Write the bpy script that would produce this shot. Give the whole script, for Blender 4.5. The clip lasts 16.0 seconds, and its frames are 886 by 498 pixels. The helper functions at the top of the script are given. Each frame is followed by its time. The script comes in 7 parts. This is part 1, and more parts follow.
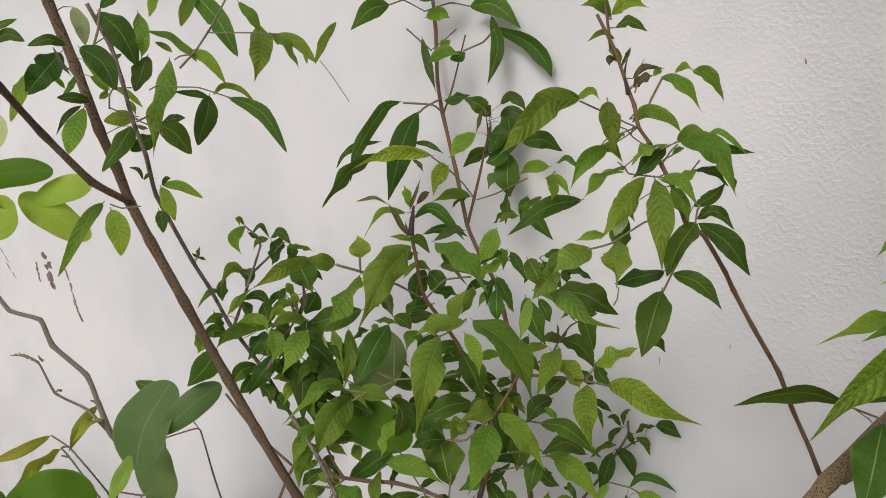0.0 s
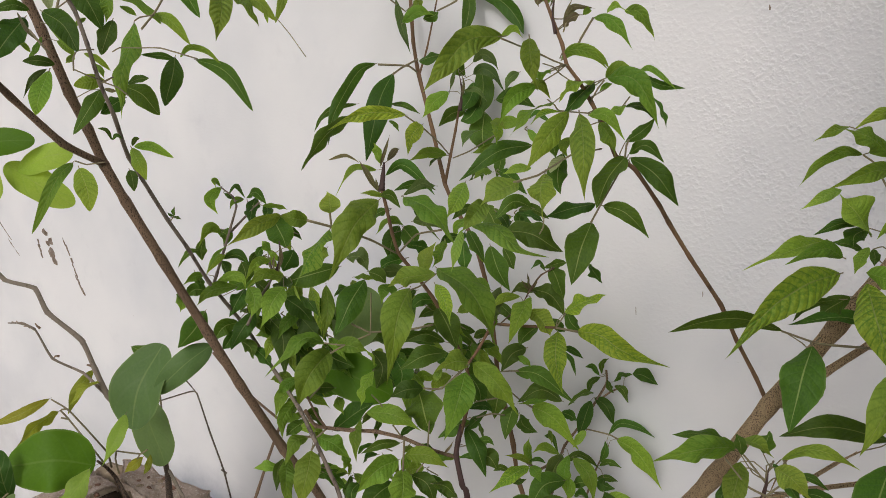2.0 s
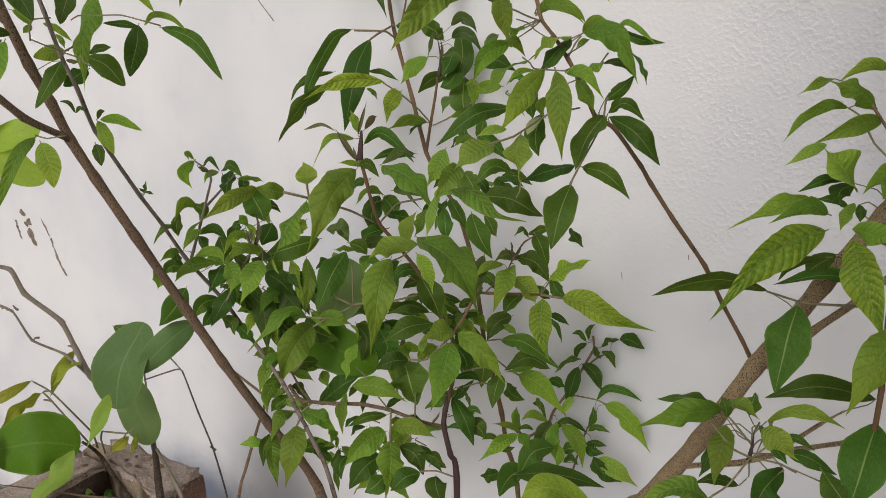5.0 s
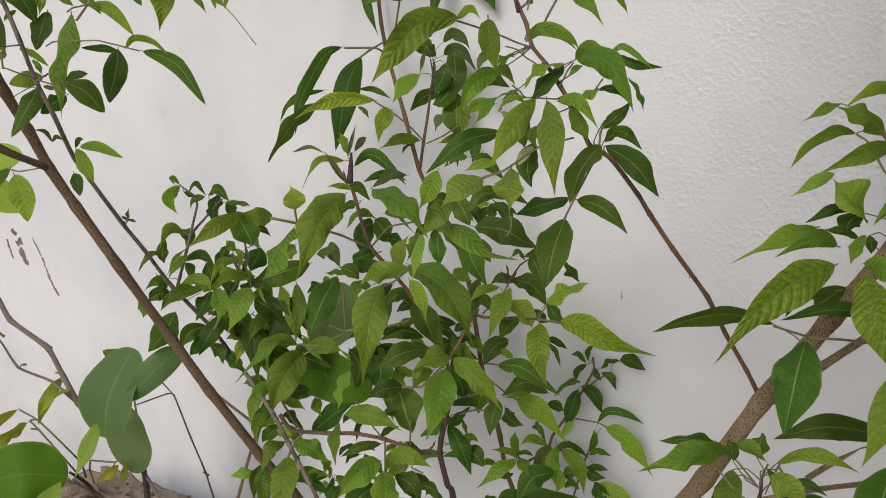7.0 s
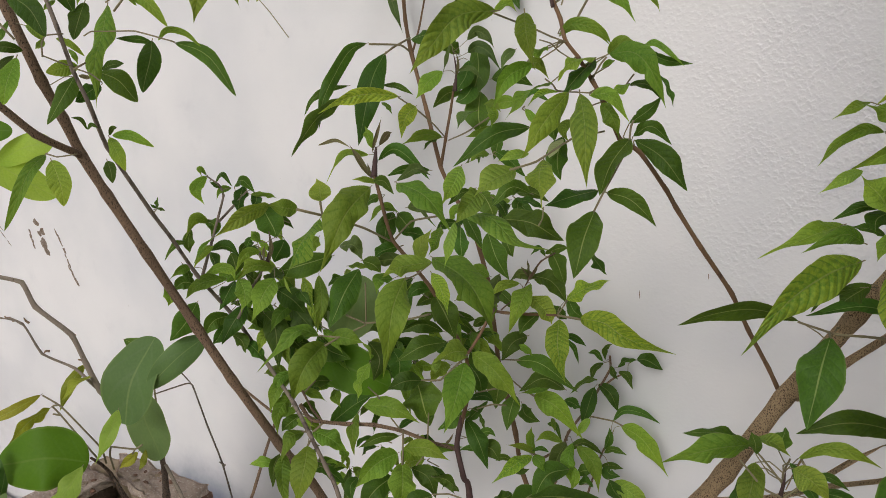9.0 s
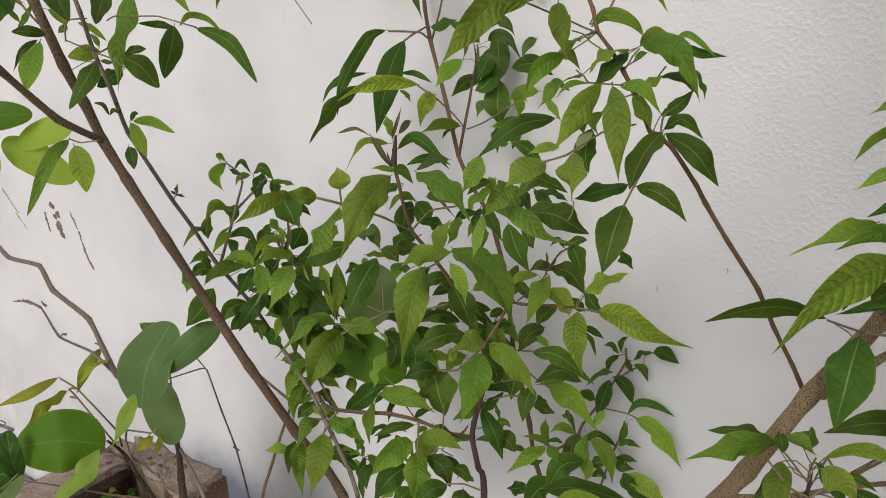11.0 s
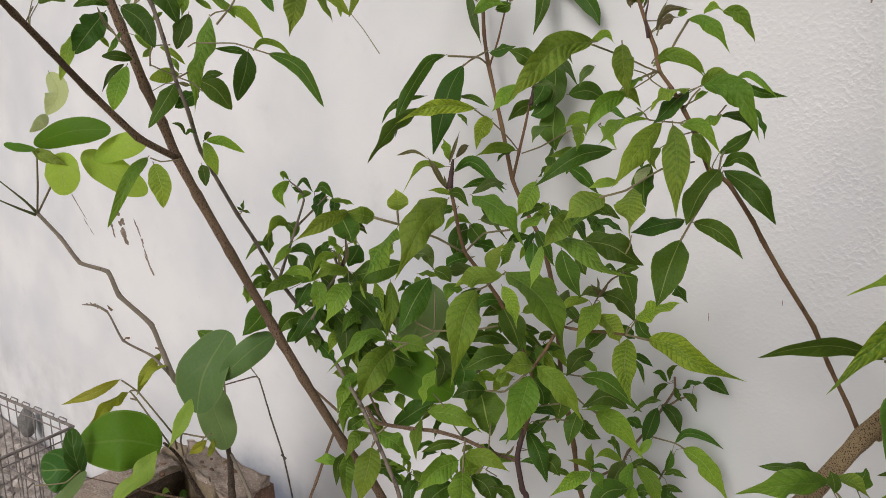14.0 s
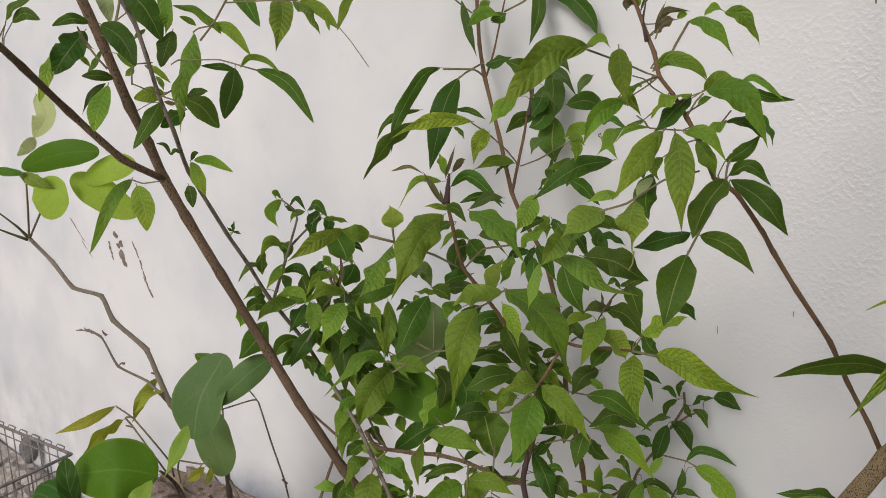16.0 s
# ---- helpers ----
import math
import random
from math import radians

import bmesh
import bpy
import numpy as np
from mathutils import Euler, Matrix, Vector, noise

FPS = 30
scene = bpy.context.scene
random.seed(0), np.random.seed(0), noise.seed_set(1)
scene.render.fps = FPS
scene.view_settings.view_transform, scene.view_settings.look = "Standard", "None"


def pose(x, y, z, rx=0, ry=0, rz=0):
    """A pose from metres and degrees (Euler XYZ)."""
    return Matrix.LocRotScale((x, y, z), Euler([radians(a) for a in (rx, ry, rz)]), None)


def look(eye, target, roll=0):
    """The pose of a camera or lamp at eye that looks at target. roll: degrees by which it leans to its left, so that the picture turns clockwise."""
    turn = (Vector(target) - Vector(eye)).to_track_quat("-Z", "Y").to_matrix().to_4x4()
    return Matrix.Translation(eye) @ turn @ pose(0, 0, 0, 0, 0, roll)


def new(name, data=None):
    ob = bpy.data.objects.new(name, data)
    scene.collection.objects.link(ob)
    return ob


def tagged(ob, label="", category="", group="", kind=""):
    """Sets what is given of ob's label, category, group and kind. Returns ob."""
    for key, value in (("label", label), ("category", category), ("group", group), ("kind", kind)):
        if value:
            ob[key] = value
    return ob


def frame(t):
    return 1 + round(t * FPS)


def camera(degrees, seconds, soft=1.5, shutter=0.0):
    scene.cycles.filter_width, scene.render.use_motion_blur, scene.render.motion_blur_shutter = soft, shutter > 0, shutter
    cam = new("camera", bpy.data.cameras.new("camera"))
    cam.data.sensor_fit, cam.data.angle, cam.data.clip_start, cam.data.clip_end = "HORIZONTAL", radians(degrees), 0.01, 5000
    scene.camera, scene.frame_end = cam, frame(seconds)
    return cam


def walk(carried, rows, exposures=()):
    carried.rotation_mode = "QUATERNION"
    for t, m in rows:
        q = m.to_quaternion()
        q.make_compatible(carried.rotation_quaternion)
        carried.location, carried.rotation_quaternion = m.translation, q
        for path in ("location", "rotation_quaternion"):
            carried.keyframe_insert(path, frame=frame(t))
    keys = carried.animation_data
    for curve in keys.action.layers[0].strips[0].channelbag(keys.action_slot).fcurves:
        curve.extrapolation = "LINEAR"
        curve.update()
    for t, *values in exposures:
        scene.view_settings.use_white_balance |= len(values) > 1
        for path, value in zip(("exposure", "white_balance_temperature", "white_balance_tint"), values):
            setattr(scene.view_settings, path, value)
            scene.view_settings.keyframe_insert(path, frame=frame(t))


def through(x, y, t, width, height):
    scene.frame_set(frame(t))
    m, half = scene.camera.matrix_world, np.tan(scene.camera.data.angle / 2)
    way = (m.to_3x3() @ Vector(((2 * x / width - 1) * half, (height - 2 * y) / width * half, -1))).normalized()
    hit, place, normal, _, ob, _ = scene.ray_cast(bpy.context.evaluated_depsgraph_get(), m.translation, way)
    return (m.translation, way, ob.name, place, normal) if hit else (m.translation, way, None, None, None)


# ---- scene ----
cam = camera(64.32, 16.0, soft=0.7)
PATH = [
    (0, pose(0.2015, -0.0516, 1.4331, 79.697, -2.042, 32.502)),
    (0.5, pose(0.2298, -0.0524, 1.4191, 80.382, -2.632, 31.871)),
    (1, pose(0.2612, -0.0443, 1.4255, 78.364, -1.969, 32.246)),
    (1.5, pose(0.2683, -0.0520, 1.4256, 78.076, -1.179, 32.673)),
    (2, pose(0.2591, -0.0473, 1.4130, 77.613, -0.293, 33.041)),
    (2.5, pose(0.2621, -0.0457, 1.4047, 77.265, 0.110, 32.710)),
    (3, pose(0.2671, -0.0472, 1.4053, 77.145, 1.299, 32.030)),
    (3.5, pose(0.2618, -0.0375, 1.4040, 75.926, 1.632, 31.235)),
    (3.7, pose(0.2607, -0.0407, 1.4075, 74.940, 1.603, 31.420)),
    (6, pose(0.2554, -0.0150, 1.4059, 75.561, 0.842, 31.896)),
    (6.5, pose(0.2501, -0.0078, 1.4120, 75.713, 1.471, 31.782)),
    (7, pose(0.2500, 0.0000, 1.4200, 75.842, 1.634, 31.648)),
    (7.5, pose(0.2451, -0.0030, 1.4182, 75.679, 1.831, 31.648)),
    (8, pose(0.2450, -0.0081, 1.4178, 75.875, 2.293, 32.170)),
    (8.5, pose(0.2441, -0.0129, 1.4143, 76.109, 1.087, 32.666)),
    (9, pose(0.2446, -0.0155, 1.4145, 75.965, 0.758, 32.827)),
    (11.5, pose(0.2258, -0.0196, 1.4169, 74.684, -0.487, 34.371)),
    (12, pose(0.2175, -0.0288, 1.4184, 74.780, -1.419, 34.772)),
    (12.5, pose(0.2108, -0.0273, 1.4276, 74.520, -1.628, 34.600)),
    (13, pose(0.2311, -0.0333, 1.4285, 74.696, -1.583, 35.801)),
    (13.5, pose(0.2432, -0.0421, 1.4245, 75.709, -1.176, 37.072)),
    (14, pose(0.2341, -0.0361, 1.4283, 76.208, -0.916, 37.865)),
    (14.5, pose(0.2261, -0.0231, 1.4322, 76.639, -0.295, 37.792)),
    (15, pose(0.2286, -0.0263, 1.4301, 77.358, -0.031, 37.834)),
    (15.5, pose(0.2296, -0.0210, 1.4276, 77.467, 0.095, 37.927)),
    (16, pose(0.2241, -0.0097, 1.4259, 77.342, 0.398, 37.934)),
]
walk(cam, PATH, [(0.0, -0.21, 6480, 10), (16.0, -0.21, 6480, 10)])

# ---- daylight: hazy sky and a veiled sun over the open side ----
SUN_FROM = Vector((0.12, -0.85, 0.51)).normalized()
world = bpy.data.worlds.new("sky")
scene.world = world
world.use_nodes = True
wn = world.node_tree
sky = wn.nodes.new("ShaderNodeTexSky")
sky.sky_type = "NISHITA"
sky.sun_disc = False
sky.sun_elevation = math.asin(SUN_FROM.z)
sky.sun_rotation = math.atan2(SUN_FROM.x, SUN_FROM.y)
sky.dust_density = 4.0
sky.air_density = 1.0
haze = wn.nodes.new("ShaderNodeHueSaturation")
haze.inputs["Saturation"].default_value = 0.45
wn.links.new(sky.outputs[0], haze.inputs["Color"])
wn.links.new(haze.outputs[0], wn.nodes["Background"].inputs[0])
wn.nodes["Background"].inputs[1].default_value = 0.10
sun = new("sun", bpy.data.lights.new("sun", "SUN"))
sun.data.energy, sun.data.angle, sun.data.color = 1.1, radians(22), (1.0, 0.975, 0.95)
sun.matrix_world = look(SUN_FROM * 10, (0, 0, 0))


# ---- materials ----
def shader(name):
    mat = bpy.data.materials.new(name)
    mat.use_nodes = True
    nt = mat.node_tree
    return mat, nt, nt.nodes["Principled BSDF"], nt.nodes["Material Output"]


class Nodes:
    """Short names for wiring a node tree."""

    def __init__(self, nt):
        self.nt = nt

    def put(self, sock, value):
        if isinstance(value, bpy.types.NodeSocket):
            self.nt.links.new(value, sock)
        else:
            sock.default_value = value

    def math(self, op, a, b=0.0, c=0.0):
        n = self.nt.nodes.new("ShaderNodeMath")
        n.operation = op
        self.put(n.inputs[0], a), self.put(n.inputs[1], b), self.put(n.inputs[2], c)
        return n.outputs[0]

    def mix(self, f, a, b, kind="MIX"):
        n = self.nt.nodes.new("ShaderNodeMix")
        n.data_type, n.blend_type = "RGBA", kind
        self.put(n.inputs[0], f), self.put(n.inputs[6], a), self.put(n.inputs[7], b)
        return n.outputs[2]

    def noise(self, scale, detail=4.0, rough=0.55, vec=None):
        n = self.nt.nodes.new("ShaderNodeTexNoise")
        n.inputs["Scale"].default_value, n.inputs["Detail"].default_value, n.inputs["Roughness"].default_value = scale, detail, rough
        if vec is not None:
            self.nt.links.new(vec, n.inputs["Vector"])
        return n.outputs["Fac"]

    def step(self, v, lo, hi):
        n = self.nt.nodes.new("ShaderNodeMapRange")
        n.interpolation_type = "SMOOTHSTEP"
        self.put(n.inputs[0], v)
        n.inputs[1].default_value, n.inputs[2].default_value = lo, hi
        return n.outputs[0]

    def bump(self, height, strength, distance, normal=None):
        n = self.nt.nodes.new("ShaderNodeBump")
        n.inputs["Strength"].default_value, n.inputs["Distance"].default_value = strength, distance
        self.put(n.inputs["Height"], height)
        if normal is not None:
            self.nt.links.new(normal, n.inputs["Normal"])
        return n.outputs[0]

    def coords(self, which="Object", scale=(1, 1, 1)):
        t = self.nt.nodes.new("ShaderNodeTexCoord")
        m = self.nt.nodes.new("ShaderNodeMapping")
        m.inputs["Scale"].default_value = scale
        self.nt.links.new(t.outputs[which], m.inputs[0])
        return m.outputs[0]


def rgb(r, g, b):
    return (r, g, b, 1)


def leaf_material(name, blade, edge, vein, ribs=9.0, relief=0.5, rough=0.45, through=0.3, vein_mix=0.13, quilt=0.35, rib=0.6, tip=0.0, gloss=0.20, vary=0.66):
    """A leaf blade with a pale midrib, pinnate veins, mottling and light shining through."""
    mat, nt, bsdf, out = shader(name)
    n = Nodes(nt)
    uv = nt.nodes.new("ShaderNodeUVMap")
    sep = nt.nodes.new("ShaderNodeSeparateXYZ")
    nt.links.new(uv.outputs[0], sep.inputs[0])
    u = sep.outputs[0]
    s = n.math("ABSOLUTE", n.math("SUBTRACT", n.math("MULTIPLY", sep.outputs[1], 2.0), 1.0))
    info = nt.nodes.new("ShaderNodeObjectInfo")
    rnd = info.outputs["Random"]
    wobble = n.math("MULTIPLY", n.noise(14.0, 2.0), 0.12)
    q = n.math("ADD", n.math("SUBTRACT", n.math("MULTIPLY", u, ribs), n.math("MULTIPLY", n.math("POWER", s, 1.2), 1.5)), wobble)
    wave = n.math("SINE", n.math("MULTIPLY", q, 6.2832))
    side_vein = n.step(wave, 0.72, 1.0)
    midrib = n.step(s, 0.055, 0.02)
    fine = n.noise(160.0, 3.0)
    patch = n.noise(22.0, 3.0)
    tone = n.math("MULTIPLY_ADD", n.math("FRACT", n.math("MULTIPLY", rnd, 7.31)), vary, 1.11 - vary * 0.5)
    tint = n.mix(n.step(patch, 0.3, 0.75), blade, edge)
    margin = n.math("MULTIPLY", n.step(s, 0.25, 1.0), n.math("SUBTRACT", 1.0, side_vein))
    tint = n.mix(n.math("MULTIPLY", margin, 0.6), tint, edge)
    tint = n.mix(n.math("MULTIPLY", n.step(n.math("ADD", u, n.math("MULTIPLY", patch, 0.3)), 0.5, 1.15), tip), tint, n.mix(1.0, edge, rgb(1.2, 1.1, 0.8), "MULTIPLY"))
    tint = n.mix(n.math("MULTIPLY", fine, 0.16), tint, n.mix(0.5, tint, rgb(0.01, 0.02, 0.005)))
    tint = n.mix(n.math("MULTIPLY", side_vein, vein_mix), tint, vein)
    tint = n.mix(n.math("MULTIPLY", n.step(s, 0.9, 0.99), 0.35), tint, n.mix(0.5, edge, rgb(0.30, 0.36, 0.13)))
    tint = n.mix(n.math("MULTIPLY", midrib, rib), tint, rgb(0.30, 0.36, 0.13))
    hsv = nt.nodes.new("ShaderNodeHueSaturation")
    n.put(hsv.inputs["Value"], tone)
    n.put(hsv.inputs["Hue"], n.math("MULTIPLY_ADD", rnd, -0.053 * vary, 0.4945 + 0.0265 * vary))
    nt.links.new(tint, hsv.inputs["Color"])
    col = hsv.outputs[0]
    nt.links.new(col, bsdf.inputs["Base Color"])
    n.put(bsdf.inputs["Roughness"], n.math("ADD", n.math("MULTIPLY", fine, 0.15), rough - 0.07))
    bsdf.inputs["Specular IOR Level"].default_value = gloss
    height = n.math("ADD", n.math("MULTIPLY", n.mix(quilt, side_vein, wave), -0.5), n.math("ADD", n.math("MULTIPLY", midrib, -1.5), n.math("MULTIPLY", fine, 0.25)))
    nor = n.bump(height, relief, 0.0016)
    nt.links.new(nor, bsdf.inputs["Normal"])
    glow = nt.nodes.new("ShaderNodeBsdfTranslucent")
    nt.links.new(n.mix(1.0, col, rgb(1.35, 1.3, 0.65), "MULTIPLY"), glow.inputs[0])
    nt.links.new(nor, glow.inputs["Normal"])
    both = nt.nodes.new("ShaderNodeMixShader")
    both.inputs[0].default_value = through
    nt.links.new(bsdf.outputs[0], both.inputs[1])
    nt.links.new(glow.outputs[0], both.inputs[2])
    nt.links.new(both.outputs[0], out.inputs[0])
    return mat


MATURE = leaf_material("leaf_mature", rgb(0.043, 0.098, 0.012), rgb(0.063, 0.136, 0.016), rgb(0.10, 0.16, 0.06), relief=0.36, rough=0.5, through=0.30, vein_mix=0.09, rib=0.5)
MID = leaf_material("leaf_mid", rgb(0.116, 0.226, 0.027), rgb(0.188, 0.312, 0.045), rgb(0.090, 0.180, 0.022), ribs=10.0, relief=0.5, through=0.40, vein_mix=0.22, quilt=0.4, rib=0.35, tip=0.6)
YOUNG = leaf_material("leaf_young", rgb(0.172, 0.29, 0.048), rgb(0.262, 0.375, 0.068), rgb(0.13, 0.25, 0.04), ribs=10.0, relief=0.5, through=0.38, vein_mix=0.25, quilt=0.4, rib=0.35, tip=0.5)
VEINED = leaf_material("leaf_veined", rgb(0.130, 0.240, 0.036), rgb(0.226, 0.338, 0.055), rgb(0.095, 0.195, 0.034), ribs=12.0, relief=0.6, through=0.40, vein_mix=0.38, quilt=0.6, rib=0.35, tip=0.6)
LIME = leaf_material("leaf_lime", rgb(0.12, 0.255, 0.028), rgb(0.31, 0.43, 0.05), rgb(0.08, 0.19, 0.025), ribs=13.0, relief=0.6, through=0.34, vein_mix=0.5, quilt=0.7)
DUSKY = leaf_material("leaf_dusky", rgb(0.066, 0.115, 0.030), rgb(0.095, 0.150, 0.040), rgb(0.10, 0.15, 0.05), ribs=9.0, relief=0.35, through=0.28, vein_mix=0.1, rib=0.3)
PALE = leaf_material("leaf_pale", rgb(0.34, 0.41, 0.20), rgb(0.38, 0.44, 0.23), rgb(0.45, 0.48, 0.36), relief=0.4, rough=0.6)
BRONZE = leaf_material("leaf_bronze", rgb(0.15, 0.105, 0.07), rgb(0.13, 0.14, 0.065), rgb(0.10, 0.06, 0.05), relief=0.5, rough=0.55)
BROAD = leaf_material("leaf_broad", rgb(0.070, 0.168, 0.012), rgb(0.080, 0.184, 0.014), rgb(0.14, 0.24, 0.08), ribs=4.5, relief=0.1, rough=0.5, through=0.25, vein_mix=0.05, quilt=0.0, rib=0.1, gloss=0.12, vary=0.2)
BROAD_DULL = leaf_material("leaf_broad_dull", rgb(0.082, 0.150, 0.048), rgb(0.095, 0.168, 0.053), rgb(0.16, 0.21, 0.12), ribs=3.0, relief=0.1, rough=0.55, through=0.12, vein_mix=0.10, quilt=0.0, rib=0.2, gloss=0.2, vary=0.2)
BROAD_GREY = leaf_material("leaf_broad_grey", rgb(0.170, 0.265, 0.095), rgb(0.190, 0.285, 0.105), rgb(0.18, 0.24, 0.13), ribs=3.0, relief=0.1, rough=0.55, through=0.15, vein_mix=0.10, quilt=0.0, rib=0.2, gloss=0.2, vary=0.2)
BROAD_PALE = leaf_material("leaf_broad_pale", rgb(0.28, 0.43, 0.055), rgb(0.33, 0.47, 0.075), rgb(0.22, 0.34, 0.10), ribs=4.5, relief=0.2, rough=0.45, through=0.4, vein_mix=0.12, quilt=0.0, rib=0.22, vary=0.2)
BROAD_VEINED = leaf_material("leaf_broad_veined", rgb(0.06, 0.16, 0.03), rgb(0.075, 0.18, 0.035), rgb(0.22, 0.32, 0.13), ribs=3.5, relief=0.2, rough=0.5, vein_mix=0.35, quilt=0.0, rib=0.6)
# Light green leaf; its blade colour is raised to paint back light.
BACKLIT = leaf_material("leaf_backlit", rgb(0.235, 0.385, 0.062), rgb(0.275, 0.43, 0.075), rgb(0.20, 0.33, 0.07), relief=0.2, through=0.42, vein_mix=0.1, quilt=0.1, rib=0.3, vary=0.2)
YELLOW = leaf_material("leaf_yellow", rgb(0.27, 0.32, 0.035), rgb(0.23, 0.25, 0.03), rgb(0.34, 0.34, 0.08), relief=0.5)


def stem_material(name, base, fleck, scale=140.0, stretch=0.35, relief=0.6, rough=0.75, amount=(0.5, 0.62)):
    """Bark with flecks along the stem, darker patches and a fine grain."""
    mat, nt, bsdf, out = shader(name)
    n = Nodes(nt)
    vec = n.coords("Object", (1, 1, stretch))
    spots = n.step(n.noise(scale, 3.0, 0.6, vec), *amount)
    broad = n.noise(18.0, 3.0, 0.5, vec)
    grain = n.noise(scale * 4, 3.0, 0.6, vec)
    col = n.mix(spots, base, fleck)
    col = n.mix(n.step(broad, 0.35, 0.7), col, n.mix(0.55, col, rgb(*(c * 0.5 for c in base[:3]))))
    col = n.mix(n.math("MULTIPLY", grain, 0.4), col, n.mix(0.5, col, fleck))
    nt.links.new(col, bsdf.inputs["Base Color"])
    bsdf.inputs["Roughness"].default_value = rough
    bsdf.inputs["Specular IOR Level"].default_value = 0.25
    nt.links.new(n.bump(n.math("ADD", spots, grain), relief, 0.0012), bsdf.inputs["Normal"])
    return mat


DARK = stem_material("bark_dark", rgb(0.31, 0.205, 0.135), rgb(0.06, 0.042, 0.032), scale=950.0, stretch=0.4, relief=0.9, amount=(0.54, 0.62))
GREY = stem_material("bark_grey", rgb(0.25, 0.205, 0.165), rgb(0.11, 0.085, 0.07))
TWIG = stem_material("bark_twig", rgb(0.27, 0.225, 0.18), rgb(0.12, 0.092, 0.072), scale=260.0, amount=(0.56, 0.72))
RED = stem_material("bark_red", rgb(0.225, 0.135, 0.075), rgb(0.095, 0.055, 0.040), amount=(0.55, 0.75))
PURPLE = stem_material("bud_purple", rgb(0.085, 0.050, 0.050), rgb(0.16, 0.11, 0.09), amount=(0.55, 0.8))
OCHRE = stem_material("bark_ochre", rgb(0.28, 0.20, 0.10), rgb(0.18, 0.12, 0.06), amount=(0.55, 0.75))
DEEP = stem_material("bark_deep", rgb(0.135, 0.092, 0.066), rgb(0.045, 0.034, 0.028), scale=420.0, relief=1.0, amount=(0.48, 0.6))
GREEN = stem_material("bark_green", rgb(0.13, 0.15, 0.06), rgb(0.09, 0.08, 0.04), amount=(0.55, 0.75))
BARK = stem_material("bark_flecked", rgb(0.62, 0.45, 0.265), rgb(0.070, 0.044, 0.032), scale=1700.0, stretch=0.4, relief=1.0, amount=(0.53, 0.60))
STALK = stem_material("leaf_stalk", rgb(0.27, 0.235, 0.135), rgb(0.19, 0.14, 0.09), amount=(0.5, 0.8), rough=0.6)


def plaster():
    """Whitewashed plaster: lumpy trowel marks, coarser towards one end, faint grey tones, and bluish shade painted in
    soft patches and low down.
    """
    mat, nt, bsdf, out = shader("white_plaster")
    n = Nodes(nt)
    vec = n.coords("Object")
    sep = nt.nodes.new("ShaderNodeSeparateXYZ")
    nt.links.new(vec, sep.inputs[0])
    coarse = n.step(n.math("ADD", sep.outputs[0], n.math("MULTIPLY", n.noise(5.0, 2.0, 0.5, vec), 0.3)), -0.1, 0.45)
    coarse = n.math("MULTIPLY", coarse, n.step(sep.outputs[2], 0.9, 1.3))
    lumps = n.math("MULTIPLY", n.step(n.noise(165.0, 1.5, 0.45, vec), 0.38, 0.78), n.math("MULTIPLY_ADD", n.step(n.noise(16.0, 3.0, 0.5, vec), 0.3, 0.65), 0.7, 0.3))
    ridges = n.noise(260.0, 3.0, 0.6, vec)
    grain = n.noise(420.0, 2.0, 0.6, vec)
    wide = n.noise(3.2, 4.0, 0.5, vec)
    dirt = n.noise(9.0, 6.0, 0.65, vec)
    # Broad tone variation; its contrast also carries some of the bluish shade.
    col = n.mix(n.step(wide, 0.3, 0.75), rgb(0.786, 0.780, 0.798), rgb(0.680, 0.686, 0.716))
    col = n.mix(n.math("MULTIPLY", n.step(dirt, 0.55, 0.8), 0.35), col, rgb(0.55, 0.56, 0.60))
    # Noise patches paint the soft bluish shade that plants leave on the wall.
    soft_shade = n.step(n.noise(2.3, 3.0, 0.5, vec), 0.46, 0.72)
    col = n.mix(n.math("MULTIPLY", soft_shade, 0.36), col, rgb(0.50, 0.530, 0.605))
    pits = n.step(n.noise(70.0, 2.0, 0.5, vec), 0.74, 0.80)
    col = n.mix(n.math("MULTIPLY", pits, 0.35), col, rgb(0.45, 0.43, 0.42))
    # Blue-grey patch paints the shade on the wall by the planter.
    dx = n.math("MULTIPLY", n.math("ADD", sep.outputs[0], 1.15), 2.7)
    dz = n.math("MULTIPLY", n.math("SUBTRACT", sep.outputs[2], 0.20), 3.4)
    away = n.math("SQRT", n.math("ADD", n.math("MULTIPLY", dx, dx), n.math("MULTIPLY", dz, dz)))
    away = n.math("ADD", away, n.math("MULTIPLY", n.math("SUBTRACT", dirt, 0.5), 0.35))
    base_shade = n.step(away, 1.05, 0.50)
    col = n.mix(n.math("MULTIPLY", base_shade, 0.9), col, rgb(0.115, 0.142, 0.215))
    grime = n.math("MULTIPLY", n.step(sep.outputs[2], 0.55, 0.25), n.step(sep.outputs[0], -1.25, -1.7))
    col = n.mix(n.math("MULTIPLY", grime, n.math("MULTIPLY", n.step(n.noise(6.0, 5.0, 0.6, vec), 0.30, 0.75), 0.45)), col, rgb(0.40, 0.395, 0.41))
    nt.links.new(col, bsdf.inputs["Base Color"])
    bsdf.inputs["Roughness"].default_value = 0.85
    bsdf.inputs["Specular IOR Level"].default_value = 0.2
    rough_part = n.math("MULTIPLY", n.math("ADD", lumps, n.math("MULTIPLY", ridges, 0.32)), n.math("ADD", n.math("MULTIPLY", coarse, 0.86), 0.1))
    nor = n.bump(rough_part, 0.62, 0.0028)
    nor = n.bump(n.math("ADD", grain, n.math("MULTIPLY", pits, -3.0)), 0.09, 0.0015, nor)
    nt.links.new(nor, bsdf.inputs["Normal"])
    return mat


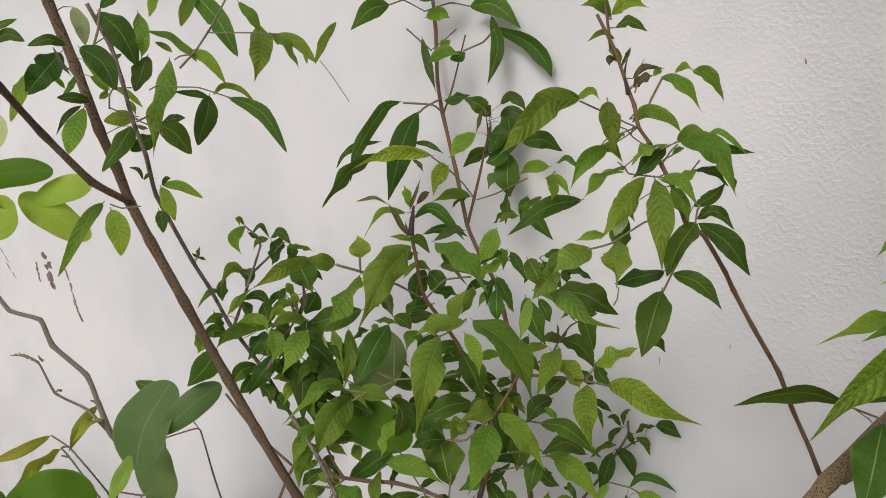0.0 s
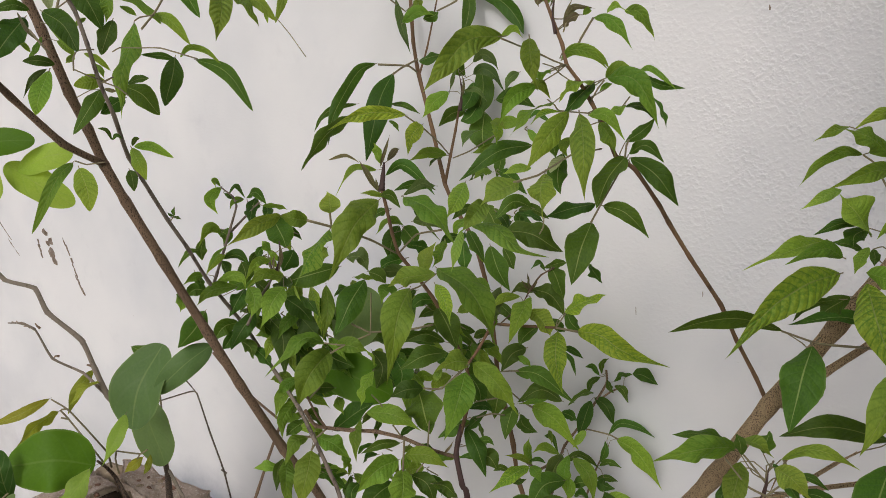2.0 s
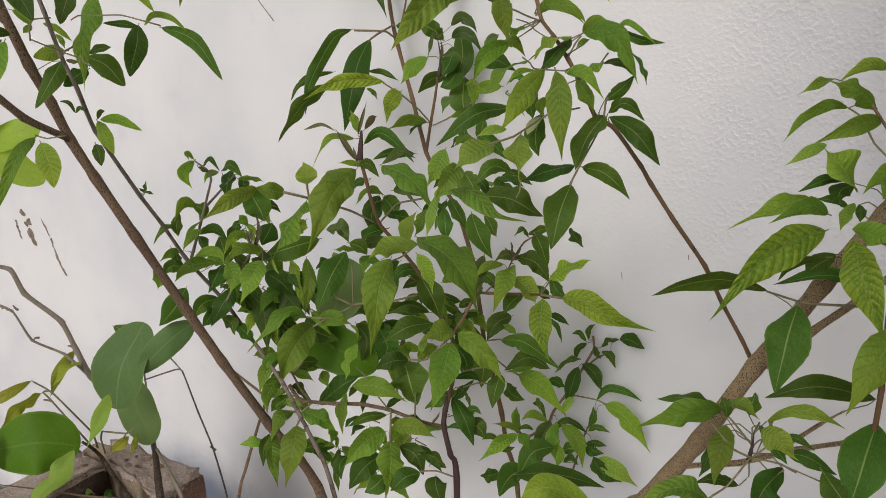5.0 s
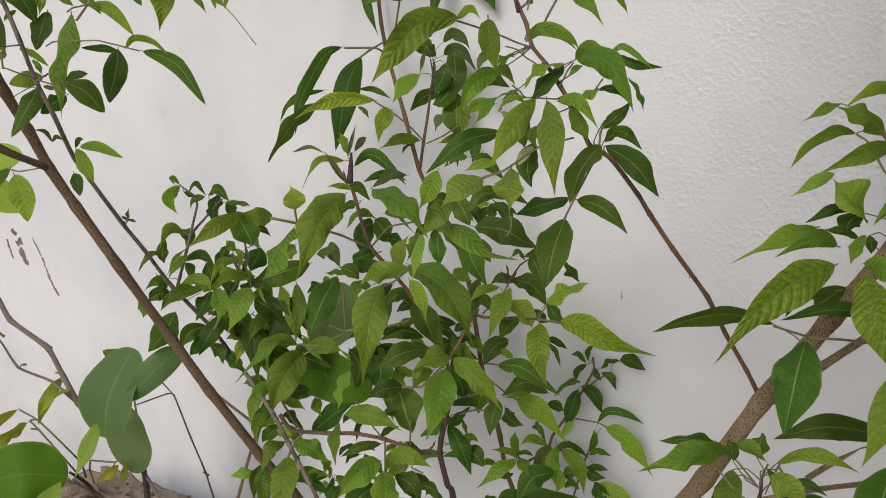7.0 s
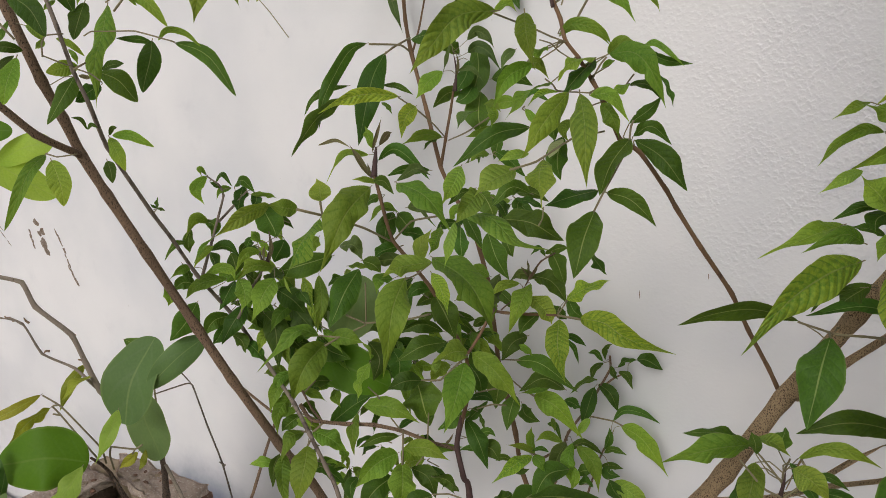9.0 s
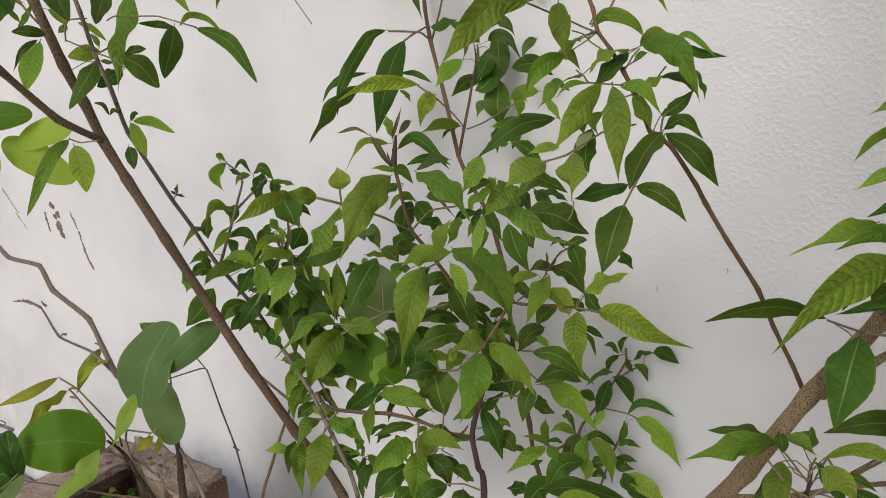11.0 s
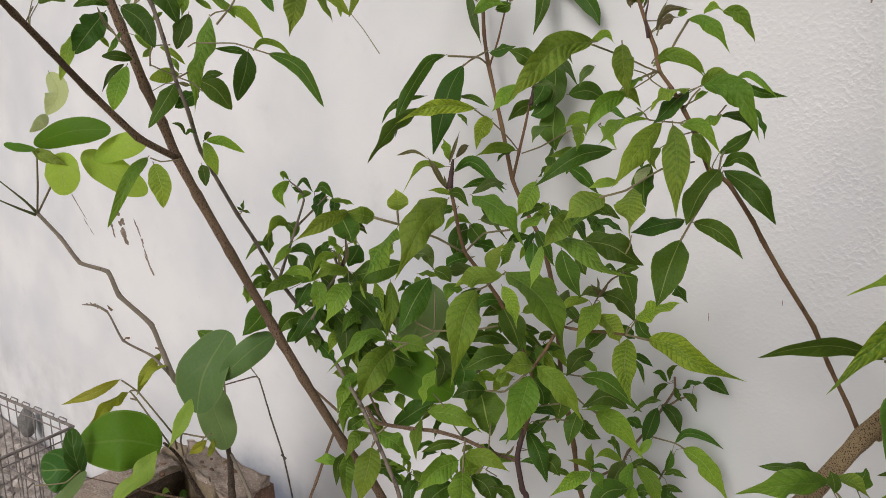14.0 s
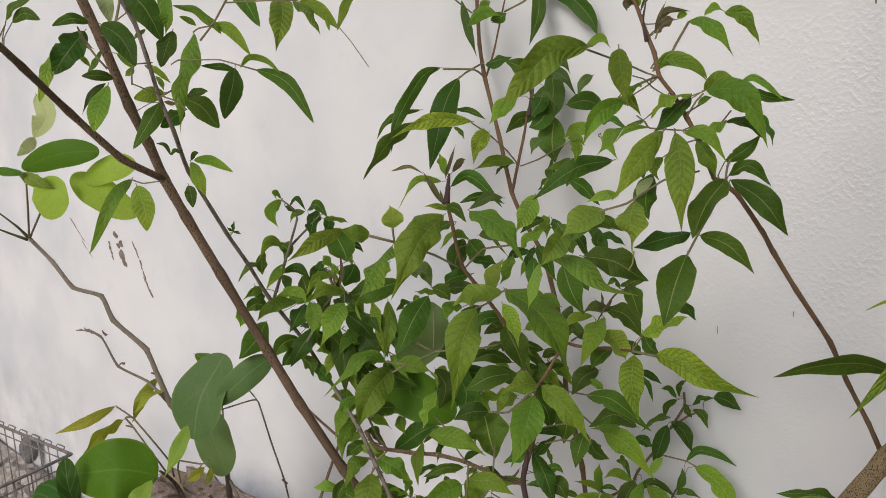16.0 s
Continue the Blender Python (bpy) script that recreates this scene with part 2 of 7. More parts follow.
def mottled(name, a, b, c, scale, rough=0.9, relief=0.8, depth=0.004):
    """Earthy or mineral surface with two scales of patches."""
    mat, nt, bsdf, out = shader(name)
    n = Nodes(nt)
    vec = n.coords("Object")
    col = n.mix(n.step(n.noise(scale, 4.0, 0.6, vec), 0.35, 0.65), a, b)
    fine = n.noise(scale * 7, 4.0, 0.65, vec)
    col = n.mix(n.step(fine, 0.52, 0.72), col, c)
    nt.links.new(col, bsdf.inputs["Base Color"])
    bsdf.inputs["Roughness"].default_value = rough
    bsdf.inputs["Specular IOR Level"].default_value = 0.2
    nt.links.new(n.bump(fine, relief, depth), bsdf.inputs["Normal"])
    return mat


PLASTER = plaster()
SOIL = mottled("dry_soil", rgb(0.30, 0.25, 0.20), rgb(0.37, 0.32, 0.265), rgb(0.44, 0.40, 0.35), 6.0)
BRICK = mottled("old_brick", rgb(0.27, 0.15, 0.105), rgb(0.20, 0.115, 0.085), rgb(0.36, 0.28, 0.23), 25.0)
MORTAR = mottled("crumbling_mortar", rgb(0.60, 0.48, 0.415), rgb(0.43, 0.325, 0.265), rgb(0.76, 0.70, 0.65), 30.0, relief=1.0, depth=0.006)
RUBBLE = mottled("rubble", rgb(0.50, 0.45, 0.42), rgb(0.34, 0.29, 0.26), rgb(0.60, 0.56, 0.53), 40.0)
STEEL = mottled("weathered_wire", rgb(0.26, 0.235, 0.225), rgb(0.17, 0.15, 0.14), rgb(0.26, 0.18, 0.135), 60.0, rough=0.55, relief=0.3, depth=0.0006)
STONE = mottled("dark_stone", rgb(0.22, 0.215, 0.21), rgb(0.15, 0.145, 0.14), rgb(0.30, 0.29, 0.28), 30.0)
SCRAPE = mottled("scraped_paint", rgb(0.20, 0.15, 0.115), rgb(0.33, 0.27, 0.23), rgb(0.09, 0.075, 0.07), 60.0)


# ---- building helpers ----
def part(name, bm, material, parent, label="", smooth=True):
    """Links a bmesh, in world metres, as one mesh object under a thing or part."""
    me = bpy.data.meshes.new(name)
    base, up = Vector(), parent
    while up:
        base, up = base + up.location, up.parent
    if parent:
        bmesh.ops.translate(bm, verts=bm.verts, vec=-base)
    for f in bm.faces:
        f.smooth = smooth
    bm.to_mesh(me)
    bm.free()
    me.materials.append(material)
    ob = new(name, me)
    ob.parent = parent
    return tagged(ob, label)


def thing(name, at, label, category, group=""):
    ob = new(name)
    ob.location = at
    ob.empty_display_size = 0.05
    ob.matrix_world = Matrix.Translation(at)
    return tagged(ob, label, category, group)


def spline(points, per=5):
    """A smooth curve through the points."""
    pts = [Vector(p) for p in points]
    if len(pts) == 2:
        return [pts[0].lerp(pts[1], k / per) for k in range(per + 1)]
    ext = [pts[0] * 2 - pts[1]] + pts + [pts[-1] * 2 - pts[-2]]
    out = []
    for i in range(1, len(ext) - 2):
        p0, p1, p2, p3 = ext[i - 1 : i + 3]
        for k in range(per):
            t = k / per
            bend = 0.5 * (2 * p1 + (p2 - p0) * t + (2 * p0 - 5 * p1 + 4 * p2 - p3) * t * t + (3 * p1 - p0 - 3 * p2 + p3) * t**3)
            out.append(bend.lerp(p1.lerp(p2, t), 0.62))
    return out + [pts[-1]]


def tube(points, r0, r1, sides=10, per=5, knots=0.08):
    """A tapering round stem with slight knots, closed at both ends."""
    path = spline(points, per)
    bm = bmesh.new()
    rings = []
    ref = Vector((0.31, 0.22, 0.92)).normalized()
    for i, p in enumerate(path):
        d = (path[min(i + 1, len(path) - 1)] - path[max(i - 1, 0)]).normalized()
        a = d.cross(ref)
        if a.length < 0.1:
            a = d.cross(Vector((1, 0, 0)))
        a.normalize()
        b = d.cross(a)
        f = i / (len(path) - 1)
        r = (r0 + (r1 - r0) * f) * (1 + knots * noise.noise(p * 45) + (knots * 1.3 if i % per == 0 and 0 < i < len(path) - 1 else 0))
        rings.append([bm.verts.new(p + (a * math.cos(2 * math.pi * k / sides) + b * math.sin(2 * math.pi * k / sides)) * r) for k in range(sides)])
    for x, y in zip(rings, rings[1:]):
        for k in range(sides):
            bm.faces.new((x[k], x[(k + 1) % sides], y[(k + 1) % sides], y[k]))
    bm.faces.new(rings[0][::-1])
    bm.faces.new(rings[-1])
    return bm


STEMS = {}


def stem(p, name, material, r0, r1, *points):
    big = max(r0, r1) > 0.006
    ob = part(name, tube(points, r0, r1, 14 if big else 8, 6 if big else 5, 0.11), material, p)
    STEMS.setdefault(p.name, []).append((ob, spline(points, 6)))


def nearest(p, at):
    """The stem of the plant that passes nearest to a place, and the point on it."""
    return min(((ob, q) for ob, path in STEMS[p.name] for q in path), key=lambda s: (s[1] - at).length)


def petiole(p, r, *points):
    part("petiole", tube(points, r * 0.85, r, 6, 4, 0.05), STALK, nearest(p, Vector(points[-1]))[0])


GARDEN = Vector((0.25, -0.2, 1.6))  # leaves turn to the open side of the wall
leaf_rng = random.Random(11)


def leaf(p, width, material, *points):
    """One leaf: its midrib runs through the points from stalk to tip; the blade is folded along it, wavy at the rim and drawn out to a point."""
    pts = [Vector(q) for q in points]
    broad = material in (BROAD, BROAD_DULL, BROAD_GREY, BROAD_PALE, BROAD_VEINED)
    oval = p.name == "leaning_sapling" and material in (MATURE, MID) or material is PALE
    a, m, b = pts[0], pts[len(pts) // 2], pts[-1]
    length = sum((y - x).length for x, y in zip(pts, pts[1:]))
    nu, nv = 22, 4
    calm = 0.4 if broad else 0.5 if oval else 0.6 if material is MATURE and width > 0.024 else 1.0
    facing = (GARDEN - m).normalized() + Vector([leaf_rng.uniform(-0.22, 0.22) for _ in range(3)])
    curl = leaf_rng.uniform(-0.15, 0.60) * calm
    fold = radians(leaf_rng.uniform(8, 30)) * calm
    waves, phase, amp = leaf_rng.uniform(1.2, 2.6), leaf_rng.uniform(0, 6.28), leaf_rng.uniform(0.08, 0.26) * calm
    lean, twist = leaf_rng.uniform(-0.05, 0.05), radians(leaf_rng.uniform(-40, 40)) * calm
    roll, skew, hook = radians(leaf_rng.uniform(-38, 38)) * calm, leaf_rng.uniform(-0.5, 0.5), leaf_rng.uniform(-0.16, 0.16) * calm
    k_bite, bite = (leaf_rng.randint(5, 16) if leaf_rng.random() < 0.16 and not broad else -1), leaf_rng.uniform(0.74, 0.94)
    bite_side = leaf_rng.choice((-1, 1))
    ext = [pts[0] * 2 - pts[1]] + pts + [pts[-1] * 2 - pts[-2]]

    def rib(u):
        """Point and direction on the midrib."""
        k = min(int(u * (len(pts) - 1)), len(pts) - 2)
        t = u * (len(pts) - 1) - k
        p0, p1, p2, p3 = ext[k : k + 4]
        at = 0.5 * (2 * p1 + (p2 - p0) * t + (2 * p0 - 5 * p1 + 4 * p2 - p3) * t * t + (3 * p1 - p0 - 3 * p2 + p3) * t**3)
        way = (p2 - p0) + (2 * p0 - 5 * p1 + 4 * p2 - p3) * 2 * t + (3 * p1 - p0 - 3 * p2 + p3) * 3 * t * t
        return at, way.normalized()

    bm = bmesh.new()
    uv = bm.loops.layers.uv.new("UVMap")
    grid, where = [], {}
    half_width = width * 0.5 / (0.62 + 0.38 * math.cos(fold)) / (0.35 + 0.65 * math.cos(roll))
    for i in range(nu + 1):
        u = 0.5 - 0.5 * math.cos(math.pi * i / nu) if broad else i / nu
        pos, tan = rib(u)
        nor = facing - tan * facing.dot(tan)
        nor = nor.normalized() if nor.length > 1e-3 else tan.orthogonal().normalized()
        nor = Matrix.Rotation(roll + twist * (u - 0.4), 3, tan) @ nor
        side = tan.cross(nor)
        tip = min(max((u - 0.55) / 0.45, 0), 1)
        tip *= tip * (3 - 2 * tip)
        if broad:
            half = half_width * (max(u * (1 - u), 0) * 4) ** 0.5
        elif oval:
            half = half_width * math.sin(math.pi * u**0.95) ** 0.68 * (1 - 0.16 * tip)
        elif material in (MATURE, YELLOW):
            half = half_width * math.sin(math.pi * u**0.92) ** 0.82 * (1 - 0.40 * tip)
        else:
            half = half_width * math.sin(math.pi * u**0.80) ** 0.95 * (1 - 0.62 * tip)
        edge = [1 + (0.03 if broad else 0.08 * calm) * noise.noise(Vector((u * 7 + phase * 9, k, width * 50))) + (0.0 if broad else 0.045) * noise.noise(Vector((u * 19 + phase * 5, k, width * 90))) for k in (0.0, 5.5)]
        drift = hook * half_width * max((u - 0.7) / 0.3, 0) ** 2
        if k_bite >= 0 and abs(i - k_bite) < 1:
            edge[bite_side > 0] *= bite
        row = []
        for j in range(-nv, nv + 1):
            s = j / nv
            wavy = amp * width * math.sin(u * waves * 6.28 + phase + (1.7 if s < 0 else 0)) * abs(s) ** 1.5 * math.sin(math.pi * u)
            bent = fold * (1 + skew * s)
            v = bm.verts.new(pos + side * ((s * edge[s > 0] + lean * math.sin(u * 5)) * half * math.cos(bent) + drift) + nor * (abs(s) * half * math.sin(bent) - curl * s * s * half + wavy))
            row.append(v)
            where[v] = (u, s * 0.5 + 0.5)
        grid.append(row)
    for x, y in zip(grid, grid[1:]):
        for k in range(2 * nv):
            f = bm.faces.new((x[k], x[k + 1], y[k + 1], y[k]))
            for lp in f.loops:
                lp[uv].uv = where[lp.vert]
    holder, near = nearest(p, a)
    part("leaf", bm, material, holder)
    reach = (near - a).length
    if 0.004 < reach < 0.032:
        bend = a.lerp(near, 0.45) + (pts[0] - pts[1]).normalized() * reach * 0.25
        part("petiole", tube((a, bend, near), 0.0004, 0.00055, 5, 3, 0.05), STALK, holder)
    elif width > 0.011 and not broad:
        head, way = rib(0.0)
        part("petiole", tube((rib(0.05)[0], head, head - way * 0.003), 0.0003, 0.0005, 5, 3, 0.05), STALK, holder)


tuft_rng = random.Random(5)


def tuft(p, at, count, size):
    """Inner foliage: a short twig with a few leaves that hang round it."""
    at = Vector(at)
    petiole(p, 0.0009, at + Vector((0.004, 0, size * 0.1)), at, at + Vector((0.01, 0.015, -size * 0.3)))
    turn = tuft_rng.uniform(0, 6.28)
    for k in range(count):
        ang = turn + k * 2.4
        out = Vector((math.cos(ang), 0.45 * math.sin(ang), tuft_rng.uniform(-0.7, 0.25))).normalized()
        ln = size * tuft_rng.uniform(0.75, 1.25)
        base = at + out * 0.006 + Vector((0, 0, tuft_rng.uniform(-0.4, 0.4) * size))
        tip = base + out * ln + Vector((0, 0, -0.35 * ln))
        tip.y = min(tip.y, 0.98)
        mid = base.lerp(tip, 0.5) + Vector((0, -0.1 * ln, 0.16 * ln))
        leaf(p, ln * tuft_rng.uniform(0.34, 0.46), MATURE if tuft_rng.random() < 0.5 else MID, base, mid, tip)


def solid(lo, hi, bevel=0.0, rough=0.0, cuts=0):
    """A block between two corners with worn edges."""
    bm = bmesh.new()
    bmesh.ops.create_cube(bm, size=1)
    for v in bm.verts:
        v.co = Vector([(a + b) / 2 + c * (b - a) for a, b, c in zip(lo, hi, v.co)])
    if cuts:
        bmesh.ops.subdivide_edges(bm, edges=bm.edges[:], cuts=cuts, use_grid_fill=True)
    if bevel:
        bmesh.ops.bevel(bm, geom=[e for e in bm.edges if e.calc_face_angle(0) > 1], offset=bevel, segments=2, affect="EDGES")
    if rough:
        for v in bm.verts:
            v.co += noise.noise_vector(v.co * 22) * rough + noise.noise_vector(v.co * 70) * rough * 0.4
    return bm


GROUND = -0.1
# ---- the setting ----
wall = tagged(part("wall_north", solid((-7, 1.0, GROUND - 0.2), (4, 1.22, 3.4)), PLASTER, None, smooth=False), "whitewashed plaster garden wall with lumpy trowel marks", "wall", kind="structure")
ground = tagged(part("ground", solid((-40, -40, GROUND - 0.2), (40, 40, GROUND), 0, 0), SOIL, None, smooth=False), "bare dry soil along the wall", "ground", kind="structure")
# Unseen wall added to keep light off the right side of the scene.
BLOCKER = mottled("blocker_grey", rgb(0.34, 0.33, 0.315), rgb(0.29, 0.28, 0.27), rgb(0.40, 0.385, 0.37), 8.0)
tagged(part("east_blocker", solid((0.46, -0.05, GROUND - 0.2), (0.77, 1.0, 3.4)), BLOCKER, None, smooth=False), "unseen plain grey wall added to block light on the right", "wall", kind="structure")

# ---- plants ----

def leaning_sapling():
    p = thing("leaning_sapling", (-0.211, 0.694, GROUND), "slender dark-stemmed sapling leaning beside the wall", "sapling")
    stem(p, "main_stem", DARK, 0.0047, 0.0062, (-0.504, 0.318, 1.598), (-0.509, 0.344, 1.532), (-0.497, 0.360, 1.475), (-0.494, 0.380, 1.412), (-0.491, 0.395, 1.374), (-0.490, 0.409, 1.334), (-0.482, 0.426, 1.291), (-0.463, 0.453, 1.220), (-0.436, 0.491, 1.121), (-0.417, 0.519, 1.049), (-0.392, 0.566, 0.944), (-0.348, 0.602, 0.846), (-0.240, 0.650, 0.406), (-0.211, 0.694, -0.130))
    stem(p, "branch", DARK, 0.0028, 0.0038, (-0.360, 0.186, 1.489), (-0.395, 0.218, 1.471), (-0.426, 0.253, 1.448), (-0.452, 0.299, 1.409), (-0.457, 0.347, 1.362), (-0.460, 0.390, 1.338))
    petiole(p, 0.0011, (-0.341, 0.428, 1.556), (-0.350, 0.409, 1.515), (-0.367, 0.402, 1.490), (-0.384, 0.397, 1.474))
    petiole(p, 0.0008, (-0.301, 0.446, 1.508), (-0.324, 0.428, 1.508), (-0.358, 0.409, 1.507))
    petiole(p, 0.0008, (-0.403, 0.376, 1.452), (-0.398, 0.381, 1.456), (-0.384, 0.392, 1.456), (-0.367, 0.405, 1.456), (-0.338, 0.425, 1.446))
    petiole(p, 0.0005, (-0.268, 0.465, 1.485), (-0.256, 0.470, 1.470), (-0.241, 0.476, 1.448))
    petiole(p, 0.0006, (-0.376, 0.218, 1.464), (-0.374, 0.224, 1.476))
    petiole(p, 0.0010, (-0.396, 0.295, 1.466), (-0.387, 0.298, 1.455), (-0.384, 0.304, 1.446))
    petiole(p, 0.0013, (-0.441, 0.354, 1.525), (-0.439, 0.350, 1.506), (-0.440, 0.345, 1.489))
    petiole(p, 0.0008, (-0.433, 0.353, 1.499), (-0.439, 0.346, 1.492))
    petiole(p, 0.0008, (-0.372, 0.382, 1.480), (-0.373, 0.389, 1.484), (-0.367, 0.401, 1.487))
    petiole(p, 0.0008, (-0.398, 0.354, 1.453), (-0.414, 0.347, 1.452), (-0.412, 0.341, 1.445), (-0.410, 0.339, 1.433))
    petiole(p, 0.0008, (-0.410, 0.340, 1.434), (-0.407, 0.353, 1.428), (-0.406, 0.365, 1.424))
    petiole(p, 0.0011, (-0.399, 0.372, 1.428), (-0.407, 0.364, 1.422))
    petiole(p, 0.0008, (-0.386, 0.378, 1.410), (-0.395, 0.373, 1.418), (-0.406, 0.365, 1.423))
    petiole(p, 0.0007, (-0.331, 0.313, 1.353), (-0.343, 0.303, 1.351), (-0.351, 0.298, 1.354))
    leaf(p, 0.008, MATURE, (-0.419, 0.243, 1.484), (-0.406, 0.244, 1.493), (-0.395, 0.255, 1.500))
    leaf(p, 0.010, MATURE, (-0.413, 0.245, 1.482), (-0.398, 0.249, 1.488), (-0.388, 0.256, 1.483))
    leaf(p, 0.010, MATURE, (-0.459, 0.330, 1.490), (-0.461, 0.315, 1.493), (-0.475, 0.303, 1.487))
    leaf(p, 0.025, MATURE, (-0.465, 0.328, 1.483), (-0.459, 0.308, 1.464), (-0.469, 0.296, 1.443))
    leaf(p, 0.013, MID, (-0.485, 0.306, 1.462), (-0.472, 0.293, 1.446), (-0.475, 0.284, 1.418))
    leaf(p, 0.021, MATURE, (-0.432, 0.327, 1.487), (-0.400, 0.328, 1.473), (-0.388, 0.332, 1.449))
    leaf(p, 0.005, MID, (-0.467, 0.350, 1.479), (-0.441, 0.350, 1.462), (-0.432, 0.355, 1.450))
    leaf(p, 0.004, BRONZE, (-0.467, 0.322, 1.488), (-0.448, 0.319, 1.471), (-0.440, 0.324, 1.460))
    leaf(p, 0.003, BRONZE, (-0.461, 0.321, 1.481), (-0.447, 0.320, 1.470), (-0.441, 0.324, 1.465))
    leaf(p, 0.005, MID, (-0.471, 0.321, 1.463), (-0.459, 0.322, 1.456), (-0.454, 0.324, 1.450))
    leaf(p, 0.006, MID, (-0.444, 0.331, 1.465), (-0.439, 0.321, 1.453), (-0.444, 0.315, 1.442))
    leaf(p, 0.010, MATURE, (-0.432, 0.334, 1.439), (-0.435, 0.321, 1.442), (-0.448, 0.312, 1.441))
    leaf(p, 0.018, MID, (-0.429, 0.326, 1.433), (-0.420, 0.310, 1.412), (-0.421, 0.305, 1.392))
    leaf(p, 0.006, DUSKY, (-0.440, 0.330, 1.435), (-0.438, 0.314, 1.425), (-0.443, 0.306, 1.406))
    leaf(p, 0.015, PALE, (-0.503, 0.365, 1.531), (-0.483, 0.360, 1.513), (-0.478, 0.360, 1.493))
    leaf(p, 0.029, MATURE, (-0.512, 0.397, 1.532), (-0.473, 0.395, 1.510), (-0.456, 0.401, 1.477))
    leaf(p, 0.020, MATURE, (-0.460, 0.416, 1.488), (-0.451, 0.402, 1.470), (-0.454, 0.395, 1.451))
    leaf(p, 0.016, VEINED, (-0.476, 0.418, 1.532), (-0.454, 0.409, 1.504), (-0.455, 0.404, 1.483))
    leaf(p, 0.023, VEINED, (-0.445, 0.431, 1.486), (-0.426, 0.410, 1.457), (-0.421, 0.394, 1.426), (-0.419, 0.390, 1.385))
    leaf(p, 0.011, MID, (-0.490, 0.437, 1.517), (-0.458, 0.441, 1.511), (-0.437, 0.447, 1.497), (-0.429, 0.453, 1.485))
    leaf(p, 0.013, MID, (-0.450, 0.459, 1.497), (-0.421, 0.459, 1.489), (-0.403, 0.468, 1.464))
    leaf(p, 0.006, MID, (-0.461, 0.426, 1.503), (-0.447, 0.428, 1.498), (-0.441, 0.432, 1.493))
    leaf(p, 0.017, MID, (-0.477, 0.411, 1.426), (-0.481, 0.395, 1.424), (-0.493, 0.385, 1.420))
    leaf(p, 0.008, MID, (-0.498, 0.403, 1.454), (-0.476, 0.405, 1.448), (-0.465, 0.412, 1.436))
    leaf(p, 0.006, YOUNG, (-0.483, 0.406, 1.443), (-0.472, 0.405, 1.436), (-0.469, 0.406, 1.427))
    leaf(p, 0.005, BRONZE, (-0.471, 0.406, 1.417), (-0.461, 0.408, 1.415), (-0.456, 0.412, 1.414))
    leaf(p, 0.009, MID, (-0.475, 0.362, 1.464), (-0.459, 0.364, 1.457), (-0.454, 0.366, 1.449))
    leaf(p, 0.008, YOUNG, (-0.457, 0.368, 1.450), (-0.457, 0.363, 1.445), (-0.460, 0.360, 1.442))
    leaf(p, 0.005, YOUNG, (-0.454, 0.383, 1.487), (-0.455, 0.375, 1.482), (-0.458, 0.371, 1.476))
    leaf(p, 0.020, MATURE, (-0.475, 0.404, 1.416), (-0.464, 0.386, 1.401), (-0.476, 0.370, 1.369))
    leaf(p, 0.018, MATURE, (-0.457, 0.420, 1.407), (-0.457, 0.406, 1.400), (-0.468, 0.397, 1.391))
    leaf(p, 0.024, MATURE, (-0.463, 0.425, 1.420), (-0.434, 0.427, 1.410), (-0.419, 0.434, 1.389))
    leaf(p, 0.009, MATURE, (-0.402, 0.389, 1.422), (-0.388, 0.392, 1.426), (-0.381, 0.399, 1.427))
    leaf(p, 0.022, MATURE, (-0.417, 0.458, 1.451), (-0.403, 0.441, 1.427), (-0.406, 0.432, 1.399))
    leaf(p, 0.008, MATURE, (-0.422, 0.462, 1.449), (-0.426, 0.446, 1.452), (-0.442, 0.434, 1.453))
    leaf(p, 0.004, MATURE, (-0.416, 0.375, 1.366), (-0.416, 0.370, 1.376), (-0.423, 0.365, 1.378))
    leaf(p, 0.004, MATURE, (-0.414, 0.374, 1.366), (-0.408, 0.375, 1.371), (-0.403, 0.378, 1.368))
    leaf(p, 0.005, MATURE, (-0.424, 0.402, 1.358), (-0.419, 0.403, 1.365), (-0.416, 0.406, 1.366))
    leaf(p, 0.011, MID, (-0.457, 0.426, 1.355), (-0.430, 0.430, 1.355), (-0.412, 0.443, 1.343))
    leaf(p, 0.015, MID, (-0.439, 0.411, 1.355), (-0.422, 0.406, 1.341), (-0.414, 0.409, 1.322))
    leaf(p, 0.012, MATURE, (-0.417, 0.392, 1.334), (-0.407, 0.388, 1.326), (-0.405, 0.387, 1.313))
    leaf(p, 0.013, MID, (-0.421, 0.335, 1.346), (-0.408, 0.310, 1.332), (-0.421, 0.288, 1.282))
    leaf(p, 0.020, MID, (-0.385, 0.320, 1.344), (-0.366, 0.314, 1.329), (-0.361, 0.313, 1.306))
    leaf(p, 0.023, VEINED, (-0.363, 0.479, 1.523), (-0.344, 0.463, 1.495), (-0.346, 0.455, 1.464))
    leaf(p, 0.013, VEINED, (-0.359, 0.491, 1.516), (-0.333, 0.488, 1.503), (-0.320, 0.493, 1.478))
    leaf(p, 0.013, MID, (-0.363, 0.503, 1.517), (-0.333, 0.504, 1.507), (-0.317, 0.513, 1.488))
    leaf(p, 0.010, MID, (-0.317, 0.544, 1.533), (-0.313, 0.521, 1.512), (-0.318, 0.512, 1.486))
    leaf(p, 0.022, MATURE, (-0.454, 0.460, 1.565), (-0.401, 0.456, 1.528), (-0.380, 0.464, 1.490))
    leaf(p, 0.013, MID, (-0.434, 0.460, 1.563), (-0.427, 0.440, 1.538), (-0.429, 0.434, 1.518))
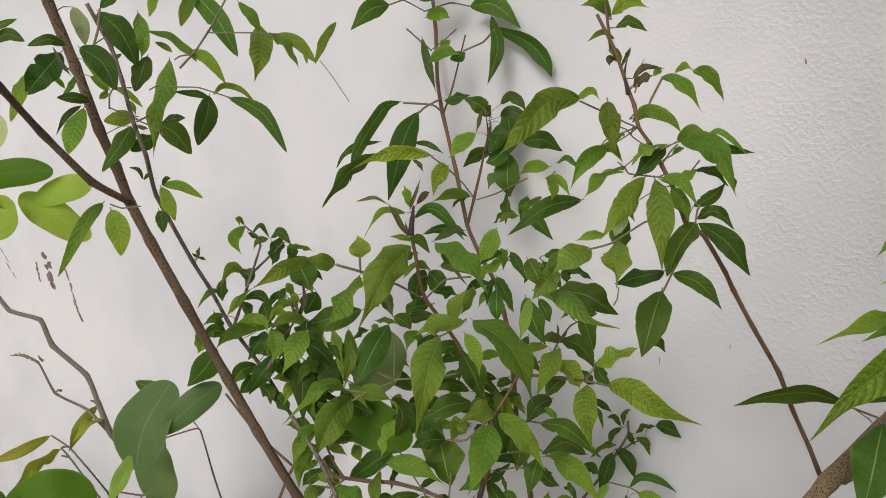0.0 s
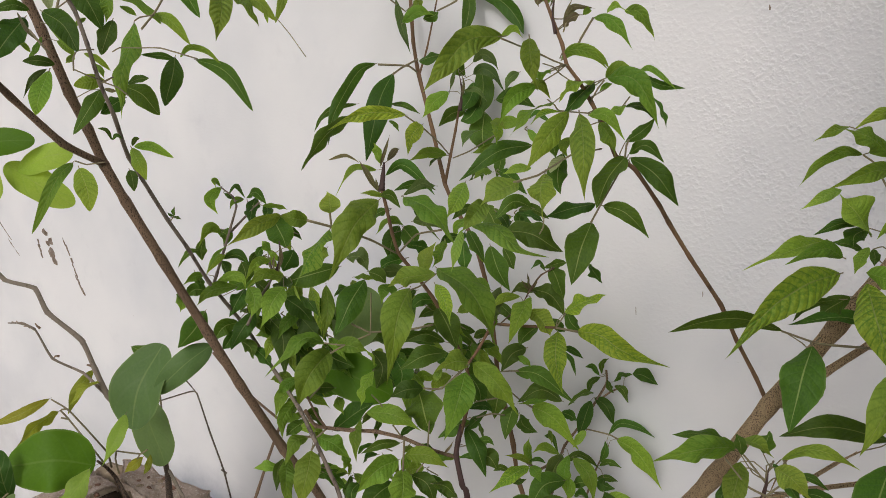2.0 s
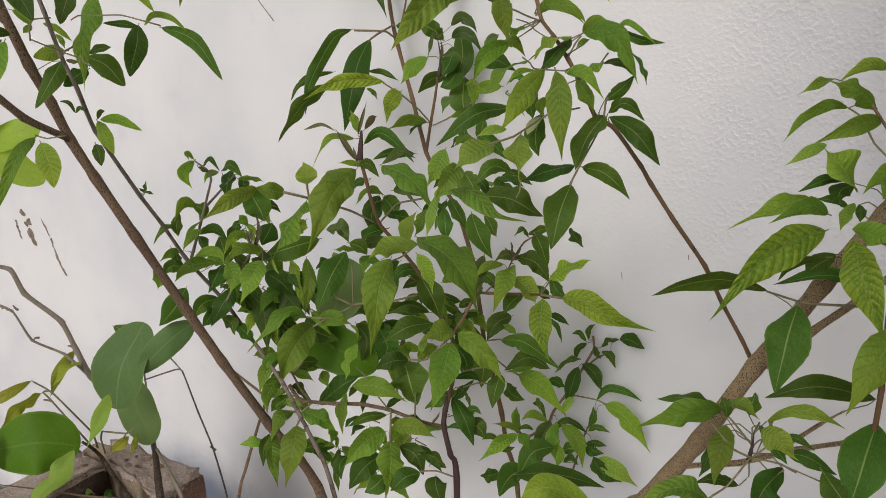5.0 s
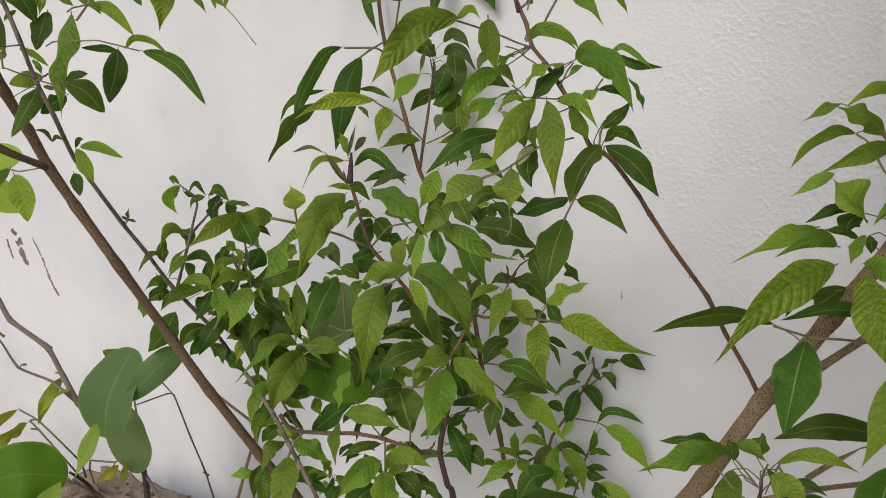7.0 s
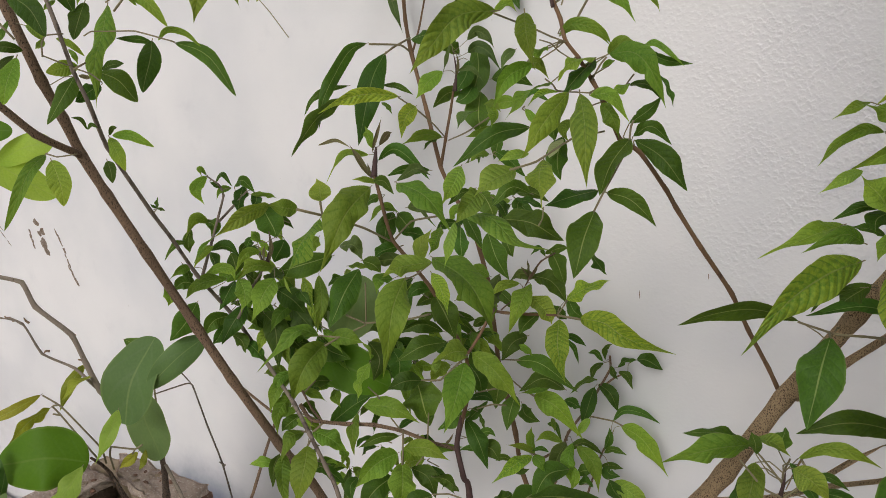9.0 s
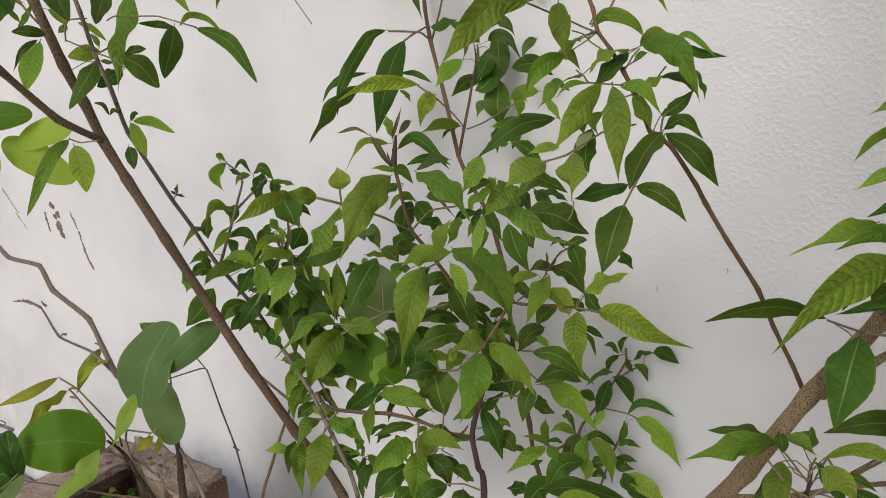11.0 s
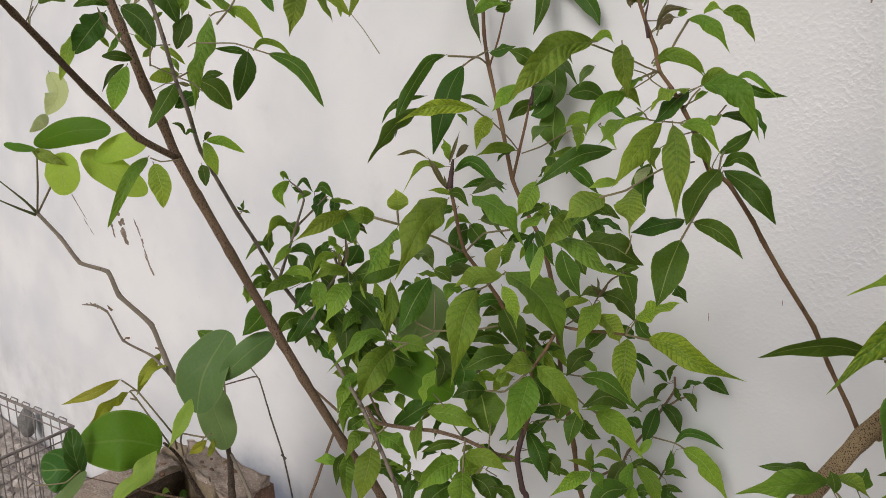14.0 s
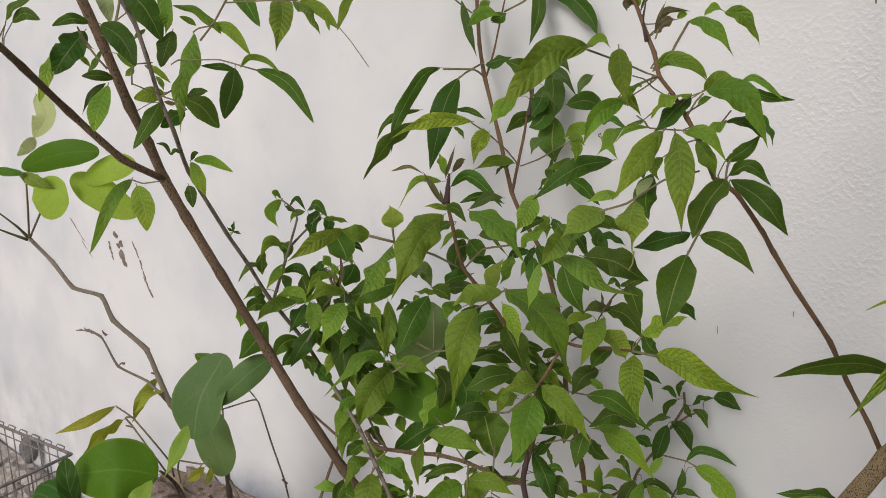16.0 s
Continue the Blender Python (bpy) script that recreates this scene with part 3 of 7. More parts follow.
    leaf(p, 0.013, MID, (-0.387, 0.473, 1.546), (-0.366, 0.471, 1.531), (-0.359, 0.474, 1.517))
    leaf(p, 0.015, MATURE, (-0.424, 0.468, 1.574), (-0.400, 0.467, 1.561), (-0.384, 0.479, 1.555))
    leaf(p, 0.013, MATURE, (-0.482, 0.398, 1.555), (-0.477, 0.388, 1.542), (-0.483, 0.381, 1.531))
    leaf(p, 0.014, MID, (-0.461, 0.431, 1.557), (-0.453, 0.421, 1.544), (-0.455, 0.416, 1.526))
    leaf(p, 0.005, MID, (-0.335, 0.511, 1.506), (-0.326, 0.507, 1.495), (-0.324, 0.507, 1.486))
    leaf(p, 0.017, MATURE, (-0.430, 0.495, 1.450), (-0.390, 0.493, 1.441), (-0.366, 0.494, 1.426), (-0.348, 0.502, 1.393))
    leaf(p, 0.007, MID, (-0.438, 0.480, 1.452), (-0.419, 0.479, 1.462), (-0.398, 0.485, 1.458), (-0.385, 0.493, 1.444))


leaning_sapling()


def bushy_shrub():
    p = thing("bushy_shrub", (-0.141, 0.627, GROUND), "thin grey-stemmed shrub with small dense green leaves", "shrub")
    stem(p, "main_stem", GREY, 0.0020, 0.0028, (-0.465, 0.356, 1.531), (-0.459, 0.375, 1.493), (-0.445, 0.376, 1.461), (-0.439, 0.382, 1.422), (-0.432, 0.390, 1.389), (-0.460, 0.420, 1.344), (-0.459, 0.463, 1.266), (-0.453, 0.482, 1.231), (-0.459, 0.515, 1.179), (-0.452, 0.563, 1.108), (-0.410, 0.577, 1.043), (-0.347, 0.553, 1.020), (-0.308, 0.537, 0.997), (-0.289, 0.541, 0.958), (-0.274, 0.549, 0.905), (-0.194, 0.588, 0.403), (-0.141, 0.627, -0.130))
    stem(p, "twig", GREY, 0.0010, 0.0021, (-0.473, 0.555, 1.294), (-0.459, 0.561, 1.283), (-0.453, 0.561, 1.271), (-0.456, 0.551, 1.242), (-0.458, 0.542, 1.218), (-0.462, 0.530, 1.185), (-0.464, 0.525, 1.171))
    stem(p, "twig", GREY, 0.0011, 0.0018, (-0.437, 0.584, 1.274), (-0.448, 0.573, 1.258), (-0.462, 0.557, 1.237))
    stem(p, "twig", GREY, 0.0011, 0.0018, (-0.415, 0.577, 1.201), (-0.408, 0.576, 1.181), (-0.418, 0.561, 1.154), (-0.420, 0.539, 1.122))
    stem(p, "bud", PURPLE, 0.0007, 0.0032, (-0.408, 0.589, 1.225), (-0.403, 0.586, 1.204), (-0.406, 0.578, 1.182))
    petiole(p, 0.0011, (-0.417, 0.576, 1.200), (-0.410, 0.576, 1.188))
    petiole(p, 0.0007, (-0.451, 0.465, 1.271), (-0.453, 0.462, 1.266))
    leaf(p, 0.007, MID, (-0.479, 0.559, 1.295), (-0.481, 0.551, 1.303), (-0.478, 0.551, 1.293))
    leaf(p, 0.015, MID, (-0.475, 0.556, 1.294), (-0.474, 0.537, 1.281), (-0.463, 0.539, 1.261))
    leaf(p, 0.008, MATURE, (-0.472, 0.565, 1.285), (-0.457, 0.565, 1.297), (-0.445, 0.569, 1.281))
    leaf(p, 0.006, MATURE, (-0.472, 0.558, 1.286), (-0.462, 0.559, 1.283), (-0.456, 0.562, 1.280))
    leaf(p, 0.011, MID, (-0.452, 0.573, 1.279), (-0.456, 0.560, 1.276), (-0.459, 0.555, 1.266))
    leaf(p, 0.013, MATURE, (-0.459, 0.584, 1.279), (-0.442, 0.584, 1.287), (-0.428, 0.590, 1.272))
    leaf(p, 0.021, MATURE, (-0.450, 0.591, 1.279), (-0.442, 0.577, 1.264), (-0.444, 0.571, 1.245))
    leaf(p, 0.014, MATURE, (-0.434, 0.594, 1.272), (-0.425, 0.588, 1.263), (-0.430, 0.583, 1.252))
    leaf(p, 0.008, MID, (-0.433, 0.586, 1.270), (-0.409, 0.589, 1.271), (-0.395, 0.597, 1.266))
    leaf(p, 0.014, MID, (-0.475, 0.552, 1.236), (-0.478, 0.535, 1.243), (-0.486, 0.524, 1.218))
    leaf(p, 0.014, MATURE, (-0.497, 0.542, 1.227), (-0.491, 0.531, 1.213), (-0.488, 0.530, 1.200))
    leaf(p, 0.017, MATURE, (-0.484, 0.554, 1.238), (-0.466, 0.553, 1.233), (-0.466, 0.549, 1.218))
    leaf(p, 0.008, MATURE, (-0.491, 0.534, 1.213), (-0.495, 0.515, 1.213), (-0.505, 0.504, 1.193))
    leaf(p, 0.012, MID, (-0.457, 0.542, 1.211), (-0.458, 0.525, 1.204), (-0.466, 0.515, 1.186))
    leaf(p, 0.013, MATURE, (-0.476, 0.552, 1.199), (-0.450, 0.555, 1.208), (-0.434, 0.563, 1.194))
    leaf(p, 0.018, MATURE, (-0.474, 0.549, 1.198), (-0.459, 0.543, 1.185), (-0.465, 0.536, 1.170))
    leaf(p, 0.014, MID, (-0.468, 0.529, 1.171), (-0.440, 0.535, 1.186), (-0.423, 0.539, 1.183), (-0.420, 0.540, 1.169))
    leaf(p, 0.024, MATURE, (-0.459, 0.569, 1.195), (-0.446, 0.563, 1.182), (-0.443, 0.562, 1.169))
    leaf(p, 0.012, MID, (-0.409, 0.573, 1.202), (-0.413, 0.553, 1.203), (-0.422, 0.541, 1.179))
    leaf(p, 0.015, MID, (-0.411, 0.577, 1.214), (-0.414, 0.572, 1.224), (-0.419, 0.570, 1.228))
    leaf(p, 0.010, MATURE, (-0.421, 0.572, 1.220), (-0.420, 0.565, 1.214), (-0.421, 0.563, 1.206))
    leaf(p, 0.036, MATURE, (-0.445, 0.613, 1.252), (-0.421, 0.606, 1.231), (-0.413, 0.606, 1.212))
    leaf(p, 0.006, BRONZE, (-0.406, 0.581, 1.181), (-0.395, 0.579, 1.207), (-0.401, 0.583, 1.229))
    leaf(p, 0.004, BRONZE, (-0.406, 0.577, 1.182), (-0.402, 0.572, 1.200), (-0.401, 0.578, 1.216))
    leaf(p, 0.015, MID, (-0.393, 0.580, 1.182), (-0.403, 0.555, 1.189), (-0.420, 0.541, 1.172))
    leaf(p, 0.023, MID, (-0.419, 0.545, 1.173), (-0.400, 0.536, 1.159), (-0.403, 0.529, 1.135))
    leaf(p, 0.017, MID, (-0.443, 0.546, 1.169), (-0.455, 0.515, 1.168), (-0.470, 0.502, 1.150))
    leaf(p, 0.011, MID, (-0.482, 0.527, 1.183), (-0.486, 0.513, 1.182), (-0.497, 0.503, 1.171))
    leaf(p, 0.013, MATURE, (-0.500, 0.526, 1.185), (-0.487, 0.523, 1.176), (-0.484, 0.522, 1.164))
    leaf(p, 0.018, MATURE, (-0.484, 0.531, 1.159), (-0.490, 0.517, 1.164), (-0.500, 0.509, 1.154))
    leaf(p, 0.015, MID, (-0.506, 0.503, 1.160), (-0.493, 0.499, 1.152), (-0.494, 0.495, 1.138))
    leaf(p, 0.024, MATURE, (-0.453, 0.567, 1.159), (-0.448, 0.552, 1.151), (-0.456, 0.541, 1.126))
    leaf(p, 0.025, MATURE, (-0.434, 0.565, 1.132), (-0.430, 0.541, 1.117), (-0.441, 0.527, 1.088))
    leaf(p, 0.021, MATURE, (-0.454, 0.554, 1.116), (-0.460, 0.534, 1.114), (-0.468, 0.524, 1.095))
    leaf(p, 0.016, MATURE, (-0.454, 0.548, 1.107), (-0.451, 0.534, 1.096), (-0.458, 0.528, 1.084))
    leaf(p, 0.027, MID, (-0.378, 0.565, 1.174), (-0.374, 0.540, 1.159), (-0.383, 0.527, 1.125))
    leaf(p, 0.032, MATURE, (-0.439, 0.598, 1.110), (-0.407, 0.586, 1.095), (-0.399, 0.579, 1.046))
    leaf(p, 0.020, MATURE, (-0.453, 0.555, 1.090), (-0.434, 0.554, 1.084), (-0.430, 0.554, 1.069))
    leaf(p, 0.017, MATURE, (-0.442, 0.563, 1.082), (-0.418, 0.561, 1.074), (-0.406, 0.565, 1.058))
    leaf(p, 0.029, MATURE, (-0.414, 0.602, 1.144), (-0.386, 0.600, 1.136), (-0.371, 0.606, 1.117))
    leaf(p, 0.029, MATURE, (-0.411, 0.618, 1.208), (-0.408, 0.604, 1.196), (-0.413, 0.598, 1.182))
    leaf(p, 0.021, DUSKY, (-0.399, 0.601, 1.168), (-0.403, 0.586, 1.164), (-0.408, 0.579, 1.150))
    leaf(p, 0.019, MATURE, (-0.447, 0.580, 1.167), (-0.432, 0.579, 1.162), (-0.425, 0.581, 1.151))
    leaf(p, 0.005, MATURE, (-0.454, 0.467, 1.270), (-0.451, 0.466, 1.277), (-0.452, 0.468, 1.283))
    leaf(p, 0.003, MATURE, (-0.453, 0.466, 1.271), (-0.454, 0.463, 1.273), (-0.457, 0.461, 1.276))
    leaf(p, 0.004, MATURE, (-0.454, 0.466, 1.270), (-0.447, 0.467, 1.270), (-0.443, 0.470, 1.268))
    tuft(p, (-0.474, 0.611, 1.139), 5, 0.040)
    tuft(p, (-0.454, 0.631, 1.107), 5, 0.044)
    tuft(p, (-0.436, 0.643, 1.059), 5, 0.048)
    tuft(p, (-0.431, 0.671, 1.093), 5, 0.048)
    tuft(p, (-0.479, 0.641, 1.163), 4, 0.036)
    tuft(p, (-0.404, 0.664, 1.045), 4, 0.048)
    tuft(p, (-0.427, 0.605, 1.081), 5, 0.040)
    tuft(p, (-0.397, 0.619, 1.137), 5, 0.040)
    tuft(p, (-0.375, 0.635, 1.092), 5, 0.044)
    tuft(p, (-0.386, 0.594, 1.026), 4, 0.040)
    tuft(p, (-0.459, 0.579, 1.120), 4, 0.032)
    tuft(p, (-0.469, 0.619, 1.192), 4, 0.028)
    tuft(p, (-0.458, 0.650, 1.226), 3, 0.028)
    tuft(p, (-0.395, 0.609, 0.970), 4, 0.036)
    tuft(p, (-0.379, 0.658, 1.005), 5, 0.036)
    tuft(p, (-0.395, 0.569, 0.923), 4, 0.036)
    tuft(p, (-0.364, 0.603, 0.911), 4, 0.036)
    tuft(p, (-0.406, 0.668, 1.107), 4, 0.040)
    tuft(p, (-0.382, 0.698, 1.148), 4, 0.032)


bushy_shrub()


def leafy_shrub():
    p = thing("leafy_shrub", (-0.140, 0.654, GROUND), "leafy green shrub with reddish stems against the wall", "shrub")
    stem(p, "branch", RED, 0.0031, 0.0040, (-0.494, 0.975, 1.707), (-0.474, 0.975, 1.587), (-0.462, 0.968, 1.499), (-0.435, 0.944, 1.448), (-0.387, 0.917, 1.353), (-0.353, 0.901, 1.272), (-0.324, 0.893, 1.231), (-0.291, 0.888, 1.191), (-0.274, 0.887, 1.149), (-0.259, 0.884, 1.107), (-0.249, 0.878, 1.065), (-0.244, 0.882, 1.019), (-0.235, 0.876, 0.977), (-0.222, 0.882, 0.921), (-0.211, 0.888, 0.863), (-0.198, 0.881, 0.812), (-0.181, 0.886, 0.744), (-0.092, 0.777, 0.366), (-0.057, 0.771, -0.130))
    stem(p, "twig", RED, 0.0017, 0.0026, (-0.327, 0.902, 1.400), (-0.332, 0.898, 1.359), (-0.339, 0.894, 1.317), (-0.353, 0.901, 1.272))
    stem(p, "bud", PURPLE, 0.0004, 0.0034, (-0.334, 0.910, 1.445), (-0.326, 0.907, 1.416), (-0.325, 0.899, 1.388))
    stem(p, "twig", RED, 0.0013, 0.0018, (-0.397, 0.945, 1.569), (-0.414, 0.939, 1.486), (-0.433, 0.945, 1.446))
    stem(p, "branch", RED, 0.0022, 0.0025, (-0.295, 0.661, 1.297), (-0.289, 0.664, 1.269), (-0.286, 0.671, 1.236), (-0.277, 0.672, 1.211), (-0.264, 0.678, 1.193), (-0.243, 0.702, 1.149), (-0.237, 0.735, 1.094), (-0.197, 0.714, 1.060), (-0.184, 0.703, 1.022), (-0.190, 0.695, 0.980), (-0.200, 0.695, 0.941))
    stem(p, "bud", PURPLE, 0.0014, 0.0045, (-0.300, 0.674, 1.327), (-0.299, 0.670, 1.310), (-0.294, 0.660, 1.292))
    stem(p, "main_stem", PURPLE, 0.0033, 0.0044, (-0.191, 0.695, 0.982), (-0.196, 0.694, 0.959), (-0.199, 0.694, 0.936), (-0.187, 0.691, 0.897), (-0.180, 0.695, 0.864), (-0.152, 0.648, 0.400), (-0.140, 0.654, -0.130))
    stem(p, "branch", DARK, 0.0026, 0.0026, (-0.364, 0.579, 1.004), (-0.350, 0.584, 0.983), (-0.314, 0.608, 0.977), (-0.284, 0.628, 0.975), (-0.254, 0.649, 0.965), (-0.226, 0.671, 0.947), (-0.199, 0.694, 0.933))
    stem(p, "twig", DARK, 0.0014, 0.0018, (-0.364, 0.583, 1.024), (-0.350, 0.586, 0.998), (-0.337, 0.591, 0.980))
    stem(p, "branch", RED, 0.0019, 0.0023, (-0.185, 0.700, 1.069), (-0.179, 0.717, 1.087), (-0.174, 0.740, 1.112), (-0.244, 0.883, 1.069))
    stem(p, "twig", RED, 0.0015, 0.0022, (-0.087, 0.752, 1.122), (-0.124, 0.742, 1.120), (-0.160, 0.750, 1.113), (-0.249, 0.877, 1.063))
    stem(p, "twig", DARK, 0.0017, 0.0022, (-0.167, 0.838, 0.872), (-0.161, 0.882, 0.837), (-0.143, 0.926, 0.845))
    stem(p, "branch", DARK, 0.0018, 0.0026, (-0.093, 0.971, 0.989), (-0.090, 0.968, 0.969), (-0.101, 0.952, 0.940), (-0.115, 0.933, 0.907), (-0.137, 0.922, 0.868), (-0.146, 0.922, 0.836), (-0.148, 0.908, 0.793), (-0.151, 0.893, 0.750), (-0.090, 0.800, 0.366), (-0.070, 0.790, -0.130))
    stem(p, "twig", DARK, 0.0013, 0.0017, (-0.065, 0.975, 0.967), (-0.084, 0.967, 0.955), (-0.099, 0.953, 0.940))
    stem(p, "twig", DARK, 0.0013, 0.0017, (-0.075, 0.949, 0.873), (-0.084, 0.936, 0.848), (-0.093, 0.937, 0.820), (-0.104, 0.928, 0.767))
    stem(p, "twig", DARK, 0.0011, 0.0011, (-0.103, 0.777, 1.194), (-0.117, 0.766, 1.184), (-0.126, 0.757, 1.167), (-0.137, 0.753, 1.144), (-0.214, 0.843, 1.080))
    petiole(p, 0.0013, (-0.350, 0.915, 1.314), (-0.356, 0.889, 1.338), (-0.362, 0.855, 1.361), (-0.377, 0.827, 1.381))
    petiole(p, 0.0018, (-0.435, 0.944, 1.447), (-0.436, 0.917, 1.458), (-0.462, 0.871, 1.459))
    petiole(p, 0.0018, (-0.439, 0.948, 1.470), (-0.446, 0.910, 1.454), (-0.432, 0.871, 1.444))
    petiole(p, 0.0012, (-0.335, 0.896, 1.315), (-0.288, 0.869, 1.330), (-0.218, 0.826, 1.360))
    petiole(p, 0.0017, (-0.278, 0.671, 1.210), (-0.297, 0.641, 1.231), (-0.310, 0.593, 1.252), (-0.325, 0.556, 1.266))
    petiole(p, 0.0013, (-0.308, 0.580, 1.255), (-0.304, 0.573, 1.274))
    petiole(p, 0.0014, (-0.277, 0.672, 1.210), (-0.259, 0.688, 1.235), (-0.223, 0.692, 1.244))
    petiole(p, 0.0011, (-0.298, 0.638, 1.108), (-0.307, 0.651, 1.157))
    petiole(p, 0.0014, (-0.304, 0.645, 1.104), (-0.327, 0.634, 1.115))
    petiole(p, 0.0014, (-0.298, 0.638, 1.108), (-0.257, 0.673, 1.110), (-0.236, 0.693, 1.115))
    petiole(p, 0.0015, (-0.251, 0.647, 0.967), (-0.245, 0.635, 0.926))
    petiole(p, 0.0011, (-0.224, 0.661, 0.938), (-0.232, 0.647, 0.923))
    petiole(p, 0.0011, (-0.265, 0.640, 0.985), (-0.254, 0.646, 0.967))
    petiole(p, 0.0011, (-0.294, 0.632, 1.024), (-0.286, 0.638, 1.013), (-0.280, 0.640, 1.005))
    petiole(p, 0.0011, (-0.232, 0.678, 0.984), (-0.229, 0.670, 0.951))
    petiole(p, 0.0014, (-0.228, 0.658, 1.039), (-0.209, 0.673, 1.038), (-0.185, 0.699, 1.068))
    petiole(p, 0.0014, (-0.363, 0.586, 1.017), (-0.352, 0.597, 1.033))
    petiole(p, 0.0014, (-0.337, 0.591, 0.980), (-0.347, 0.582, 0.968))
    petiole(p, 0.0014, (-0.348, 0.581, 0.968), (-0.358, 0.571, 0.971))
    petiole(p, 0.0014, (-0.345, 0.583, 0.968), (-0.342, 0.566, 0.958))
    petiole(p, 0.0017, (-0.087, 0.752, 1.122), (-0.056, 0.750, 1.123))
    petiole(p, 0.0010, (-0.087, 0.752, 1.122), (-0.081, 0.768, 1.138))
    petiole(p, 0.0013, (-0.110, 0.921, 0.906), (-0.077, 0.953, 0.891), (-0.060, 0.949, 0.889))
    petiole(p, 0.0011, (-0.347, 0.602, 1.094), (-0.323, 0.615, 1.092), (-0.298, 0.638, 1.106))
    petiole(p, 0.0014, (-0.322, 0.616, 1.093), (-0.333, 0.598, 1.084))
    petiole(p, 0.0011, (-0.175, 0.705, 0.993), (-0.160, 0.719, 0.997), (-0.148, 0.735, 0.992))
    petiole(p, 0.0011, (-0.176, 0.703, 1.016), (-0.158, 0.723, 1.018), (-0.144, 0.736, 1.018))
    petiole(p, 0.0012, (-0.226, 0.856, 0.982), (-0.177, 0.835, 0.970), (-0.149, 0.823, 0.968))
    petiole(p, 0.0012, (-0.229, 0.869, 0.990), (-0.158, 0.770, 1.041), (-0.133, 0.742, 1.056))
    petiole(p, 0.0011, (-0.231, 0.700, 1.187), (-0.248, 0.681, 1.169), (-0.255, 0.663, 1.165))
    petiole(p, 0.0011, (-0.206, 0.643, 0.892), (-0.189, 0.658, 0.890), (-0.171, 0.671, 0.880))
    petiole(p, 0.0017, (-0.405, 0.954, 1.545), (-0.369, 0.954, 1.558), (-0.352, 0.958, 1.577))
    petiole(p, 0.0013, (-0.459, 0.943, 1.546), (-0.463, 0.913, 1.559), (-0.467, 0.882, 1.573))
    petiole(p, 0.0013, (-0.458, 0.944, 1.548), (-0.432, 0.938, 1.561), (-0.406, 0.931, 1.576))
    petiole(p, 0.0013, (-0.479, 0.945, 1.608), (-0.433, 0.954, 1.621), (-0.394, 0.951, 1.613))
    petiole(p, 0.0013, (-0.479, 0.945, 1.610), (-0.492, 0.907, 1.621), (-0.493, 0.872, 1.609))
    leaf(p, 0.005, BRONZE, (-0.299, 0.659, 1.291), (-0.298, 0.656, 1.300), (-0.301, 0.657, 1.309))
    leaf(p, 0.021, MATURE, (-0.473, 0.880, 1.461), (-0.483, 0.849, 1.449), (-0.492, 0.820, 1.411), (-0.500, 0.801, 1.374), (-0.504, 0.793, 1.334))
    leaf(p, 0.041, MATURE, (-0.448, 0.892, 1.446), (-0.446, 0.857, 1.410), (-0.444, 0.833, 1.361), (-0.448, 0.821, 1.308))
    leaf(p, 0.023, MATURE, (-0.485, 0.836, 1.379), (-0.499, 0.785, 1.350), (-0.527, 0.754, 1.295))
    leaf(p, 0.012, MATURE, (-0.497, 0.860, 1.397), (-0.510, 0.825, 1.392), (-0.522, 0.803, 1.378), (-0.533, 0.794, 1.353))
    leaf(p, 0.023, LIME, (-0.381, 0.835, 1.382), (-0.404, 0.796, 1.387), (-0.428, 0.768, 1.380), (-0.462, 0.746, 1.360))
    leaf(p, 0.024, LIME, (-0.353, 0.837, 1.368), (-0.354, 0.813, 1.355), (-0.357, 0.803, 1.324))
    leaf(p, 0.012, MATURE, (-0.461, 0.900, 1.397), (-0.430, 0.900, 1.394), (-0.409, 0.912, 1.381))
    leaf(p, 0.007, MATURE, (-0.426, 0.850, 1.372), (-0.412, 0.848, 1.366), (-0.406, 0.850, 1.355))
    leaf(p, 0.019, MID, (-0.343, 0.890, 1.320), (-0.358, 0.858, 1.325), (-0.383, 0.839, 1.310))
    leaf(p, 0.012, MATURE, (-0.351, 0.897, 1.318), (-0.356, 0.881, 1.313), (-0.365, 0.872, 1.301))
    leaf(p, 0.025, MID, (-0.336, 0.883, 1.417), (-0.343, 0.853, 1.401), (-0.354, 0.840, 1.377))
    leaf(p, 0.014, DUSKY, (-0.469, 0.928, 1.565), (-0.436, 0.901, 1.515), (-0.420, 0.903, 1.475))
    leaf(p, 0.021, MATURE, (-0.408, 0.907, 1.465), (-0.387, 0.907, 1.470), (-0.369, 0.921, 1.475))
    leaf(p, 0.038, MATURE, (-0.330, 0.972, 1.458), (-0.308, 0.940, 1.416), (-0.315, 0.924, 1.368))
    leaf(p, 0.043, MATURE, (-0.313, 0.955, 1.386), (-0.301, 0.927, 1.353), (-0.292, 0.925, 1.320))
    leaf(p, 0.019, MATURE, (-0.304, 0.937, 1.327), (-0.293, 0.919, 1.306), (-0.291, 0.914, 1.279))
    leaf(p, 0.019, MATURE, (-0.276, 0.950, 1.322), (-0.271, 0.933, 1.305), (-0.273, 0.927, 1.285))
    leaf(p, 0.026, MATURE, (-0.275, 0.922, 1.405), (-0.242, 0.921, 1.411), (-0.215, 0.936, 1.394))
    leaf(p, 0.022, MATURE, (-0.336, 0.935, 1.388), (-0.346, 0.908, 1.383), (-0.361, 0.893, 1.363))
    leaf(p, 0.026, MATURE, (-0.339, 0.937, 1.443), (-0.349, 0.915, 1.459), (-0.372, 0.905, 1.470))
    leaf(p, 0.009, DUSKY, (-0.315, 0.893, 1.418), (-0.291, 0.892, 1.420), (-0.275, 0.899, 1.401))
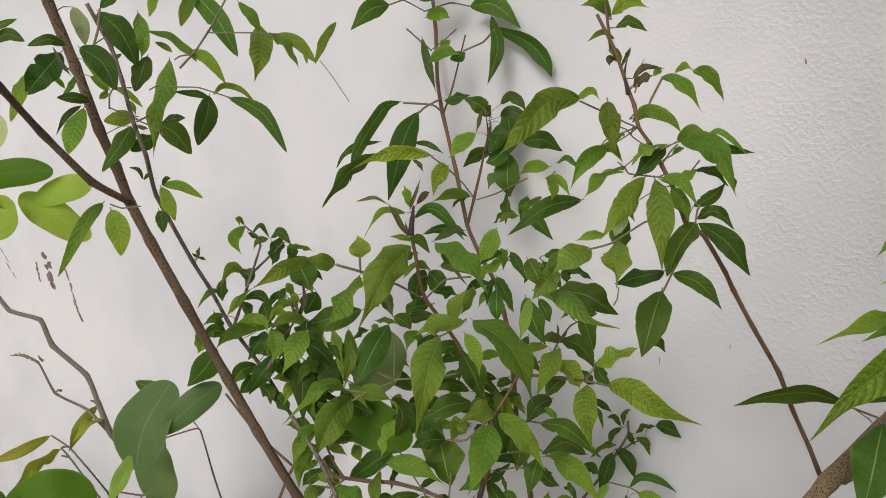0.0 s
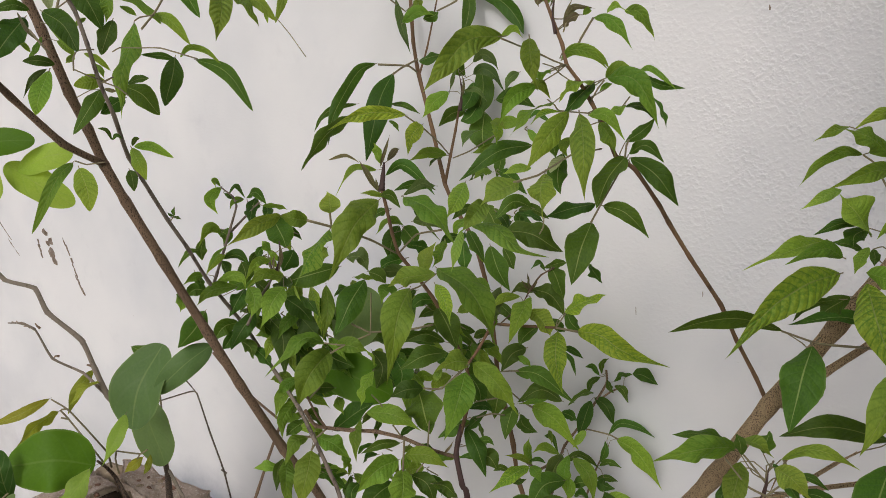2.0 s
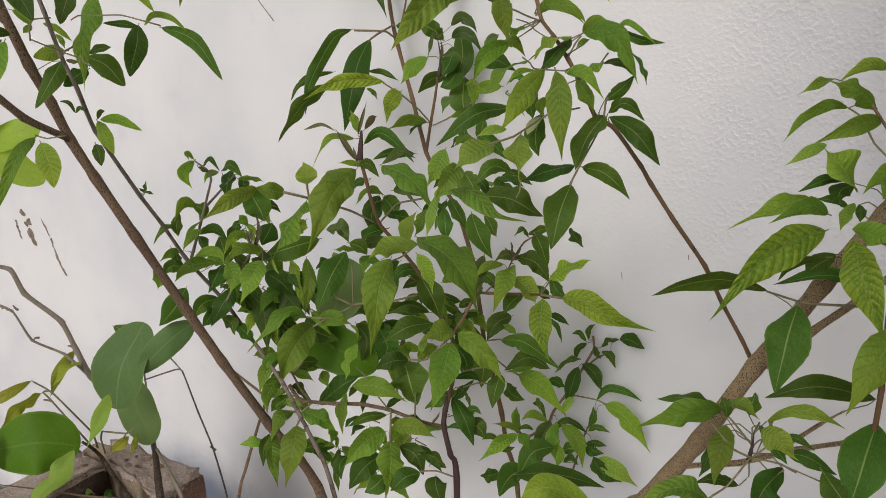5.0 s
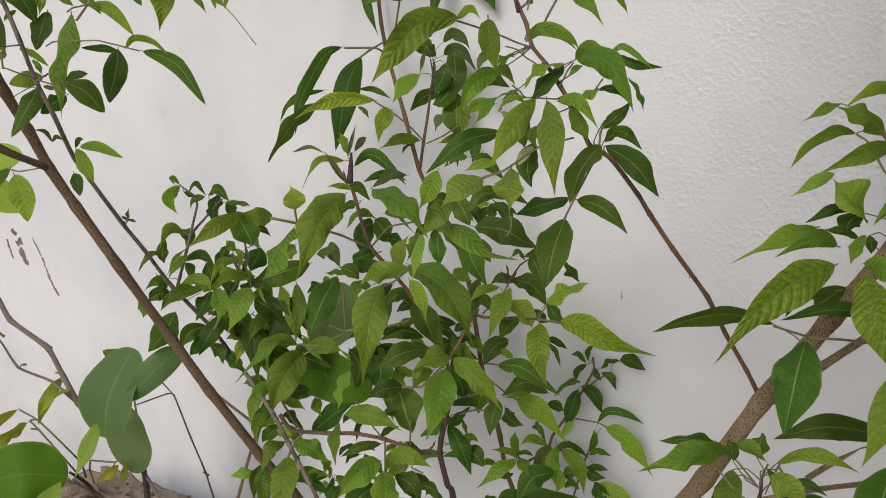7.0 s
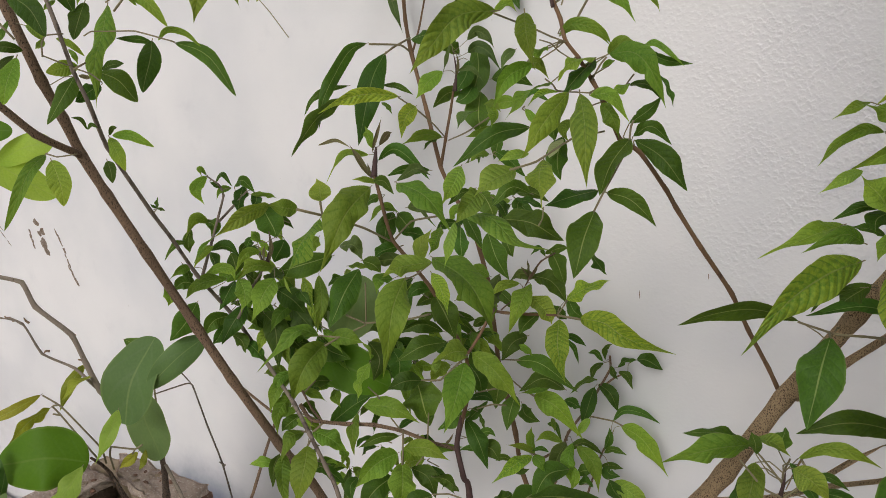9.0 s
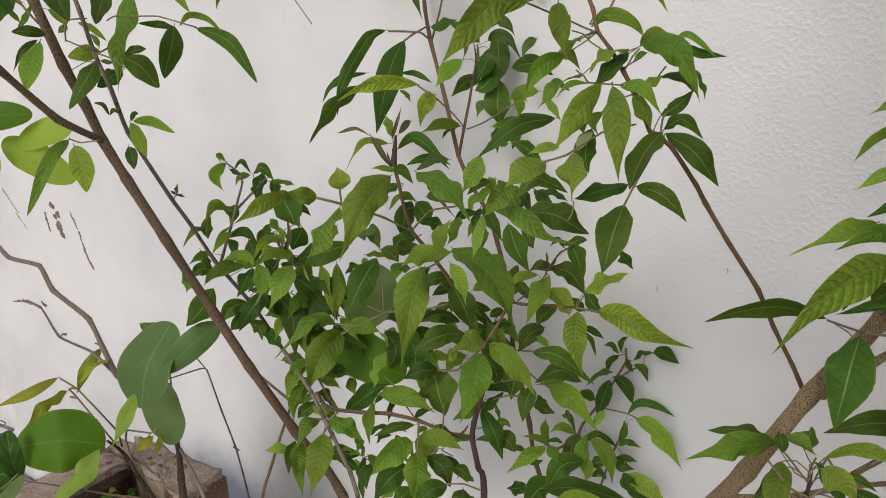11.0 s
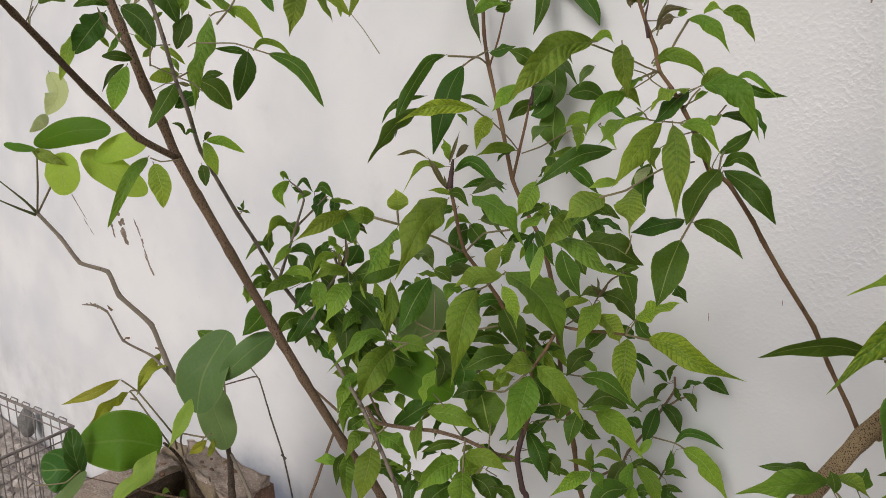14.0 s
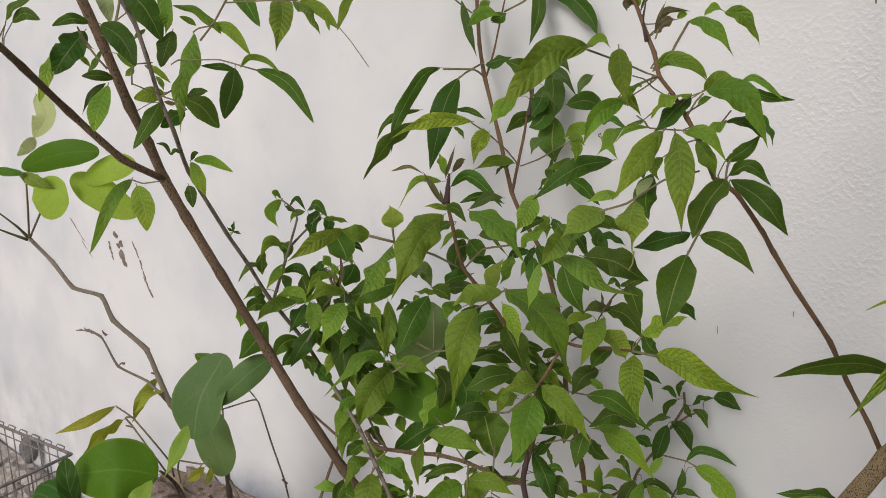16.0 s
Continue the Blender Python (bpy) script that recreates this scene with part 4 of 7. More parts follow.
    leaf(p, 0.020, DUSKY, (-0.285, 0.894, 1.360), (-0.294, 0.871, 1.351), (-0.299, 0.864, 1.335))
    leaf(p, 0.016, DUSKY, (-0.311, 0.913, 1.461), (-0.294, 0.910, 1.473), (-0.277, 0.912, 1.464), (-0.268, 0.917, 1.447))
    leaf(p, 0.018, DUSKY, (-0.310, 0.912, 1.443), (-0.290, 0.907, 1.451), (-0.271, 0.909, 1.441), (-0.256, 0.915, 1.415))
    leaf(p, 0.014, DUSKY, (-0.228, 0.906, 1.445), (-0.233, 0.886, 1.436), (-0.236, 0.879, 1.415))
    leaf(p, 0.007, DUSKY, (-0.341, 0.913, 1.457), (-0.335, 0.892, 1.433), (-0.337, 0.886, 1.412))
    leaf(p, 0.005, BRONZE, (-0.326, 0.905, 1.408), (-0.320, 0.901, 1.426), (-0.325, 0.904, 1.444))
    leaf(p, 0.025, MATURE, (-0.321, 0.934, 1.432), (-0.314, 0.911, 1.408), (-0.325, 0.899, 1.385))
    leaf(p, 0.031, MATURE, (-0.313, 0.937, 1.399), (-0.314, 0.916, 1.381), (-0.327, 0.905, 1.371))
    leaf(p, 0.011, MID, (-0.315, 0.678, 1.316), (-0.327, 0.644, 1.318), (-0.343, 0.626, 1.284))
    leaf(p, 0.005, BRONZE, (-0.365, 0.640, 1.329), (-0.338, 0.644, 1.336), (-0.321, 0.653, 1.326))
    leaf(p, 0.008, BRONZE, (-0.306, 0.668, 1.290), (-0.312, 0.654, 1.314), (-0.325, 0.652, 1.331))
    leaf(p, 0.005, BRONZE, (-0.307, 0.675, 1.321), (-0.297, 0.672, 1.342), (-0.295, 0.681, 1.363))
    leaf(p, 0.011, MID, (-0.308, 0.678, 1.324), (-0.310, 0.671, 1.342), (-0.315, 0.672, 1.352))
    leaf(p, 0.009, BRONZE, (-0.301, 0.682, 1.328), (-0.290, 0.684, 1.341), (-0.286, 0.689, 1.344))
    leaf(p, 0.015, MATURE, (-0.314, 0.695, 1.307), (-0.287, 0.693, 1.323), (-0.262, 0.696, 1.310), (-0.243, 0.706, 1.285))
    leaf(p, 0.014, MATURE, (-0.257, 0.729, 1.294), (-0.273, 0.699, 1.298), (-0.293, 0.685, 1.290))
    leaf(p, 0.008, MID, (-0.290, 0.666, 1.284), (-0.300, 0.648, 1.290), (-0.313, 0.640, 1.290))
    leaf(p, 0.015, MATURE, (-0.292, 0.657, 1.287), (-0.275, 0.656, 1.288), (-0.264, 0.659, 1.272))
    leaf(p, 0.037, MID, (-0.248, 0.596, 1.292), (-0.251, 0.553, 1.267), (-0.265, 0.528, 1.205))
    leaf(p, 0.033, MID, (-0.241, 0.635, 1.292), (-0.197, 0.629, 1.280), (-0.167, 0.639, 1.242))
    leaf(p, 0.012, DUSKY, (-0.256, 0.655, 1.290), (-0.230, 0.660, 1.306), (-0.215, 0.668, 1.297))
    leaf(p, 0.023, VEINED, (-0.207, 0.723, 1.303), (-0.205, 0.699, 1.282), (-0.214, 0.688, 1.259))
    leaf(p, 0.024, YOUNG, (-0.308, 0.579, 1.273), (-0.305, 0.575, 1.287), (-0.310, 0.577, 1.300))
    leaf(p, 0.021, MID, (-0.349, 0.582, 1.259), (-0.356, 0.565, 1.264), (-0.374, 0.556, 1.267))
    leaf(p, 0.021, VEINED, (-0.367, 0.555, 1.268), (-0.372, 0.522, 1.261), (-0.402, 0.498, 1.235))
    leaf(p, 0.006, MID, (-0.402, 0.500, 1.236), (-0.402, 0.482, 1.226), (-0.409, 0.473, 1.207))
    leaf(p, 0.032, LIME, (-0.289, 0.555, 1.259), (-0.288, 0.521, 1.236), (-0.299, 0.505, 1.200))
    leaf(p, 0.003, YOUNG, (-0.303, 0.509, 1.200), (-0.295, 0.505, 1.191), (-0.290, 0.506, 1.184))
    leaf(p, 0.023, DUSKY, (-0.356, 0.661, 1.197), (-0.332, 0.662, 1.200), (-0.322, 0.664, 1.180))
    leaf(p, 0.033, MATURE, (-0.372, 0.664, 1.181), (-0.388, 0.622, 1.176), (-0.420, 0.600, 1.164))
    leaf(p, 0.019, MATURE, (-0.316, 0.658, 1.183), (-0.298, 0.658, 1.180), (-0.290, 0.662, 1.170))
    leaf(p, 0.020, YOUNG, (-0.229, 0.658, 1.190), (-0.222, 0.653, 1.215), (-0.213, 0.666, 1.234))
    leaf(p, 0.021, LIME, (-0.227, 0.705, 1.228), (-0.223, 0.690, 1.214), (-0.229, 0.682, 1.195))
    leaf(p, 0.024, YOUNG, (-0.211, 0.661, 1.195), (-0.232, 0.625, 1.194), (-0.248, 0.612, 1.182))
    leaf(p, 0.043, MID, (-0.148, 0.568, 1.230), (-0.099, 0.561, 1.210), (-0.070, 0.567, 1.156))
    leaf(p, 0.020, LIME, (-0.202, 0.646, 1.186), (-0.181, 0.635, 1.170), (-0.172, 0.635, 1.141))
    leaf(p, 0.014, MID, (-0.284, 0.695, 1.243), (-0.294, 0.674, 1.251), (-0.306, 0.662, 1.233))
    leaf(p, 0.016, MATURE, (-0.307, 0.687, 1.264), (-0.312, 0.672, 1.259), (-0.319, 0.667, 1.252))
    leaf(p, 0.019, MATURE, (-0.285, 0.718, 1.261), (-0.269, 0.716, 1.255), (-0.259, 0.719, 1.242))
    leaf(p, 0.026, MATURE, (-0.306, 0.713, 1.238), (-0.302, 0.691, 1.220), (-0.301, 0.686, 1.194))
    leaf(p, 0.016, MATURE, (-0.289, 0.704, 1.215), (-0.267, 0.705, 1.215), (-0.253, 0.714, 1.211))
    leaf(p, 0.029, MATURE, (-0.298, 0.711, 1.237), (-0.282, 0.707, 1.226), (-0.273, 0.710, 1.215))
    leaf(p, 0.020, MATURE, (-0.288, 0.699, 1.197), (-0.298, 0.679, 1.194), (-0.307, 0.671, 1.186))
    leaf(p, 0.016, DUSKY, (-0.277, 0.700, 1.181), (-0.292, 0.671, 1.184), (-0.314, 0.657, 1.179))
    leaf(p, 0.018, DUSKY, (-0.277, 0.705, 1.248), (-0.249, 0.706, 1.253), (-0.228, 0.717, 1.238))
    leaf(p, 0.005, DUSKY, (-0.270, 0.709, 1.265), (-0.248, 0.697, 1.247), (-0.230, 0.704, 1.224))
    leaf(p, 0.018, MID, (-0.361, 0.628, 1.215), (-0.362, 0.615, 1.207), (-0.367, 0.610, 1.196))
    leaf(p, 0.036, MATURE, (-0.328, 0.665, 1.169), (-0.325, 0.629, 1.144), (-0.336, 0.612, 1.102))
    leaf(p, 0.036, MID, (-0.209, 0.603, 1.190), (-0.201, 0.566, 1.160), (-0.200, 0.549, 1.089))
    leaf(p, 0.017, MID, (-0.273, 0.664, 1.164), (-0.280, 0.646, 1.166), (-0.282, 0.641, 1.148))
    leaf(p, 0.070, BROAD_GREY, (-0.362, 0.726, 1.135), (-0.358, 0.687, 1.108), (-0.366, 0.670, 1.059))
    leaf(p, 0.066, BROAD, (-0.414, 0.664, 1.041), (-0.356, 0.664, 1.026), (-0.305, 0.692, 0.997))
    leaf(p, 0.060, BROAD, (-0.394, 0.696, 1.055), (-0.379, 0.671, 1.031), (-0.393, 0.654, 0.994))
    leaf(p, 0.019, MID, (-0.370, 0.634, 1.162), (-0.348, 0.612, 1.136), (-0.349, 0.601, 1.094))
    leaf(p, 0.014, LIME, (-0.387, 0.621, 1.161), (-0.361, 0.605, 1.143), (-0.349, 0.601, 1.097))
    leaf(p, 0.029, DUSKY, (-0.417, 0.618, 1.123), (-0.386, 0.613, 1.108), (-0.369, 0.621, 1.089))
    leaf(p, 0.020, MID, (-0.356, 0.613, 1.088), (-0.363, 0.587, 1.103), (-0.374, 0.565, 1.088), (-0.399, 0.544, 1.052))
    leaf(p, 0.024, MID, (-0.337, 0.615, 1.091), (-0.311, 0.616, 1.093), (-0.293, 0.627, 1.085))
    leaf(p, 0.005, MID, (-0.298, 0.630, 1.084), (-0.285, 0.627, 1.078), (-0.283, 0.625, 1.064))
    leaf(p, 0.040, MID, (-0.349, 0.615, 1.078), (-0.348, 0.576, 1.061), (-0.359, 0.558, 1.013))
    leaf(p, 0.018, MATURE, (-0.248, 0.718, 1.141), (-0.258, 0.698, 1.144), (-0.269, 0.688, 1.132))
    leaf(p, 0.017, MATURE, (-0.228, 0.710, 1.087), (-0.243, 0.683, 1.103), (-0.267, 0.666, 1.092))
    leaf(p, 0.029, MATURE, (-0.223, 0.708, 1.074), (-0.240, 0.672, 1.075), (-0.264, 0.653, 1.057))
    leaf(p, 0.027, MID, (-0.189, 0.709, 1.067), (-0.200, 0.685, 1.072), (-0.219, 0.670, 1.059))
    leaf(p, 0.010, YOUNG, (-0.214, 0.681, 1.062), (-0.215, 0.670, 1.054), (-0.213, 0.669, 1.045))
    leaf(p, 0.025, MATURE, (-0.244, 0.681, 1.026), (-0.254, 0.659, 1.031), (-0.273, 0.645, 1.020))
    leaf(p, 0.053, MATURE, (-0.272, 0.709, 1.008), (-0.252, 0.692, 0.989), (-0.239, 0.693, 0.956))
    leaf(p, 0.017, MID, (-0.301, 0.646, 1.051), (-0.299, 0.622, 1.035), (-0.299, 0.615, 1.006))
    leaf(p, 0.016, MATURE, (-0.347, 0.619, 1.025), (-0.353, 0.603, 1.030), (-0.369, 0.592, 1.024))
    leaf(p, 0.033, MATURE, (-0.241, 0.712, 1.133), (-0.217, 0.699, 1.116), (-0.204, 0.700, 1.084))
    leaf(p, 0.014, MID, (-0.380, 0.587, 1.043), (-0.386, 0.567, 1.037), (-0.389, 0.561, 1.021))
    leaf(p, 0.031, MATURE, (-0.342, 0.695, 1.055), (-0.316, 0.685, 1.039), (-0.320, 0.676, 1.009))
    leaf(p, 0.031, MATURE, (-0.314, 0.710, 1.047), (-0.292, 0.698, 1.031), (-0.293, 0.691, 1.001))
    leaf(p, 0.030, MATURE, (-0.391, 0.647, 1.070), (-0.365, 0.640, 1.057), (-0.339, 0.654, 1.045))
    leaf(p, 0.020, DUSKY, (-0.172, 0.760, 1.161), (-0.168, 0.738, 1.140), (-0.169, 0.733, 1.117))
    leaf(p, 0.026, MID, (-0.127, 0.758, 1.155), (-0.127, 0.728, 1.136), (-0.134, 0.715, 1.101))
    leaf(p, 0.013, MID, (-0.144, 0.762, 1.152), (-0.157, 0.737, 1.154), (-0.170, 0.725, 1.137))
    leaf(p, 0.024, MATURE, (-0.134, 0.775, 1.161), (-0.104, 0.772, 1.157), (-0.085, 0.778, 1.132))
    leaf(p, 0.024, MATURE, (-0.110, 0.781, 1.194), (-0.095, 0.770, 1.179), (-0.086, 0.770, 1.156))
    leaf(p, 0.023, LIME, (-0.079, 0.760, 1.142), (-0.054, 0.760, 1.160), (-0.032, 0.779, 1.169))
    leaf(p, 0.027, VEINED, (-0.125, 0.756, 1.139), (-0.102, 0.749, 1.125), (-0.092, 0.752, 1.107))
    leaf(p, 0.032, LIME, (-0.061, 0.761, 1.120), (-0.029, 0.756, 1.121), (0.001, 0.761, 1.105), (0.050, 0.792, 1.084))
    leaf(p, 0.030, LIME, (-0.086, 0.756, 1.116), (-0.075, 0.727, 1.093), (-0.063, 0.723, 1.047))
    leaf(p, 0.018, MATURE, (-0.088, 0.785, 1.137), (-0.075, 0.776, 1.123), (-0.064, 0.781, 1.113))
    leaf(p, 0.014, MATURE, (-0.103, 0.771, 1.126), (-0.090, 0.768, 1.119), (-0.082, 0.772, 1.112))
    leaf(p, 0.022, MATURE, (-0.122, 0.774, 1.112), (-0.129, 0.753, 1.104), (-0.136, 0.746, 1.090))
    leaf(p, 0.026, MATURE, (-0.141, 0.780, 1.075), (-0.150, 0.755, 1.072), (-0.159, 0.744, 1.048))
    leaf(p, 0.010, MID, (-0.145, 0.758, 1.068), (-0.131, 0.757, 1.066), (-0.123, 0.761, 1.057))
    leaf(p, 0.025, MATURE, (-0.149, 0.763, 1.045), (-0.109, 0.757, 1.050), (-0.066, 0.777, 1.014))
    leaf(p, 0.025, MATURE, (-0.106, 0.831, 0.986), (-0.126, 0.799, 1.010), (-0.152, 0.780, 0.992))
    leaf(p, 0.008, MID, (-0.119, 0.807, 0.995), (-0.131, 0.784, 0.997), (-0.149, 0.772, 0.993))
    leaf(p, 0.028, MID, (-0.185, 0.710, 1.067), (-0.143, 0.699, 1.052), (-0.113, 0.710, 1.010))
    leaf(p, 0.038, MID, (-0.188, 0.698, 1.057), (-0.178, 0.664, 1.032), (-0.187, 0.646, 0.981))
    leaf(p, 0.007, MATURE, (-0.093, 0.795, 1.076), (-0.078, 0.788, 1.068), (-0.071, 0.788, 1.047))
    leaf(p, 0.010, MATURE, (-0.090, 0.785, 1.085), (-0.074, 0.783, 1.084), (-0.062, 0.789, 1.073))
    leaf(p, 0.009, MATURE, (-0.100, 0.960, 0.982), (-0.107, 0.950, 0.999), (-0.118, 0.943, 0.998))
    leaf(p, 0.009, MATURE, (-0.097, 0.963, 0.984), (-0.096, 0.958, 1.004), (-0.088, 0.966, 1.011))
    leaf(p, 0.010, MATURE, (-0.099, 0.962, 0.979), (-0.107, 0.942, 0.975), (-0.108, 0.937, 0.956))
    leaf(p, 0.010, MATURE, (-0.080, 0.972, 0.972), (-0.067, 0.972, 0.987), (-0.049, 0.975, 0.989))
    leaf(p, 0.012, MATURE, (-0.078, 0.972, 0.966), (-0.063, 0.968, 0.963), (-0.054, 0.968, 0.943))
    leaf(p, 0.009, MATURE, (-0.088, 0.964, 0.976), (-0.081, 0.957, 0.968), (-0.075, 0.959, 0.958))
    leaf(p, 0.023, MATURE, (-0.052, 0.975, 0.991), (-0.034, 0.975, 0.991), (-0.012, 0.975, 0.982))
    leaf(p, 0.023, MATURE, (-0.099, 0.926, 0.953), (-0.097, 0.899, 0.935), (-0.103, 0.888, 0.905))
    leaf(p, 0.022, MATURE, (-0.103, 0.955, 0.946), (-0.081, 0.948, 0.938), (-0.069, 0.949, 0.910))
    leaf(p, 0.011, MATURE, (-0.089, 0.910, 0.974), (-0.099, 0.887, 0.978), (-0.116, 0.871, 0.960))
    leaf(p, 0.016, MATURE, (-0.124, 0.872, 0.948), (-0.110, 0.871, 0.947), (-0.100, 0.876, 0.939))
    leaf(p, 0.035, MID, (-0.154, 0.831, 0.966), (-0.113, 0.822, 0.960), (-0.077, 0.835, 0.915))
    leaf(p, 0.025, MATURE, (-0.145, 0.755, 0.999), (-0.142, 0.736, 0.987), (-0.143, 0.728, 0.960))
    leaf(p, 0.019, MATURE, (-0.161, 0.807, 0.961), (-0.150, 0.797, 0.951), (-0.132, 0.806, 0.940))
    leaf(p, 0.031, MATURE, (-0.194, 0.778, 1.016), (-0.176, 0.764, 0.999), (-0.177, 0.757, 0.970))
    leaf(p, 0.028, MATURE, (-0.220, 0.761, 1.025), (-0.199, 0.753, 1.010), (-0.194, 0.751, 0.988))
    leaf(p, 0.011, MATURE, (-0.235, 0.786, 1.052), (-0.212, 0.789, 1.062), (-0.197, 0.800, 1.061))
    leaf(p, 0.022, MATURE, (-0.248, 0.784, 1.053), (-0.217, 0.782, 1.048), (-0.194, 0.794, 1.032))
    leaf(p, 0.004, BRONZE, (-0.129, 0.760, 1.161), (-0.129, 0.755, 1.176), (-0.132, 0.757, 1.188))
    leaf(p, 0.004, BRONZE, (-0.128, 0.759, 1.161), (-0.121, 0.759, 1.174), (-0.120, 0.763, 1.182))
    leaf(p, 0.004, BRONZE, (-0.128, 0.759, 1.161), (-0.133, 0.751, 1.173), (-0.138, 0.751, 1.179))
    leaf(p, 0.014, DUSKY, (-0.128, 0.776, 1.158), (-0.140, 0.757, 1.167), (-0.152, 0.747, 1.157))
    leaf(p, 0.007, MATURE, (-0.116, 0.776, 1.189), (-0.121, 0.767, 1.200), (-0.129, 0.760, 1.191))
    leaf(p, 0.011, MATURE, (-0.118, 0.779, 1.191), (-0.101, 0.782, 1.199), (-0.091, 0.789, 1.200))
    leaf(p, 0.019, MID, (-0.376, 0.580, 1.016), (-0.376, 0.554, 1.002), (-0.377, 0.547, 0.972))
    leaf(p, 0.017, MATURE, (-0.370, 0.587, 0.985), (-0.375, 0.569, 0.979), (-0.383, 0.562, 0.968))
    leaf(p, 0.014, MID, (-0.374, 0.576, 0.977), (-0.356, 0.578, 0.981), (-0.346, 0.584, 0.975))
    leaf(p, 0.018, MID, (-0.355, 0.575, 0.970), (-0.358, 0.549, 0.970), (-0.365, 0.535, 0.930))
    leaf(p, 0.024, VEINED, (-0.367, 0.550, 0.946), (-0.352, 0.529, 0.931), (-0.343, 0.524, 0.888))
    leaf(p, 0.035, MID, (-0.342, 0.566, 0.958), (-0.327, 0.540, 0.939), (-0.331, 0.526, 0.891))
    leaf(p, 0.024, MID, (-0.349, 0.583, 0.969), (-0.316, 0.583, 0.966), (-0.298, 0.591, 0.947))
    leaf(p, 0.020, MID, (-0.307, 0.624, 0.987), (-0.299, 0.603, 0.969), (-0.294, 0.599, 0.941))
    leaf(p, 0.029, MATURE, (-0.364, 0.633, 0.952), (-0.331, 0.640, 0.983), (-0.310, 0.659, 0.997))
    leaf(p, 0.026, MID, (-0.305, 0.634, 0.994), (-0.262, 0.636, 1.002), (-0.228, 0.654, 0.981))
    leaf(p, 0.013, MATURE, (-0.265, 0.657, 0.951), (-0.277, 0.630, 0.958), (-0.299, 0.614, 0.944))
    leaf(p, 0.033, MID, (-0.261, 0.647, 0.932), (-0.272, 0.612, 0.928), (-0.292, 0.592, 0.899))
    leaf(p, 0.034, MID, (-0.252, 0.644, 0.923), (-0.235, 0.621, 0.905), (-0.236, 0.609, 0.860))
    leaf(p, 0.022, MID, (-0.254, 0.651, 0.939), (-0.218, 0.653, 0.949), (-0.193, 0.666, 0.931))
    leaf(p, 0.027, MATURE, (-0.254, 0.667, 0.902), (-0.226, 0.664, 0.899), (-0.214, 0.666, 0.871))
    leaf(p, 0.034, MATURE, (-0.267, 0.642, 0.898), (-0.273, 0.614, 0.893), (-0.288, 0.597, 0.864))
    leaf(p, 0.018, MATURE, (-0.284, 0.649, 0.926), (-0.282, 0.634, 0.918), (-0.290, 0.625, 0.900))
    leaf(p, 0.006, MID, (-0.355, 0.611, 0.907), (-0.343, 0.612, 0.913), (-0.335, 0.616, 0.905))
    leaf(p, 0.006, MID, (-0.345, 0.615, 0.900), (-0.334, 0.617, 0.908), (-0.325, 0.621, 0.901))
    leaf(p, 0.006, MID, (-0.350, 0.608, 0.889), (-0.339, 0.610, 0.895), (-0.332, 0.613, 0.888))
    leaf(p, 0.007, MID, (-0.334, 0.627, 0.916), (-0.325, 0.623, 0.910), (-0.327, 0.619, 0.899))
    leaf(p, 0.012, MID, (-0.343, 0.627, 0.928), (-0.331, 0.622, 0.920), (-0.334, 0.617, 0.907))
    leaf(p, 0.018, MATURE, (-0.310, 0.622, 0.894), (-0.310, 0.607, 0.888), (-0.307, 0.604, 0.868))
    leaf(p, 0.009, MATURE, (-0.262, 0.653, 0.964), (-0.250, 0.654, 0.977), (-0.239, 0.663, 0.980))
    leaf(p, 0.007, MATURE, (-0.228, 0.684, 0.979), (-0.231, 0.676, 0.975), (-0.236, 0.672, 0.972))
    leaf(p, 0.004, BRONZE, (-0.213, 0.685, 0.938), (-0.204, 0.685, 0.949), (-0.201, 0.691, 0.959))
    leaf(p, 0.021, MATURE, (-0.196, 0.725, 0.975), (-0.208, 0.698, 0.972), (-0.223, 0.685, 0.958))
    leaf(p, 0.026, MATURE, (-0.196, 0.713, 0.971), (-0.169, 0.698, 0.952), (-0.154, 0.699, 0.916))
    leaf(p, 0.013, MATURE, (-0.179, 0.712, 0.950), (-0.164, 0.714, 0.960), (-0.154, 0.719, 0.953))
    leaf(p, 0.025, MATURE, (-0.179, 0.718, 0.931), (-0.160, 0.718, 0.933), (-0.149, 0.721, 0.917))
    leaf(p, 0.012, MATURE, (-0.176, 0.712, 0.944), (-0.178, 0.699, 0.940), (-0.192, 0.690, 0.937))
    leaf(p, 0.016, MATURE, (-0.177, 0.738, 0.990), (-0.185, 0.715, 0.978), (-0.193, 0.707, 0.968))
    leaf(p, 0.006, MATURE, (-0.181, 0.719, 0.981), (-0.172, 0.713, 0.973), (-0.167, 0.713, 0.960))
    leaf(p, 0.013, MATURE, (-0.199, 0.724, 0.993), (-0.177, 0.727, 1.002), (-0.165, 0.734, 0.993))
    leaf(p, 0.023, LIME, (-0.159, 0.840, 0.863), (-0.171, 0.805, 0.861), (-0.196, 0.783, 0.835))
    leaf(p, 0.008, MATURE, (-0.171, 0.810, 0.846), (-0.160, 0.811, 0.852), (-0.152, 0.818, 0.855))
    leaf(p, 0.015, MID, (-0.161, 0.852, 0.860), (-0.163, 0.844, 0.888), (-0.165, 0.849, 0.906))
    leaf(p, 0.014, MID, (-0.135, 0.897, 0.865), (-0.151, 0.874, 0.883), (-0.166, 0.863, 0.873))
    leaf(p, 0.010, MID, (-0.153, 0.837, 0.871), (-0.164, 0.818, 0.887), (-0.185, 0.806, 0.890))
    leaf(p, 0.007, MATURE, (-0.155, 0.831, 0.877), (-0.141, 0.833, 0.884), (-0.131, 0.838, 0.878))
